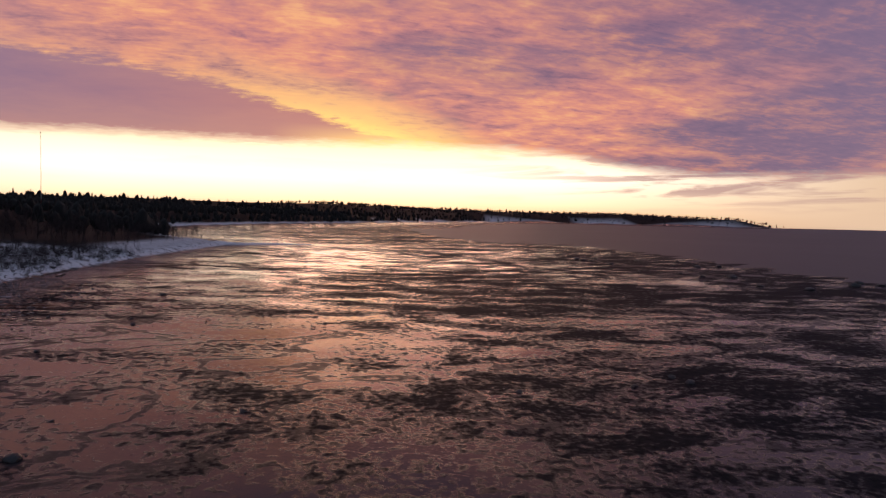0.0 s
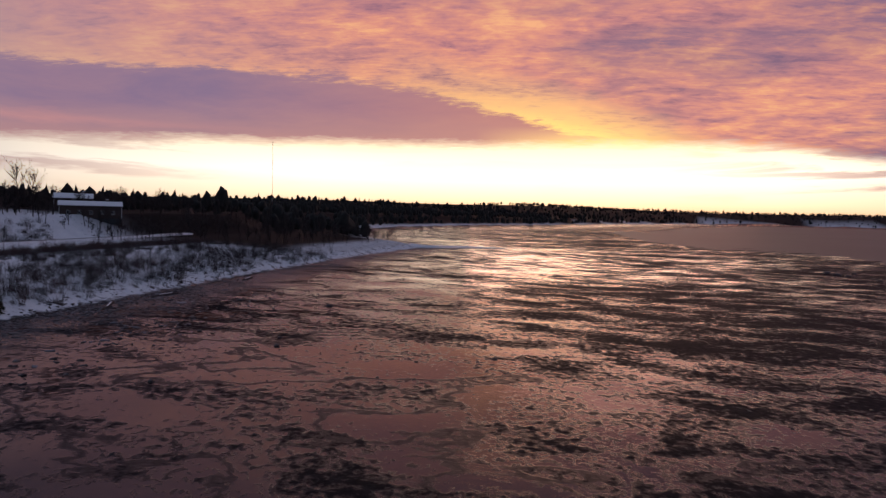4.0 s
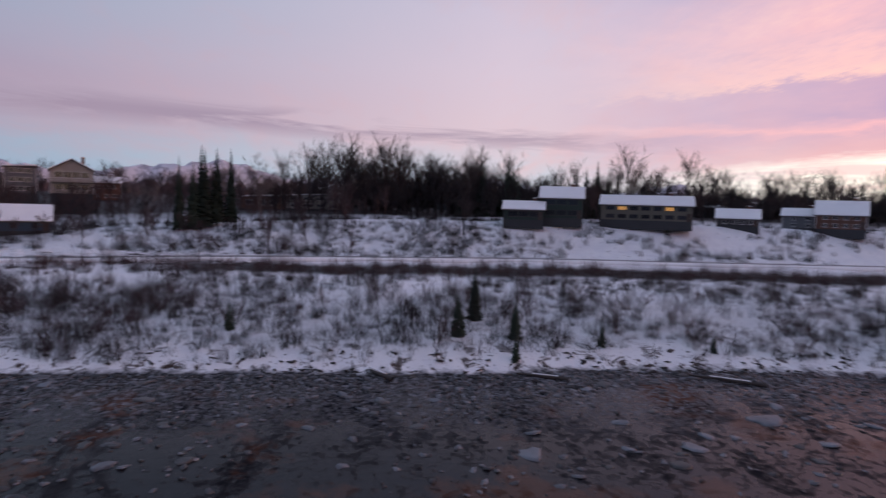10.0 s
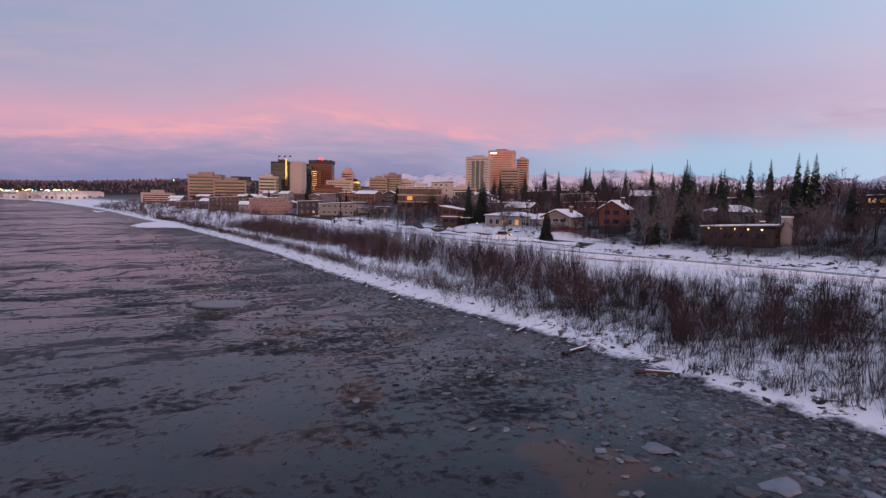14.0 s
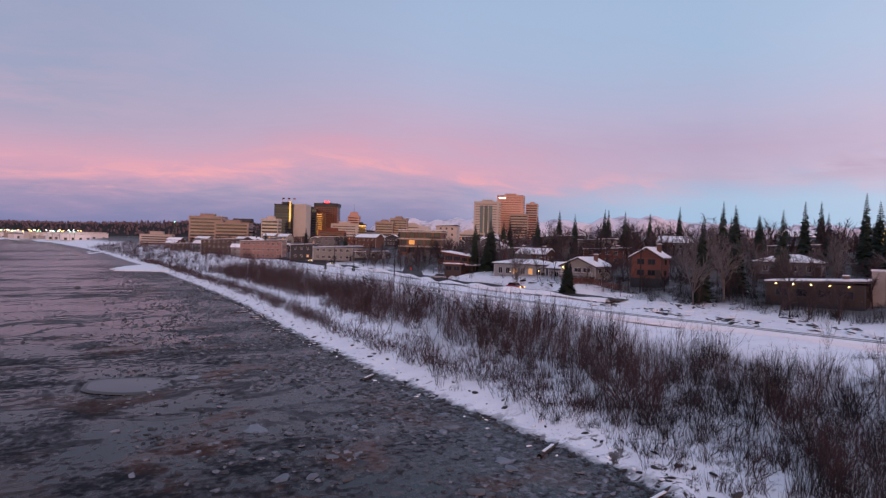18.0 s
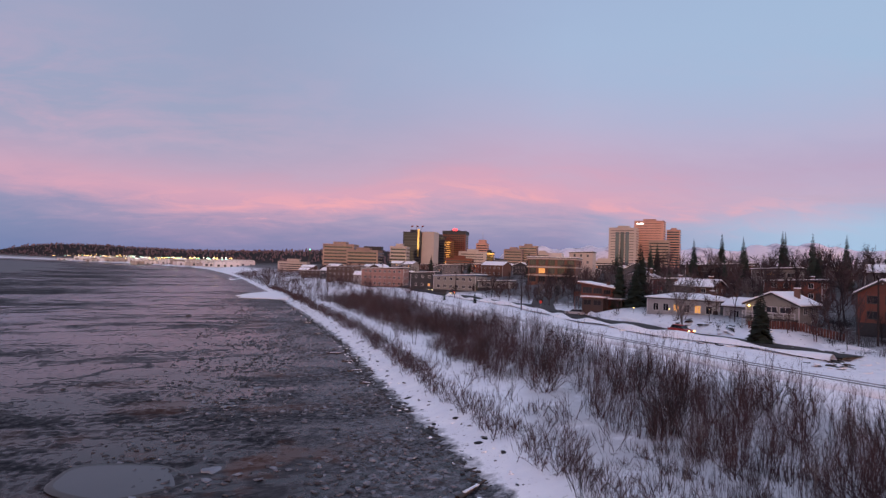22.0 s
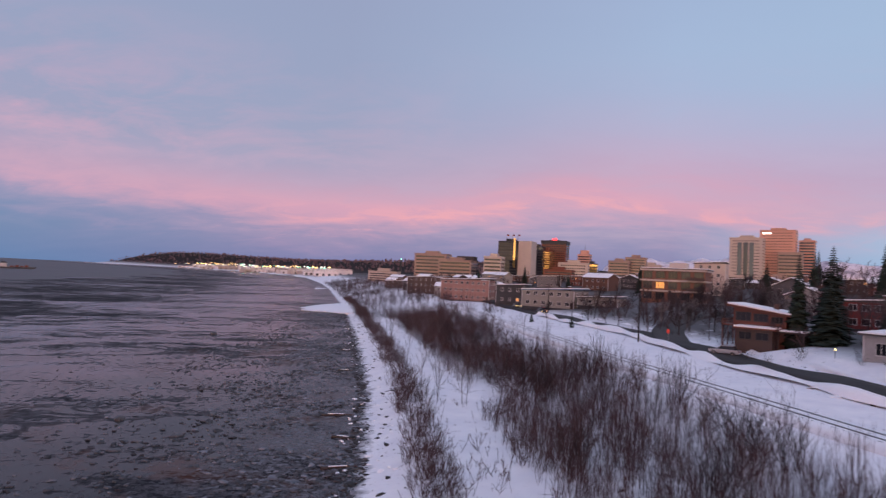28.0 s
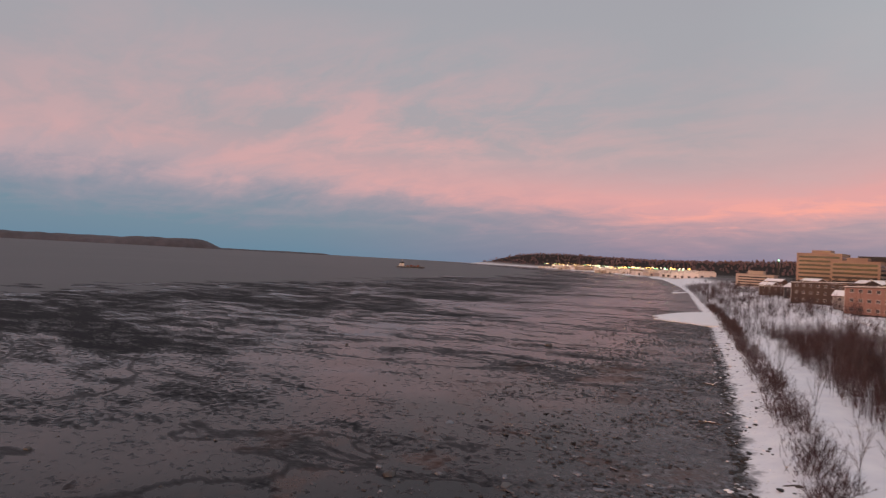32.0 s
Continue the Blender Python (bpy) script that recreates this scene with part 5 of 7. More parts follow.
joined("thicket", tall, scatter(rng, 1700, 128, 345, 12, 30, lambda x, y, d: waves(x, y, 8.0, 2) > -0.62 and (d > 15 or y > 165)), rng, 0.5, 1.1, BARK_RED, "close-set upright leafless willow stems in snow", "thicket")
joined("thicket", thin, scatter(rng, 430, 85, 335, 5, 31, lambda x, y, d: d > 5 + 9 * smooth(y, 100, 125) and math.sin(y * 0.11 + d * 0.3) > -0.6), rng, 0.5, 1.15, BARK_RED, "dense leafless red-brown willow thicket in snow", "thicket")
joined("beach_brush", low, scatter(rng, 880, 120, 480, 3.7, 6.8), rng, 0.75, 1.5, BARK_RED, "thin leafless brush along the beach crest", "brush")
joined("bank_brush", thin, scatter(rng, 700, -140, 110, 1.6, 30), rng, 0.4, 1.05, BARK_DARK, "leafless brush on the snowy bank", "brush")
joined("path_brush", low, scatter(rng, 95, 105, 215, 8, 16, lambda x, y, d: waves(x, y, 5.0, 2) > -0.2), rng, 0.7, 1.5, BARK_RED, "thin leafless brush scattered over the snow strip", "brush")
joined("bank_brush", thin, scatter(rng, 260, 40, 145, 1.0, 28), rng, 0.4, 0.95, BARK_DARK, "leafless brush on the snowy bank", "brush")
joined("bank_scrub", sprigs, scatter(rng, 2300, -130, 125, 1.4, 39, lambda x, y, d: waves(x, y, 7.0, 2) > -0.55), rng, 0.5, 1.15, BARK_DARK, "dense low leafless brush poking through snow", "brush")
joined("bank_scrub", sprigs, scatter(rng, 420, 70, 150, 2.0, 31, lambda x, y, d: waves(x, y, 5.0, 4) > 0.0), rng, 0.5, 1.2, BARK_TWIG, "dense low leafless brush poking through snow", "brush")
joined("shore_row", tall, scatter(rng, 520, 330, 860, 2.5, 14), rng, 0.5, 1.0, BARK_RED, "leafless brush along the beach crest towards downtown", "brush")
joined("bluff_bushes", low, scatter(rng, 240, 16, 80, 64, 92, lambda x, y, d: free(x, y, 6) and waves(x, y, 4.5, 2) > 0.15), rng, 0.8, 1.7, BARK_DARK, "dark bushes clustered on the snowy bluff face", "brush")
joined("hedge_brush", sprigs, scatter(rng, 1000, -130, 100, 40, 50), rng, 0.7, 1.1, BARK_RED, "hedge-like row of leafless brush below the railway", "brush")
joined("slope_brush", sprigs, scatter(rng, 1500, -100, 200, 63, 90, lambda x, y, d: free(x, y, 6) and waves(x, y, 6.0, 5) > (-0.05 if y < 18 else -0.6)), rng, 0.6, 1.2, BARK_DARK, "clumps of leafless brush on the bluff", "brush")
joined("thicket", thin, scatter(rng, 620, 330, 860, 10, 48, lambda x, y, d: math.sin(y * 0.06 + 1) > -0.5), rng, 0.9, 1.6, BARK_RED, "leafless thicket along the shore towards downtown", "thicket")

# trees
for x, y in scatter(rng, 85, -90, 330, 72, 190, lambda x, y, d: free(x, y)):
    bare_tree(x, y, rng, rng.uniform(0.9, 1.55))
for x, y, s in [(116, 44, 1.7), (112, 40, 1.5), (120, 50, 1.6), (122, 36, 1.5), (58, -80, 1.3), (62, -84, 1.35), (56, -76, 1.1), (66, -88, 1.2), (100, -30, 1.6), (96, -46, 1.3), (24, 228, 0.75), (18, 226, 0.7), (6, 270, 0.9), (10, 275, 0.9)]:
    bare_tree(x, y, rng, s)
for x, y, s, k in [(60, 85, 0.92, 2), (62, 83, 0.9, 2), (59, 87, 0.9, 0), (80, 170, 1.05, 0), (15.6, 244, 0.95, 0), (18, 240, 0.8, 1), (24, 236, 0.8, 1),
                   (105, 262, 1.0, 2), (110, 255, 0.95, 0), (98, 270, 0.9, 2), (120, 240, 0.95, 0), (70, 200, 0.95, 0), (74, 196, 0.9, 0), (66, 204, 0.8, 1), (90, 190, 0.9, 0), (94, 20, 1.0, 0), (98, 14, 0.9, 1), (102, 10, 1.0, 0), (92, 26, 0.85, 1), (106, -10, 0.9, 0),
                   (-15.6, -11.8, 0.9, 3), (-14.8, -13.2, 0.7, 3), (-10.5, 35.5, 0.65, 4), (-15.5, 30, 0.6, 3), (-12, 20, 0.6, 3), (-13, 8, 0.5, 3), (-10, 60, 0.7, 3), (60, 320, 1.0, 0), (75, 345, 0.9, 2), (-20, 300, 0.7, 3), (-12, 288, 0.8, 3), (-70, 520, 0.9, 1), (-30, 520, 0.9, 0), (0, 540, 0.9, 0), (10, 430, 0.9, 1), (40, 420, 0.9, 0)]:
    spruce(x, y, rng, s, k)
joined("town_trees", wood, scatter(rng, 270, 250, 860, 66, 330, lambda x, y, d: free(x, y, 8)), rng, 0.6, 1.05, BARK_DARK, "leafless trees between the town houses", "trees")
joined("shore_trees", wood, scatter(rng, 130, 400, 900, 12, 66, lambda x, y, d: free(x, y, 9)), rng, 0.4, 0.8, BARK_TWIG, "leafless trees along the shore below downtown", "trees")
joined("hill_trees", fine_wood, scatter(rng, 170, -120, 330, 88, 150, lambda x, y, d: free(x, y, 8)), rng, 0.9, 1.5, BARK_TWIG, "leafless woodland on the hillside", "trees")
joined("south_wood", wood, scatter(rng, 420, -240, -100, 10, 170, lambda x, y, d: free(x, y, 8) and d > 10 + max(0, (y + 150)) * 0.9), rng, 0.6, 1.05, BARK_DARK, "dark leafless wood along the southern shore", "trees")

joined("bluff_grove", fine_wood, [(rng.uniform(84, 126), rng.uniform(18, 66)) for _ in range(120)], rng, 1.4, 2.3, BARK_DARK, "tall dark leafless grove beside the bluff houses", "trees")


def far_tree(seed, h):
    """A far crown, pointed or rounded: ragged rings of boughs one over another."""
    r = np.random.default_rng(seed)
    V, Fc = [], []
    round_top = seed % 3
    prof = [(0.05, 0.20), (0.35, 0.30), (0.66, 0.26)] if round_top else [(0.02, 0.22), (0.35, 0.17), (0.66, 0.10)]
    n = 6
    for k, (z, rad) in enumerate(prof):
        V += [(h * rad * r.uniform(0.6, 1.25) * math.cos(6.283 * i / n + k * 0.5), h * rad * r.uniform(0.6, 1.25) * math.sin(6.283 * i / n + k * 0.5), h * (z + r.uniform(-0.06, 0.09))) for i in range(n)]
    V.append((r.normal(0, 0.3), r.normal(0, 0.3), h * (0.9 if round_top else 1.0)))
    for k in range(2):
        for i in range(n):
            p, q = k * n + i, k * n + (i + 1) % n
            Fc += [(p, q, q + n), (p, q + n, p + n)]
    Fc += [(2 * n + i, 2 * n + (i + 1) % n, 3 * n) for i in range(n)]
    return np.array(V), np.array(Fc)


WOODS_FAR = surface("far_bare_woods", (0.115, 0.078, 0.085), 0.9, 0.3, 0.5, 0.0)
far_shapes = [far_tree(200 + i, h) for i, h in enumerate([9, 10, 12, 8, 10, 9])]
nr = np.random.default_rng(9)


def far_places(n, x0, x1, y0, y1, lo, hi):
    x, y = nr.uniform(x0, x1, n), nr.uniform(y0, y1, n)
    d = inland_of(x, y)
    ok = (d > lo) & (d < hi)
    return list(zip(x[ok].tolist(), y[ok].tolist()))


joined("far_forest", far_shapes, far_places(4600, -400, 900, -1500, -235, 6, 700), rng, 0.7, 1.35, NEEDLES_FAR, "dark forest along the southern shore", "forest")
joined("far_forest", far_shapes, far_places(5200, -2900, 900, -4400, -1500, 10, 900), rng, 1.0, 1.9, NEEDLES_FAR, "distant dark forest on the far point", "forest")
joined("far_forest", far_shapes, far_places(5600, -2300, 400, 1700, 3900, 90, 900), rng, 0.7, 1.3, WOODS_FAR, "bare brown woods on the hill beyond the port", "forest")
joined("far_forest", far_shapes, far_places(3000, 250, 1200, -300, 900, 300, 1200), rng, 0.7, 1.2, WOODS_FAR, "woods and trees behind the town", "forest")
joined("near_forest", wood, far_places(900, 60, 380, -120, 360, 118, 320), rng, 0.9, 1.5, BARK_TWIG, "bare brown woods on the hill behind the houses", "forest")
joined("near_forest", far_shapes, far_places(700, 60, 380, -260, 60, 128, 320), rng, 0.6, 1.1, NEEDLES_FAR, "dark woods on the hill behind the bluff houses", "forest")

# gardens, dense growth before and behind the houses
joined("garden_brush", low, scatter(rng, 280, 105, 330, 60, 120, lambda x, y, d: free(x, y, 6.5)), rng, 0.6, 1.3, BARK_DARK, "dark leafless garden bushes in snow", "brush")
joined("street_trees", fine_wood, scatter(rng, 520, 50, 320, 62, 125, lambda x, y, d: free(x, y, 6.0)), rng, 0.45, 1.0, BARK_TWIG, "tangled leafless trees around the street houses", "trees")
joined("bluff_trees", fine_wood, scatter(rng, 250, -118, 75, 90, 140, lambda x, y, d: free(x, y, 8)), rng, 1.0, 1.8, BARK_DARK, "dark leafless trees behind the bluff houses", "trees")
for x, y, s_, k in [(84, 176, 1.0, 2), (60, 190, 0.9, 2), (90, 225, 1.0, 2), (100, 232, 0.9, 0), (112, 210, 0.95, 2), (72, 280, 0.9, 0), (62, 275, 0.8, 1), (88, 285, 1.0, 2), (46, 318, 0.9, 0), (100, 300, 1.0, 2), (70, 150, 0.8, 0), (76, 140, 0.9, 0)]:
    spruce(x, y, rng, s_, k)
lights = random.Random(3)
xm = spruce(78, 166, rng, 1.15, 0, "tall spruce strung with small yellow lights")
bead = box_mesh(("bead", 1), -0.06, 0.06, -0.06, 0.06, -0.06, 0.06)
for k in range(30):
    z = lights.uniform(1.5, 14.5)
    a, q = lights.uniform(2.4, 5.2), 3.0 * (1 - z / 16) ** 0.9 + 0.1
    piece("light_bead", bead, BULB_DIM, xm, at=pose(math.cos(a) * q, math.sin(a) * q, z))

# trees and bushes close to the street houses
for x, y, s_, k in [(21.0, 229.5, 0.85, 1), (14.5, 214.0, 0.9, 1), (12.0, 207.5, 0.8, 1), (9.9, 276.4, 1.0, 4), (13.5, 271, 0.9, 0), (6.5, 283, 0.9, 4), (17, 262, 0.9, 3), (-6, 300, 0.9, 0), (-2, 312, 1.0, 3), (-14, 318, 0.8, 2), (2, 330, 0.9, 4), (20, 300, 1.0, 3), (28, 315, 1.0, 0), (40, 228, 0.95, 3), (44, 222, 1.0, 0)]:
    bare_tree(x, y, rng, s_, k)
for x, y, s_, k, wd in [(14.5, 189.0, 0.78, 1, 0.85), (20.5, 243.5, 1.0, 0, 1.05), (17.5, 239.0, 0.85, 1, 1.1), (24, 250, 0.9, 0, 0.9)]:
    spruce(x, y, rng, s_, k, wide=wd)
for x, y in [(15.0, 228), (13.6, 219.3), (14.6, 215), (16.2, 206), (11.8, 236.6), (8.0, 237.7), (10.2, 233), (12.6, 224), (15.5, 202), (6.4, 240), (17.5, 198.5), (14.6, 210.5)]:
    shrub(x, y, rng, rng.uniform(0.42, 0.6), (0, 2, 5), "dark leafless garden bush in street-side snow")

for x, y, s_ in [(25.1, 164.1, 1.05), (30.6, 162.5, 1.15), (38.0, 163.0, 1.2), (46.0, 160.0, 1.0), (34.0, 172.0, 1.1), (48.0, 142.0, 1.0), (58.0, 128.0, 0.9), (44.0, 137.0, 0.8)]:
    bare_tree(x, y, rng, s_, 1)
for x, y, s_ in [(20, 330, 0.85), (26, 336, 0.9), (14, 325, 0.7), (32, 333, 0.8), (8, 320, 0.6), (-4, 336, 0.6), (-10, 344, 0.6), (22, 322, 0.7), (27.5, 181, 0.7), (29.5, 177, 0.75), (24.5, 185, 0.6), (31, 174, 0.8), (78, 126, 0.95), (74, 133, 0.9), (80, 120, 0.9), (70, 126, 0.8), (76, 142, 1.0), (66, 136, 0.8), (62, 112, 0.8), (70, 112, 0.9)]:
    bare_tree(x, y, rng, s_, 2 if s_ < 0.9 else 0)
for x, y, s_ in [(27.8, 165.0, 0.95), (39.6, 169.1, 1.05), (54.7, 172.0, 1.0), (82.0, 190.0, 1.1), (67.1, 301.9, 1.1), (74.5, 297.2, 1.2), (74.5, 285.2, 1.1), (86.5, 269.6, 1.1), (81.7, 260.9, 0.9), (-5.1, 33.1, 0.42), (-11.1, 29.3, 0.30), (-12.9, -14.0, 0.32)]:
    spruce(x, y, rng, s_, 0)
# single tall trees behind the bluff houses
for x, y, s_ in [(89.9, -20.4, 1.7), (82.3, -37.6, 1.6), (64.8, -81.9, 1.3), (60.7, -86.6, 1.35)]:
    bare_tree(x, y, rng, s_, 3 if s_ > 1.5 else 0)
for x, y in [(50, -112), (52, -118), (47, -122), (55, -108), (44, -128), (58, -100), (62, -96), (53, -104)]:
    bare_tree(x, y, rng, rng.uniform(0.6, 0.9), 2)
for x, y, s_ in [(86.1, -10.0, 0.85), (85.2, -12.8, 0.7), (85.1, -6.7, 0.75), (92.0, 13.2, 0.9), (91.5, 10.6, 0.75)]:
    spruce(x, y, rng, s_, 2)
for x, y, s_ in [(57.5, 89.5, 0.85), (64, 80.5, 0.9), (61, 86, 0.95)]:
    spruce(x, y, rng, s_, 2, wide=0.6)


# ---- railway, road ----
def off_path(points, y0, y1, step):
    ys = np.arange(y0, y1 + 0.01, step)
    return [(shore_x(y) + float(np.interp(y, [p[0] for p in points], [p[1] for p in points])), float(y)) for y in ys]


def smooth_path(path, times=6):
    p = np.array(path)
    for _ in range(times):
        p[1:-1] = 0.25 * p[:-2] + 0.5 * p[1:-1] + 0.25 * p[2:]
    return p


def strip(name, path, half, lift, mat, rise=0.0, level=None, parent=None, wave=0.0):
    """A strip along a path with raised edges, draped on the ground."""
    p = np.array(path)
    t = np.gradient(p, axis=0)
    t /= np.linalg.norm(t, axis=1, keepdims=True)
    nrm = np.stack([t[:, 1], -t[:, 0]], 1)
    cols = [(-half, -0.5), (-half, 0.0), (-half * 0.4, rise), (half * 0.4, rise), (half, 0.0), (half, -0.5)]
    zc = height(p[:, 0], p[:, 1]) + lift if level is None else np.array(level)
    V = []
    for k, (u, dz) in enumerate(cols):
        q = p + nrm * (u + (wave * waves(p[:, 0], p[:, 1], 3.0, k)[:, None] if wave else 0))
        V.append(np.concatenate([q, (zc + dz)[:, None]], 1))
    V = np.stack(V, 1)
    n, c = V.shape[:2]
    i = (np.arange(n - 1)[:, None] * c + np.arange(c - 1)[None]).ravel()
    ob = piece(name, raw_mesh(name, V.reshape(-1, 3), np.stack([i, i + 1, i + c + 1, i + c], 1), mat), mat, parent)
    return ob, zc


RAIL_LINE = smooth_path(off_path([(-150, 66), (30, 60), (122, 47), (160, 40), (231, 35), (300, 37), (450, 46), (640, 50)], -150, 640, 2.0), 10)
ROAD_LINE = smooth_path(off_path([(176, 60), (190, 58), (206, 54), (234, 55), (275, 61), (350, 60), (430, 66), (640, 80)], 176, 640, 2.0), 10)
SIDE_LINE = smooth_path([(float(np.interp(k, [0, 8, 20, 34, 50], [3, 6, 16, 34, 62])), 262 + float(np.interp(k, [0, 8, 20, 34, 50], [0, 14, 34, 52, 66]))) for k in range(51)], 6)
rail_z = np.convolve(np.pad(height(RAIL_LINE[:, 0], RAIL_LINE[:, 1]), 12, "edge"), np.ones(25) / 25, "valid") + 0.35
bed, _ = strip("railway_bed", RAIL_LINE, 2.6, 0, SNOW, 0.25, rail_z)
tagged(bed, "snow-covered railway embankment", "railway", kind="structure")
track = thing("railway_track", pose(0, 0, 0), "single railway track with dark steel rails in snow", "railway track")
for k in (-0.72, 0.72):
    t = np.gradient(RAIL_LINE, axis=0)
    t /= np.linalg.norm(t, axis=1, keepdims=True)
    q = RAIL_LINE + np.stack([t[:, 1], -t[:, 0]], 1) * k
    a = np.concatenate([q[:-1], rail_z[:-1, None] + 0.29], 1)
    b = np.concatenate([q[1:], rail_z[1:, None] + 0.29], 1)
    part_me = raw_mesh("rail", *limbs(a, b, np.full(len(a), 0.06), np.full(len(a), 0.06), 4), STEEL)
    piece("rail", part_me, STEEL, track)
tie = box_mesh(("sleeper", 1), -1.25, 1.25, -0.13, 0.13, 0.0, 0.16)
near_rail = [n for n in range(len(RAIL_LINE) - 1) if 130 < RAIL_LINE[n][1] < 330]
for n in near_rail:
    tx, ty = RAIL_LINE[n + 1] - RAIL_LINE[n]
    for f in (0.0, 0.5):
        x, y = RAIL_LINE[n] + f * (RAIL_LINE[n + 1] - RAIL_LINE[n])
        piece("sleeper", tie, BARK_DARK, track, at=pose(x, y, rail_z[n] + 0.07, 0, 0, math.degrees(math.atan2(ty, tx)) - 90))
road, _ = strip("road", ROAD_LINE, 3.9, 0.30, ASPHALT, 0.06, wave=0.2)
tagged(road, "wet dark asphalt street between ploughed snow banks", "road", kind="structure")
side, _ = strip("road", SIDE_LINE, 3.4, 0.34, ASPHALT, 0.06, wave=0.2)
tagged(side, "wet asphalt side street climbing the hill", "road", kind="structure")


def snow_bank(path, off, seed):
    p = np.array(path)
    t = np.gradient(p, axis=0)
    t /= np.linalg.norm(t, axis=1, keepdims=True)
    nrm = np.stack([t[:, 1], -t[:, 0]], 1)
    V = []
    for k, (u, dz) in enumerate([(-0.9, -0.2), (-0.55, 0.45), (0.0, 0.85), (0.5, 0.5), (1.0, -0.2)]):
        w = 0.35 * waves(p[:, 0], p[:, 1], 1.7, seed + k)[:, None]
        V.append(np.concatenate([p + nrm * (off + u + w), (height(p[:, 0], p[:, 1]) + 0.2 + dz * (0.75 + 0.6 * waves(p[:, 0], p[:, 1], 2.3, seed)))[:, None]], 1))
    V = np.stack(V, 1)
    n, c = V.shape[:2]
    i = (np.arange(n - 1)[:, None] * c + np.arange(c - 1)[None]).ravel()
    me = raw_mesh("snow_bank", V.reshape(-1, 3), np.stack([i, i + 1, i + c + 1, i + c], 1), SNOW)
    me.polygons.foreach_set("use_smooth", np.ones(len(me.polygons), bool))
    tagged(new("snow_bank", me), "ploughed snow bank along the street edge", "snow bank", "snow banks")


near_road = ROAD_LINE[:77]
snow_bank(near_road, -4.8, 1)
snow_bank(near_road[:37], 4.8, 2)
snow_bank(near_road[53:], 4.8, 3)


# ---- vehicles, street things ----
def car(at, paint, label, lights=True, braking=False):
    ob = thing("car", at, label, "car")
    bm = prism(bmesh.new(), [(-2.2, 0.35), (2.2, 0.35), (2.25, 0.75), (1.3, 0.95), (-1.5, 0.98), (-2.22, 0.85)], -0.88, 0.88)
    bmesh.ops.bevel(bm, geom=bm.edges[:], offset=0.06, segments=2, affect="EDGES")
    part("body", bm, paint, ob)
    bm = prism(bmesh.new(), [(-1.75, 0.9), (1.05, 0.9), (0.45, 1.45), (-1.35, 1.48)], -0.76, 0.76)
    bmesh.ops.bevel(bm, geom=bm.edges[:], offset=0.05, segments=2, affect="EDGES")
    cabin = part("cabin", bm, PANE, ob, "dark glazed cabin")
    part("roof", box(bmesh.new(), -1.3, 0.4, -0.7, 0.7, 1.44, 1.52), paint, cabin)
    for x in (-1.35, 1.4):
        for y in (-0.82, 0.82):
            bm = tube(bmesh.new(), 0.33, 0.33, -0.11, 0.11, 14)
            w = part("wheel", bm, RUBBER, ob)
            w.matrix_local = pose(x, y, 0.33, 90, 0, 0)
            part("rim", tube(bmesh.new(), 0.19, 0.19, -0.12, 0.12, 10), STEEL, w)
    for y in (-0.62, 0.62):
        part("headlight", box(bmesh.new(), 2.12, 2.27, y - 0.18, y + 0.18, 0.62, 0.78), BULB if lights else TRIM, ob)
        part("tail_light", box(bmesh.new(), -2.27, -2.16, y - 0.16, y + 0.16, 0.66, 0.84), BULB_RED if braking else WALLS["red"], ob)
    return ob


PAINT_RED = surface("car_paint_red", (0.33, 0.025, 0.02), 0.3, 2, 0.05, 0.0)
PAINT_DARK = surface("car_paint_dark", (0.04, 0.042, 0.05), 0.3, 2, 0.05, 0.0)
PAINT_SILVER = surface("car_paint_silver", (0.4, 0.4, 0.42), 0.3, 2, 0.05, 0.0, 0.5)


def on_road(n, off, turn=0.0, lift=0.38):
    (x, y), (tx, ty) = ROAD_LINE[n], ROAD_LINE[n + 1] - ROAD_LINE[n - 1]
    ln = math.hypot(tx, ty)
    return pose(x + ty / ln * off, y - tx / ln * off, top_of(x, y) + lift, 0, 0, math.degrees(math.atan2(ty, tx)) + turn)


car(on_road(13, -1.6, 180), PAINT_RED, "red hatchback with headlights on driving the snowy street")
car(on_road(79, -1.6, 180), PAINT_DARK, "dark car with bright headlights on the street")
car(on_road(83, 1.7), PAINT_RED, "red car with glowing tail lights on the street", braking=True)
car(on_road(92, -1.7, 180), PAINT_DARK, "dark car with amber lights on the street")
car(spot(4.5, 244.0, 140, 0.1), PAINT_SILVER, "silver car parked beside a cedar house", False)


def pole(x, y, h, label="weathered wooden utility pole with a crossarm"):
    ob = thing("utility_pole", spot(x, y, 20), label, "pole", "utility poles")
    part("shaft", tube(bmesh.new(), 0.16, 0.11, -0.5, h, 8), BARK_DARK, ob)
    part("crossarm", box(bmesh.new(), -1.2, 1.2, -0.06, 0.06, h - 1.0, h - 0.85), BARK_DARK, ob)
    for k in (-1, 0, 1):
        part("insulator", tube(bmesh.new(), 0.06, 0.04, h - 0.85, h - 0.65, 6, k * 1.05), TRIM, ob)


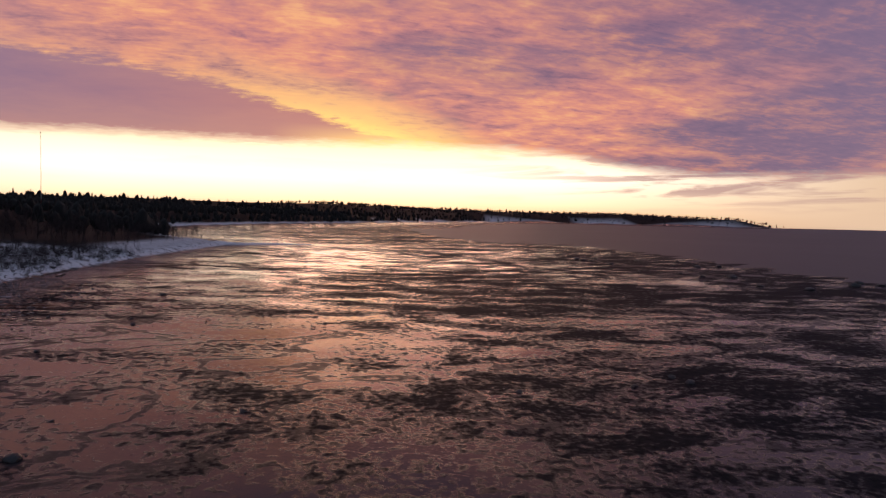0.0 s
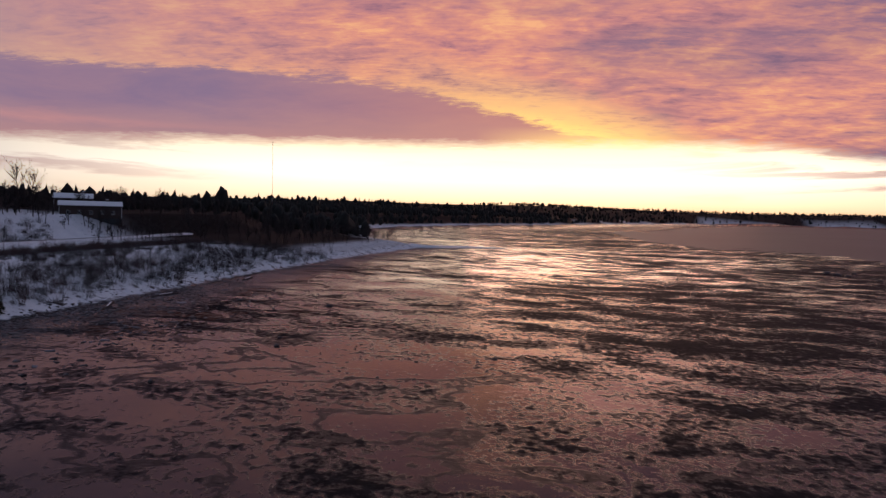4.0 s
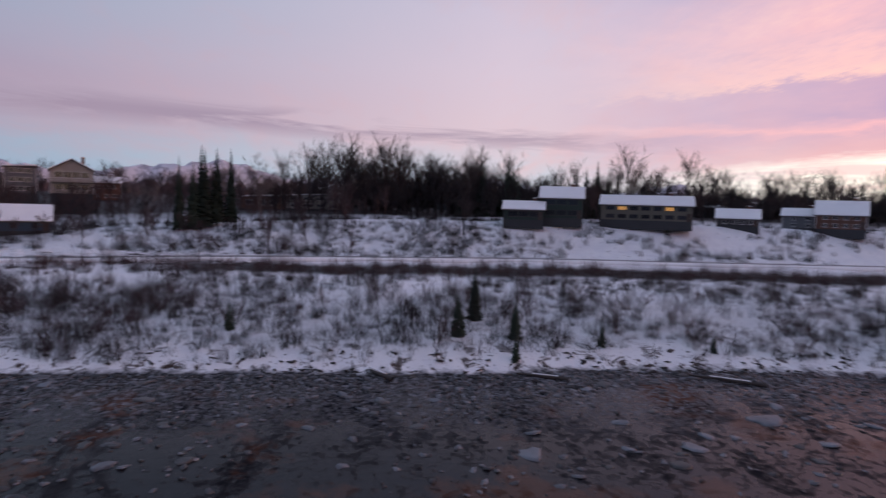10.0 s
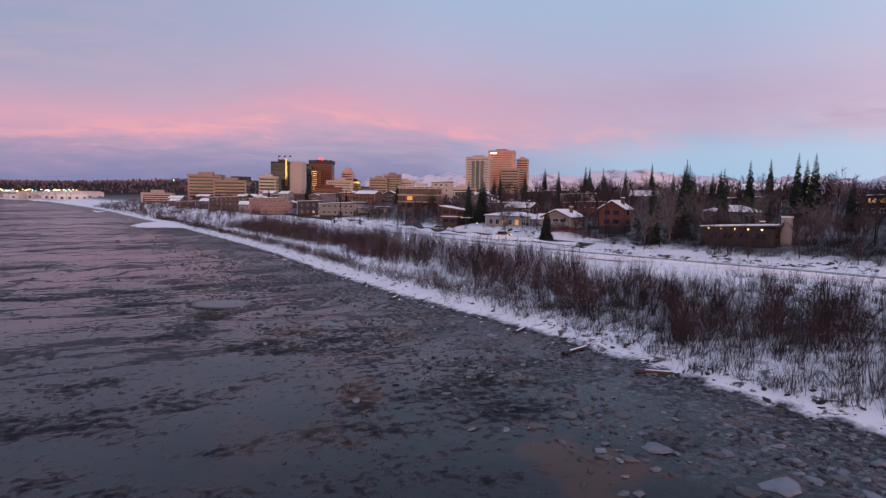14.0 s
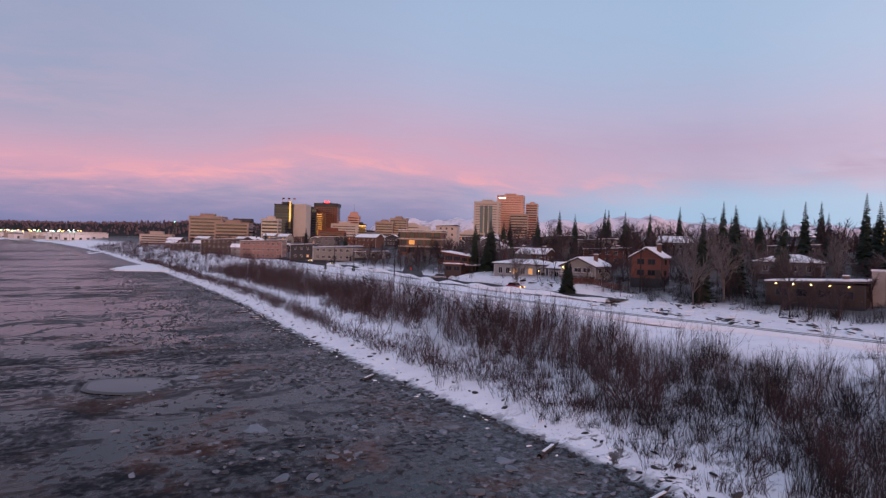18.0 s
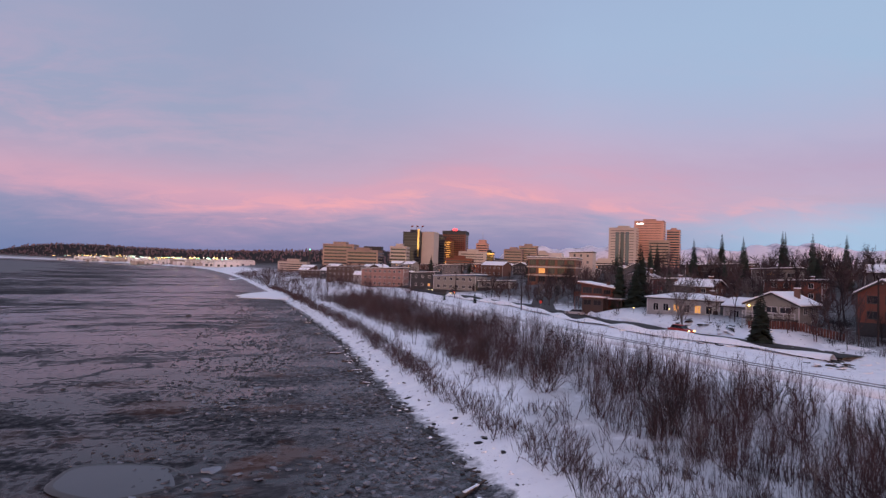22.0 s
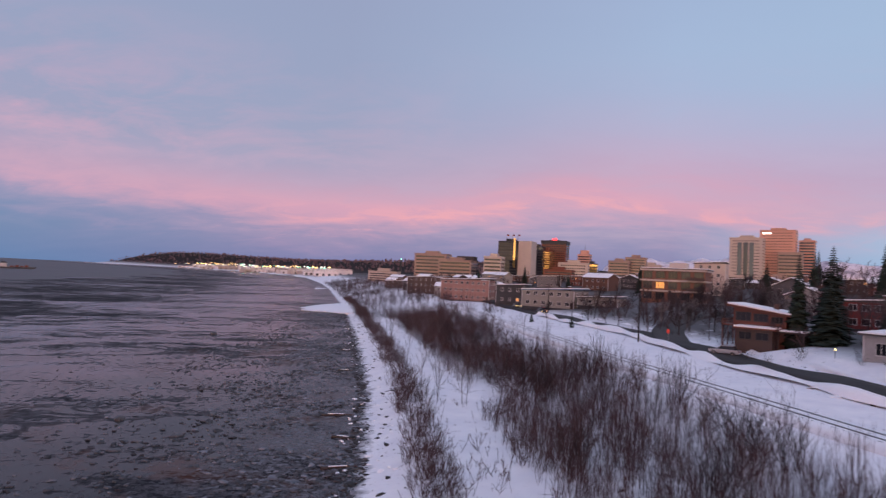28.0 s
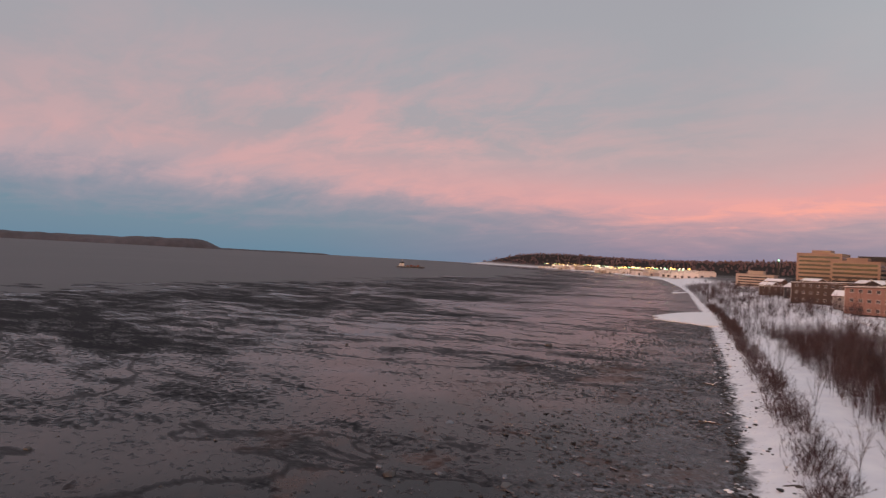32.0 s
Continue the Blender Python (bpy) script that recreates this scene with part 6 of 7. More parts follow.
for x, y in [(-4, 262), (-12, 330), (26, 180), (-25, 395), (52, 132), (36, 330), (60, -100), (62, -110)]:
    pole(x, y, 9.5)
sg = thing("stop_sign", spot(0.2, 258, -70), "red octagonal stop sign on a steel post", "sign")
part("post", tube(bmesh.new(), 0.04, 0.04, -0.3, 2.2, 6), STEEL, sg)
bm = tube(bmesh.new(), 0.45, 0.45, -0.02, 0.02, 8)
pl = part("plate", bm, WALLS["stop"], sg, "red reflecting plate")
pl.matrix_local = pose(0, -0.06, 2.5, 90, 0, 0)
for x, y in [(20, 208), (16, 214), (12, 222), (24, 201), (8, 230)]:
    fn = thing("garden_lamp", spot(x + 4.5, y - 1, 0), "lit garden lamp on a short post", "lamp", "garden lamps")
    part("post", tube(bmesh.new(), 0.04, 0.04, -0.2, 1.1, 6), STEEL, fn)
    part("globe", tube(bmesh.new(), 0.1, 0.08, 1.1, 1.3, 8), BULB, fn)
for k in range(5):
    ev = thing("eave_lamp", spot(40.5, 152.0, -62) @ pose(-5.5 + 2.6 * k, -4.25, 3.3), "bright yellow lamp under house eaves", "lamp", "eave lamps")
    part("bulb", tube(bmesh.new(), 0.16, 0.12, -0.12, 0.12, 8), BULB, ev)
pc = thing("porch_lamp", pose(25.0, 198.5, 8.3, 0, 0, -56) @ pose(-3.5, -4.75, 4.1), "bright yellow porch lamp on a pale house", "lamp")
part("bulb", tube(bmesh.new(), 0.18, 0.14, -0.14, 0.14, 8), BULB, pc)
fc = thing("fence", pose(0, 0, 0), "low reddish board fence along the street", "fence")
for k in range(34):
    f = k / 33
    x, y = 18.0 + 7.0 * f, 197.0 - 12.0 * f
    piece("board", box_mesh(("board", 1), -0.16, 0.16, -0.02, 0.02, -0.4, 1.25), WALLS["cedar"], fc, at=pose(x, y, top_of(x, y), 0, 0, -60))

# ---- ice, stones and driftwood on the mud ----
def island_surface(name, lo, hi, rough, grain=3.0):
    """Like surface(), with a shade of its own for each loose piece of one mesh."""
    m, gr = material(name)
    pos = gr.node("ShaderNodeNewGeometry")
    a = gr.noise(pos.outputs["Position"], grain, 6, 0.65)
    tone = gr.math("ADD", gr.math("MULTIPLY", a, 0.45), gr.math("MULTIPLY", pos.outputs["Random Per Island"], 0.55))
    nrm = gr.node("ShaderNodeBump", None, Strength=0.5, Distance=0.03, Height=a).outputs[0]
    finish(gr, gr.ramp(tone, [(0.2, lo), (0.58, tuple(p * 0.75 + q * 0.25 for p, q in zip(lo, hi))), (0.85, hi)]), rough, 0.0, nrm, spec=0.3)
    return m


RUBBLE = island_surface("ice_rubble_grey", (0.024, 0.022, 0.022), (0.27, 0.275, 0.30), 0.6)
SHORE_STONE = island_surface("shore_stones", (0.018, 0.016, 0.016), (0.10, 0.085, 0.075), 0.7)
ICE = surface("shore_ice", (0.14, 0.15, 0.17), 0.45, 2.5, 0.4, 0.4)
ICE_DIRTY = surface("shore_ice_dirty", (0.085, 0.082, 0.082), 0.55, 2.5, 0.45, 0.5)
STONE = surface("wet_stone", (0.05, 0.047, 0.045), 0.45, 4, 0.4, 0.5)
WOOD = surface("driftwood", (0.06, 0.049, 0.045), 0.8, 6, 0.4, 0.4)


def floe_mesh(seed, thick):
    r = random.Random(seed)
    n = r.randint(6, 9)
    ang = sorted(6.283 * (i + r.uniform(-0.3, 0.3)) / n for i in range(n))
    rad = [r.uniform(0.45, 1.2) for _ in range(n)]
    V = [(math.cos(a) * q * 1.05, math.sin(a) * q * 0.8, 0.0) for a, q in zip(ang, rad)]
    V += [(math.cos(a) * q, math.sin(a) * q * 0.75, thick * r.uniform(0.7, 1.1)) for a, q in zip(ang, rad)]
    V += [(math.cos(a) * q * 0.8, math.sin(a) * q * 0.6, thick * r.uniform(1.0, 1.4)) for a, q in zip(ang, rad)] + [(0, 0, thick * 1.25)]
    F = []
    for i in range(n):
        j = (i + 1) % n
        F += [(i, j, n + j), (i, n + j, n + i), (n + i, n + j, 2 * n + j), (n + i, 2 * n + j, 2 * n + i), (2 * n + i, 2 * n + j, 3 * n)]
    return np.array(V), np.array(F)


def stone_mesh(seed):
    r = random.Random(seed)
    bm = bmesh.new()
    bmesh.ops.create_icosphere(bm, subdivisions=2, radius=1.0)
    for v in bm.verts:
        v.co *= 1 + 0.28 * noise.noise(v.co * 1.3 + Vector((seed, 0, 0)))
        v.co.z *= 0.55
    me = bpy.data.meshes.new("stone")
    bm.to_mesh(me)
    bm.free()
    me.materials.append(STONE)
    return me


FLOES = [floe_mesh(i, 0.12) for i in range(6)]
floe_mats = [ICE, ICE_DIRTY, ICE_DIRTY]
def chip_mesh(seed):
    """A small broken plate: a slanted rim and a flat top."""
    r = random.Random(seed)
    n = r.randint(5, 6)
    rad = [r.uniform(0.4, 1.3) for _ in range(n)]
    V = [(math.cos(6.283 * i / n) * q * 1.1, math.sin(6.283 * i / n) * q * 0.8, 0.0) for i, q in enumerate(rad)]
    V += [(math.cos(6.283 * i / n) * q, math.sin(6.283 * i / n) * q * 0.7, 0.13 * r.uniform(0.6, 1.3)) for i, q in enumerate(rad)] + [(0, 0, 0.15)]
    F = []
    for i in range(n):
        j = (i + 1) % n
        F += [(i, j, n + j), (i, n + j, n + i), (n + i, n + j, 2 * n)]
    return np.array(V), np.array(F)


CHIPS = [chip_mesh(i) for i in range(7)]
FLOE_MESH = [raw_mesh("slab", *FLOES[i], floe_mats[i % 3]) for i in range(6)]
STONES = [stone_mesh(i) for i in range(4)]
rng = random.Random(21)


def floe(x, y, s, k=None):
    k = rng.randrange(6) if k is None else k
    ob = thing("ice_floe", pose(x, y, top_of(x, y) - 0.04, rng.uniform(-7, 7), rng.uniform(-7, 7), rng.uniform(0, 360)), "stranded slab of grey-white shore ice on mud", "ice floe", "stranded ice floes")
    ob.scale = (s, s, min(1.6, 0.6 + s * 0.5))
    piece("slab", FLOE_MESH[k], ICE, ob)


def stone(x, y, s):
    ob = thing("boulder", pose(x, y, top_of(x, y) + 0.1 * s, 0, 0, rng.uniform(0, 360)), "dark wet boulder half sunk in mud", "boulder", "boulders on the mudflat")
    ob.scale = (s, s * 0.8, s)
    piece("rock", STONES[rng.randrange(4)], STONE, ob)


for x, y, s in [(-35, 20.8, 1.0), (-29.7, 12.5, 1.5), (-36.1, 32.6, 1.1), (-46.1, 36.4, 0.9), (-36.1, 84.6, 1.1), (-33.2, 77.7, 1.3), (-50.2, 130.4, 1.2), (-77.3, 225.2, 0.6)]:
    floe(x, y, s, 0)
for x, y in scatter(rng, 200, -60, 330, -22, -1, lambda x, y, d: y < 125 or rng.random() < 0.35):
    floe(x, y, rng.uniform(0.25, 0.95))
for x, y, s in [(-125, 22.9, 0.8), (-104.8, 25.1, 0.5), (-78.9, 30.9, 0.5), (-56.2, -14.1, 0.5), (-124.3, 20.4, 0.6), (-118, 23.8, 0.5), (-65.8, 40.3, 0.8), (-57.8, -9.6, 0.6), (-53.5, -41, 0.8), (-53.5, 9.1, 0.5), (-44.9, -13.8, 0.5), (-71.9, 209, 0.7), (-97.6, 293, 1.2), (-76.7, 148.6, 0.9)]:
    stone(x, y, s * 0.8)
for x, y in scatter(rng, 70, -150, 330, -150, -25):
    stone(x, y, rng.uniform(0.12, 0.4))
for k in range(46):
    x, y = rng.uniform(-262, -205), rng.uniform(-190, 40)
    stone(x - 0.1 * y, y, rng.uniform(0.6, 1.8))


def flat_joined(name, shapes, places, lo, hi, mat, label, category):
    V, Fc, off = [], [], 0
    px = np.array(places)
    hz = height(px[:, 0], px[:, 1])
    for (x, y), z in zip(places, hz):
        v, f = shapes[rng.randrange(len(shapes))]
        a, s = rng.uniform(0, 6.283), rng.uniform(lo, hi) ** 1.5
        c, sn = math.cos(a) * s, math.sin(a) * s
        tx, ty = rng.uniform(-0.3, 0.3), rng.uniform(-0.3, 0.3)
        V.append(np.stack([v[:, 0] * c - v[:, 1] * sn + x, v[:, 0] * sn + v[:, 1] * c + y, v[:, 2] * (0.5 + s * 0.6) + v[:, 0] * tx * s + v[:, 1] * ty * s + z - 0.03], 1))
        Fc.append(f + off)
        off += len(v)
    return tagged(new(name, raw_mesh(name, np.concatenate(V), np.concatenate(Fc), mat)), label, category, kind="stuff")


flat_joined("ice_rubble", CHIPS, scatter(rng, 12000, -60, 380, -30, -0.2, lambda x, y, d: rng.random() < math.exp(d / (15.0 if y > 95 else 10.0)) * max(0.04, min(1.0, 0.5 + 1.1 * float(waves(x, y, 4.2, 1)) + 0.7 * float(waves(x, y, 1.7, 3)))) + 0.01), 0.14, 0.62, RUBBLE, "broken grey ice plates and rubble stranded along the shore", "ice rubble")
flat_joined("ice_rubble", FLOES, scatter(rng, 130, 20, 380, -20, -0.2, lambda x, y, d: waves(x, y, 4.0, 3) > 0.1), 0.3, 0.85, ICE, "pale broken ice plates along the shore", "ice rubble")
flat_joined("mud_clods", CHIPS, scatter(rng, 1600, -120, 330, -140, -12), 0.1, 0.42, STONE, "small dark clods and stones scattered on mud", "clods")


def log(x, y, ln, turn, r0=0.22):
    ob = thing("driftwood_log", pose(x, y, top_of(x, y) + r0 * 0.6, 0, 0, turn), "grey driftwood log with snow, stranded at the shore", "log", "driftwood")
    q = np.random.default_rng(int(abs(x * 7 + y)))
    pts = [np.array((-ln / 2, 0, 0))]
    for k in range(5):
        pts.append(pts[-1] + (ln / 5, q.normal(0, 0.06) * ln / 5, q.normal(0, 0.03) * ln / 5))
    v, f = limbs(pts[:-1], pts[1:], [r0 * (1 - 0.12 * k) for k in range(5)], [r0 * (1 - 0.12 * (k + 1)) for k in range(5)], 7)
    piece("trunk", raw_mesh("trunk", v, f, WOOD), WOOD, ob)
    part("snow_cover", box(bmesh.new(), -ln * 0.3, ln * 0.2, -r0 * 0.5, r0 * 0.5, r0 * 0.75, r0 * 1.05), SNOW, ob)


for x, y, ln, tr in [(-45.5, 196, 5.0, 20), (-47.0, 205, 4.0, -8), (-49.5, 214, 6.0, 12), (-44.0, 186, 3.5, -15), (-26.5, 108, 6.5, 25), (-24, 98, 5.0, -30), (-28.5, 118, 4.0, 40), (-17.5, 44, 6.0, 35), (-18.5, 28, 5.0, 70), (-19, 10, 7.0, 60), (-21.5, -26, 9.0, 120), (-22, -40, 6.0, 75), (-23, -70, 6.0, 95), (-55, 245, 4.0, 10), (-60, 270, 4.0, -20), (-36.5, 146, 4.0, 50)]:
    log(x - 0.5, y, ln * (0.6 if y > 180 else 1.0), tr, 0.15 if y > 180 else 0.22)

flat_joined("shore_debris", CHIPS, scatter(rng, 3600, -90, 400, -1.3, 3.5, lambda x, y, d: rng.random() < ((0.8 if d < 0.4 else 0.12) if y < 120 else (1.0 if d < 0.5 else 0.05))), 0.2, 0.6, SHORE_STONE, "dark stones and clods along the snow edge", "stones")
flat_joined("snow_clumps", FLOES, scatter(rng, 300, 110, 330, -2.2, 3.0), 0.12, 0.5, SNOW, "broken clumps of snow along the shore edge", "snow")

flat_joined("bank_clods", CHIPS, scatter(rng, 420, 60, 215, 49, 63, lambda x, y, d: waves(x, y, 3.0, 1) > 0.0), 0.35, 0.9, SHORE_STONE, "dark earth clods showing along the snowy cutting", "clods")
flat_joined("snow_clumps", FLOES, scatter(rng, 420, 60, 215, 48, 64), 0.4, 1.1, SNOW, "heaped snow clumps beside the railway", "snow")
# a round frozen pool on the mud
bm = bmesh.new()
rim = []
for k in range(40):
    a = 6.2832 * k / 40
    q = 1 + 0.05 * math.sin(3 * a) + 0.04 * math.sin(5 * a + 1)
    rim.append((4.6 * q * math.cos(a), 3.4 * q * math.sin(a)))
inner = [bm.verts.new((x, y, 0.02)) for x, y in rim]
bm.faces.new(inner)
POOL = surface("pool_ice", (0.05, 0.054, 0.062), 0.3, 0.8, 0.15, 0.05)
pool = part("frozen_pool", bm, POOL)
pool.matrix_world = pose(-62.7, 150.8, top_of(-62.7, 150.8) + 0.10, 0, 0, -15)
tagged(pool, "smooth round frozen pool on the mudflat", "pool")
bm = bmesh.new()
lo = [bm.verts.new((x * 1.12, y * 1.16, -0.12)) for x, y in rim]
md = [bm.verts.new((x * 1.06, y * 1.07, 0.07)) for x, y in rim]
hi = [bm.verts.new((x * 0.985, y * 0.98, 0.0)) for x, y in rim]
for k in range(40):
    j = (k + 1) % 40
    bm.faces.new((lo[k], lo[j], md[j], md[k]))
    bm.faces.new((md[k], md[j], hi[j], hi[k]))
part("rim", bm, STONE, pool, "dark raised mud rim", True)
# slender saplings standing out of the brush
rng = random.Random(77)
SAPLINGS = [raw_mesh("crown", *tree_shape(300 + i, 6.0, 0.045, (9, 6, 0), 0.35, 1, 0.014, 0.75), BARK_BIRCH) for i in range(3)]
for x, y in scatter(rng, 46, 95, 320, 5, 33):
    sp_ = thing("sapling", pose(x, y, top_of(x, y), 0, 0, rng.uniform(0, 360)), "slender pale leafless sapling in snow", "tree", "saplings")
    k = rng.uniform(0.7, 1.15)
    sp_.scale = (k, k, k)
    piece("crown", SAPLINGS[rng.randrange(3)], BARK_BIRCH, sp_)


# ---- far things: mountains, port, ship, radio mast ----
def mountain_material():
    m, gr = material("snow_mountain")
    pos = gr.node("ShaderNodeTexCoord").outputs["Object"]
    a = gr.noise(pos, 0.012, 8, 0.65)
    finish(gr, gr.ramp(a, [(0.34, (0.22, 0.21, 0.27)), (0.50, (0.74, 0.70, 0.76))]), 0.8, 0.0, gr.node("ShaderNodeBump", None, Strength=0.8, Distance=20.0, Height=a).outputs[0])
    return m


MOUNTAIN = mountain_material()


def ridge(name, a, b, peak, depth, seed, mat, label, rough=0.5, floor=-5.0):
    """A range of hills as a relief sheet from plan point a to plan point b."""
    a, b = np.array(a, float), np.array(b, float)
    n, c = 150, 14
    along = np.linspace(0, 1, n)
    across = np.linspace(0, 1, c)
    t = (b - a) / np.linalg.norm(b - a)
    nrm = np.array((t[1], -t[0]))
    prof = np.zeros(n)
    for k in range(7):
        prof += (0.62 ** k) * (0.5 + 0.5 * np.sin(along * (3.1 + 0.7 * (seed % 3)) * 1.9 ** k * 2 + seed * 1.7 + k * 1.3))
    prof = (1 - rough) + rough * (prof / prof.max())
    prof *= smooth(along, 0, 0.06) * (1 - smooth(along, 0.94, 1.0))
    V = np.zeros((n, c, 3))
    for j, u in enumerate(across):
        up_j = np.sin(u * np.pi) ** 0.8
        jig = 0.035 * np.sin(along * 61 + 9 * u + seed) + 0.03 * np.sin(along * 133 - 17 * u)
        p = a[None] + along[:, None] * (b - a)[None] + nrm[None] * (depth * (u + 0.05 * np.sin(along * 40 + u * 5)))[:, None]
        V[:, j, :2] = p
        V[:, j, 2] = floor + peak * prof * up_j * (1 + jig * (0.3 < u < 0.95))
    i = (np.arange(n - 1)[:, None] * c + np.arange(c - 1)[None]).ravel()
    ob = new(name, raw_mesh(name, V.reshape(-1, 3), np.stack([i, i + 1, i + c + 1, i + c], 1), mat))
    ob.data.polygons.foreach_set("use_smooth", np.ones(len(ob.data.polygons), bool))
    return tagged(ob, label, "mountains", kind="structure")


ridge("backdrop", (900, 4500), (3650, 2700), 235, 500, 3, MOUNTAIN, "distant snowy mountain range glowing pink at dusk", 0.5)
ridge("backdrop", (3300, 3100), (4500, 300), 285, 400, 5, MOUNTAIN, "distant snowy mountain range glowing pink at dusk", 0.6)
ridge("backdrop", (4300, 600), (3900, -1900), 210, 400, 7, MOUNTAIN, "low distant snowy hills", 0.5)
FAR_SHORE = surface("far_shore_bluff", (0.075, 0.07, 0.08), 0.9, 0.02, 0.6, 0.2, random_by=False)
ridge("backdrop", (-4650, 250), (-3700, 2750), 62, 200, 4, FAR_SHORE, "low wooded headland across the water", 0.35, WATER_Z - 3)
ridge("backdrop", (-3900, 2600), (-3300, 3400), 14, 120, 6, FAR_SHORE, "low wooded headland across the water", 0.35, WATER_Z - 3)

mast = thing("radio_mast", pose(184, -538, top_of(184, -538)), "tall thin red and white lattice radio mast with stays", "mast")
for k in range(14):
    z0 = k * 5.2
    bm = bmesh.new()
    for i in range(3):
        tube(bm, 0.06, 0.06, z0, z0 + 5.2, 4, 0.32 * math.cos(2.094 * i), 0.32 * math.sin(2.094 * i))
    for z in (z0 + 0.1, z0 + 2.7):
        box(bm, -0.32, 0.32, -0.03, 0.03, z, z + 0.08)
        box(bm, -0.03, 0.03, -0.32, 0.32, z, z + 0.08)
    part("mast_section", bm, WALLS["red"] if k % 2 else TRIM, mast)

ship = thing("ship", pose(-705, 1020, WATER_Z - 1.4, 0, 0, 38), "dark supply ship with a low deckhouse on grey water", "ship")
bm = prism(bmesh.new(), [(-24, 0), (20, 0), (26, 4.2), (-25, 3.6)], -5, 5)
part("hull", bm, PAINT_DARK, ship)
part("deckhouse", box(bmesh.new(), -20, -11, -4, 4, 3.6, 9), TRIM, ship)
part("bridge", box(bmesh.new(), -18, -12, -3.4, 3.4, 9, 11.4), PANE, ship)
part("mast", tube(bmesh.new(), 0.3, 0.15, 11.4, 17, 6, -15), STEEL, ship)
for k in range(4):
    part("cargo", box(bmesh.new(), -7 + 6 * k, -2.5 + 6 * k, -3.5, 3.5, 3.6, 5.5 + (k % 2)), WALLS["rust"], ship)

PORT_WHITE = surface("painted_steel_white", (0.72, 0.68, 0.66), 0.6, 0.3, 0.12)
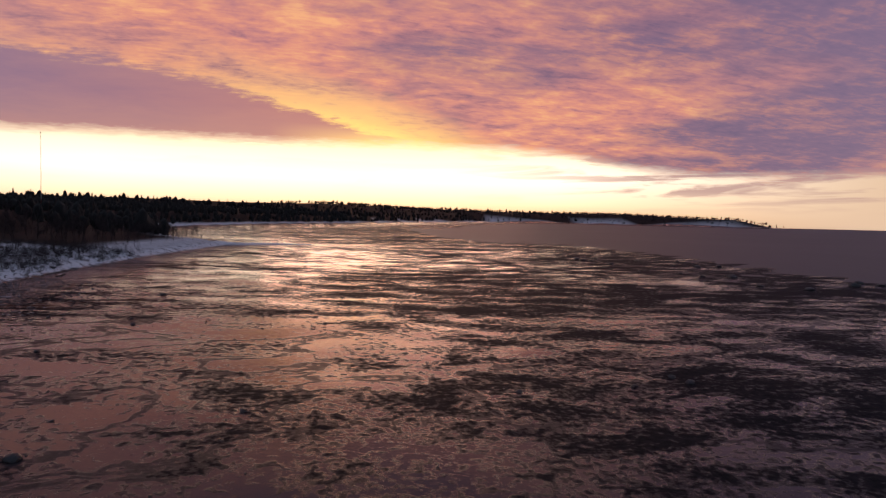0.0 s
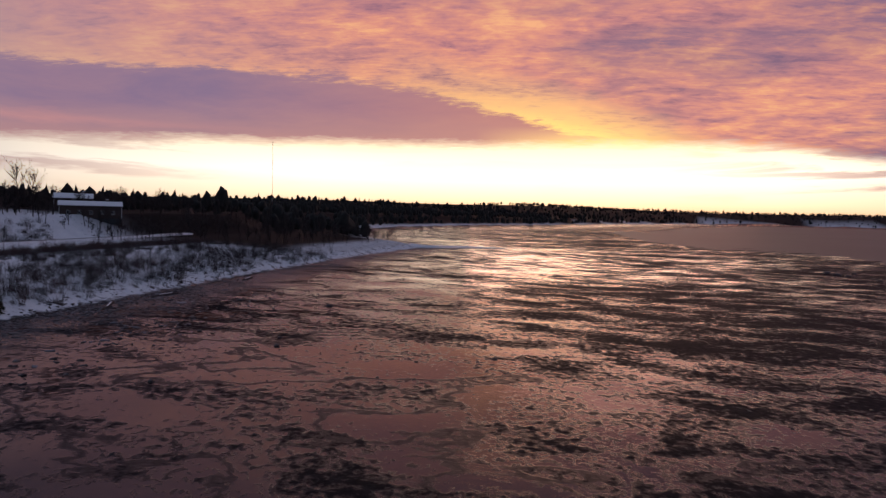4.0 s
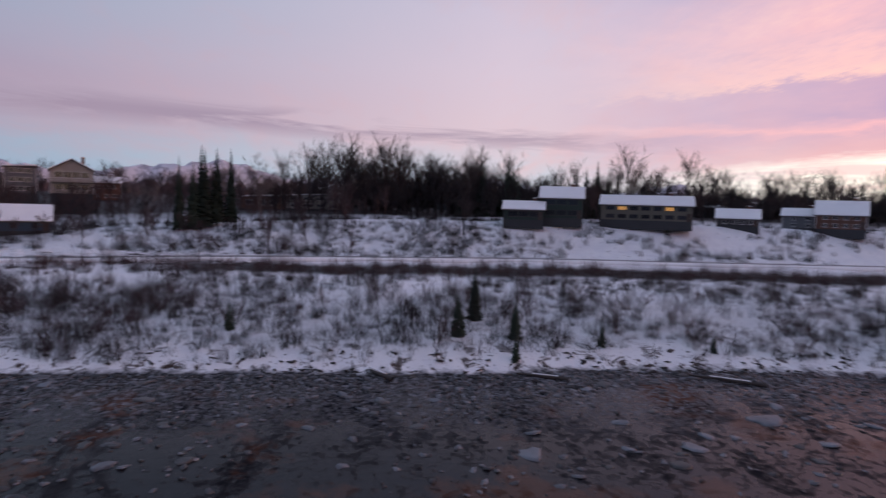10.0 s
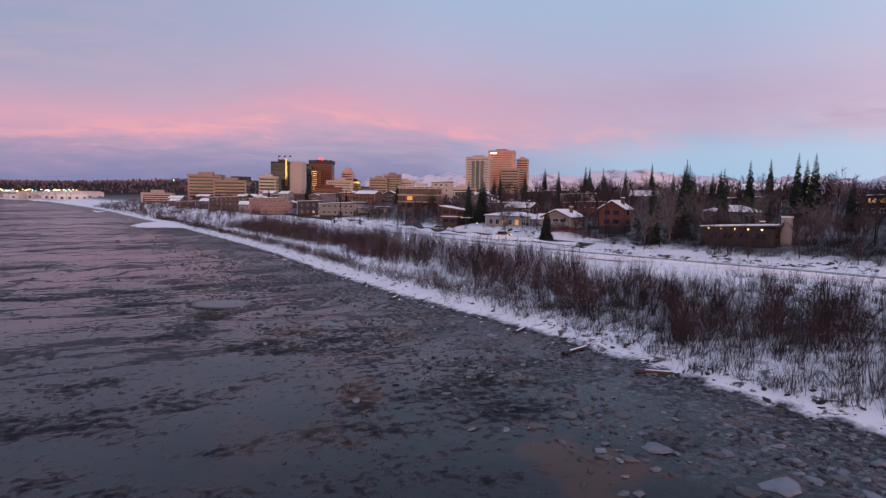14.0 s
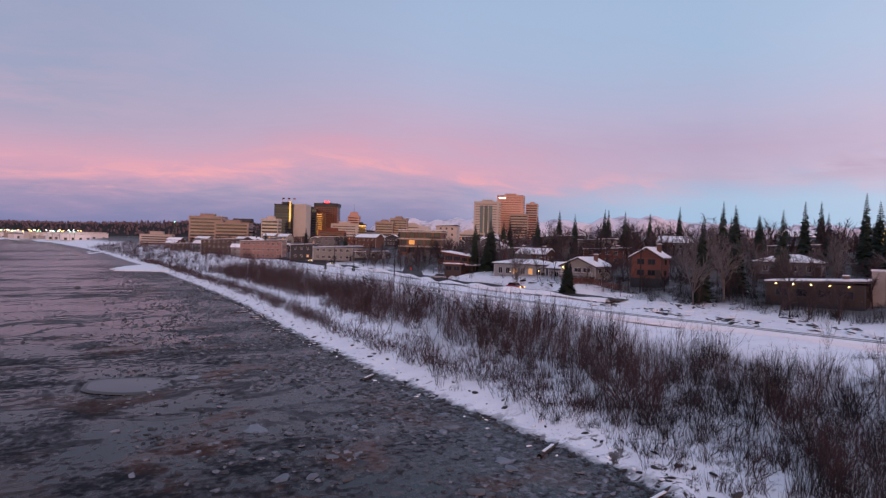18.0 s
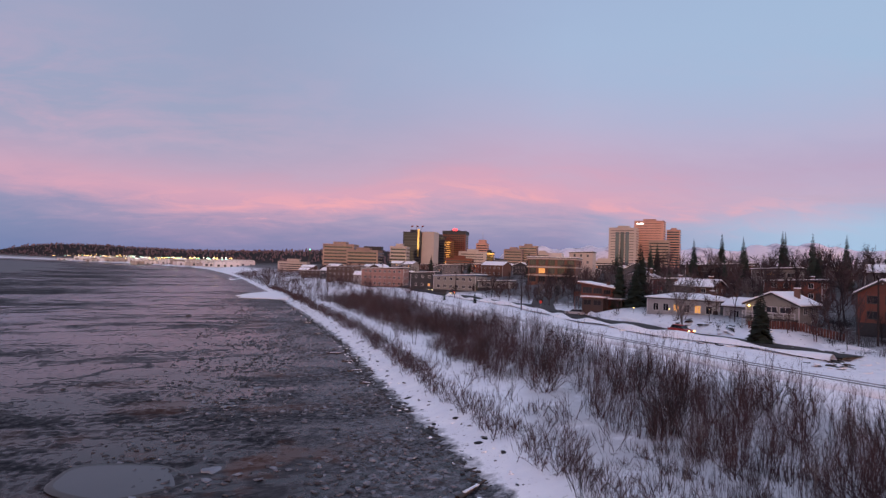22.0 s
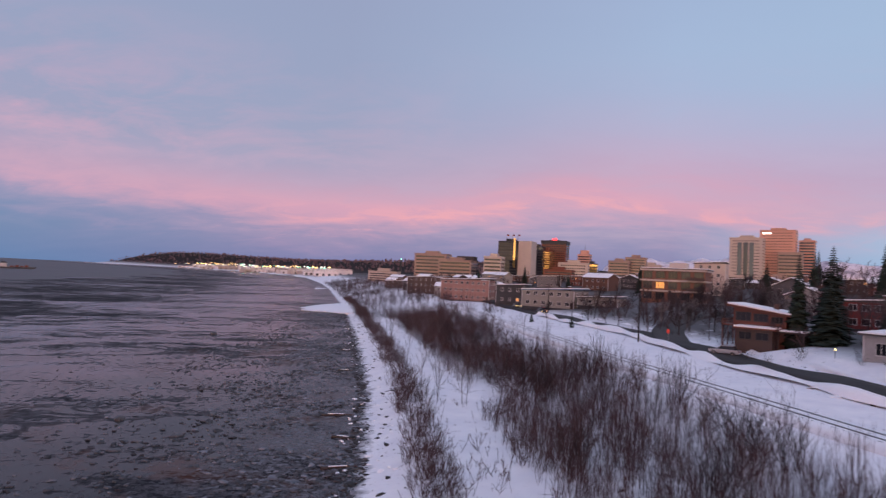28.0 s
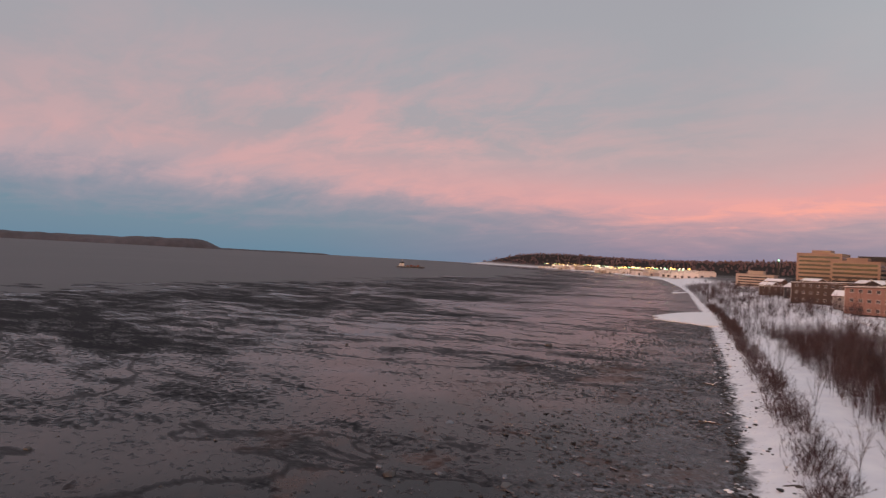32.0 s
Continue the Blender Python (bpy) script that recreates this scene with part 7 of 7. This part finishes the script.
# the port: sheds, tanks, cranes and lamps along the far shore
rng = random.Random(31)
for k in range(64):
    f = 0.78 * k / 63
    px = float(np.interp(f, [0, 0.35, 0.7, 1], [-1250, -820, -480, -235]))
    py = float(np.interp(f, [0, 0.35, 0.7, 1], [2650, 2150, 1560, 1000]))
    x, y = px + 45 + rng.uniform(0, 70), py + rng.uniform(-40, 40)
    base = max(top_of(x, y), 1.5)
    kind = rng.random()
    if kind < 0.72:
        w, d, h = rng.uniform(28, 75), rng.uniform(18, 30), rng.uniform(7, 14)
        ob = thing("warehouse", pose(x, y, base - 1, 0, 0, rng.uniform(15, 50)), "pale metal port warehouse with snowy roof", "warehouse", "port warehouses")
        part("wall", box(bmesh.new(), -w / 2, w / 2, -d / 2, d / 2, 0, h), rng.choice([PORT_WHITE, PORT_WHITE, WALLS["concrete"], WALLS["beige"]]), ob)
        roof_flat(ob, w, d, h, 0.4)
        for q in range(4):
            part("loading_door", box(bmesh.new(), -w * 0.4 + w * 0.25 * q, -w * 0.4 + w * 0.25 * q + 4.5, -d / 2 - 0.2, -d / 2 + 0.1, 1, 5.5), TRIM_DARK, ob)
    elif kind < 0.9:
        ob = thing("storage_tank", pose(x, y, base - 1), "white cylindrical storage tank with snowy top", "tank", "port tanks")
        r0, h = rng.uniform(9, 17), rng.uniform(9, 14)
        part("shell", tube(bmesh.new(), r0, r0, 0, h, 24), PORT_WHITE, ob)
        part("roof", tube(bmesh.new(), r0, 1.0, h, h + 2, 24), SNOW, ob)
    else:
        ob = thing("port_crane", pose(x, y, base - 1, 0, 0, rng.uniform(0, 90)), "steel port crane with a long jib", "crane", "port cranes")
        ob.scale = (0.55, 0.55, 0.55)
        for sx in (-4, 4):
            for sy in (-4, 4):
                part("leg", box(bmesh.new(), sx - 0.6, sx + 0.6, sy - 0.6, sy + 0.6, 0, 18), STEEL, ob)
        part("portal", box(bmesh.new(), -5, 5, -5, 5, 18, 20), STEEL, ob)
        part("cab", box(bmesh.new(), -3, 3, -3, 3, 20, 24), WALLS["blue"], ob)
        part("jib", prism(bmesh.new(), [(-3, 23), (3, 23), (28, 37), (27, 38)], -0.6, 0.6), STEEL, ob)
    for _ in range(2):
        lp = thing("floodlight", pose(x + rng.uniform(-45, 10), y + rng.uniform(-50, 0), base), "tall lit floodlight mast in the port", "lamp", "port floodlights")
        part("pole", tube(bmesh.new(), 0.4, 0.25, -1, 15, 6), STEEL, lp)
        part("lamp_head", tube(bmesh.new(), 1.2, 1.0, 15, 16.4, 8), rng.choice([BULB, BULB_WHITE, BULB, BULB, BULB_GREEN]), lp)
bc = thing("beacon_tower", pose(-118, 880, top_of(-118, 880)), "slim tower with a green lit top", "tower")
part("shaft", box(bmesh.new(), -0.8, 0.8, -0.8, 0.8, -2, 24), WALLS["charcoal"], bc)
part("beacon", box(bmesh.new(), -0.5, 0.5, -0.5, 0.5, 24, 25.5), BULB_GREEN, bc)

# snow-covered ice shelf and spit at the edge of the mud
for pts, lab in (([(-78, 372), (-104, 392), (-108, 420), (-102, 448), (-92, 440), (-88, 415), (-76, 395)], "flat snow-covered ice shelf by the shore"), ([(-152, 660), (-166, 668), (-178, 700), (-180, 730), (-170, 728), (-160, 690)], "flat snow-covered ice shelf by the shore"), ([(-30, -215), (-52, -232), (-72, -262), (-60, -266), (-30, -245)], "snowy spit reaching over the mud")):
    bm = bmesh.new()
    q = np.array(pts, float)
    dense = []
    for k in range(len(q)):
        for f in (0, 0.25, 0.5, 0.75):
            c = q[k] * (1 - f) + q[(k + 1) % len(q)] * f
            dense.append(c + rng.uniform(-1.6, 1.6))
    lo = [bm.verts.new((x, y, top_of(x, y) - 0.3)) for x, y in dense]
    hi = [bm.verts.new((x, y, top_of(x, y) + 0.25)) for x, y in dense]
    f = bm.faces.new(hi)
    for k in range(len(lo)):
        j = (k + 1) % len(lo)
        bm.faces.new((lo[k], lo[j], hi[j], hi[k]))
    bmesh.ops.recalc_face_normals(bm, faces=bm.faces)
    tagged(part("ice_shelf", bm, SNOW), lab, "ice shelf", "ice shelves")
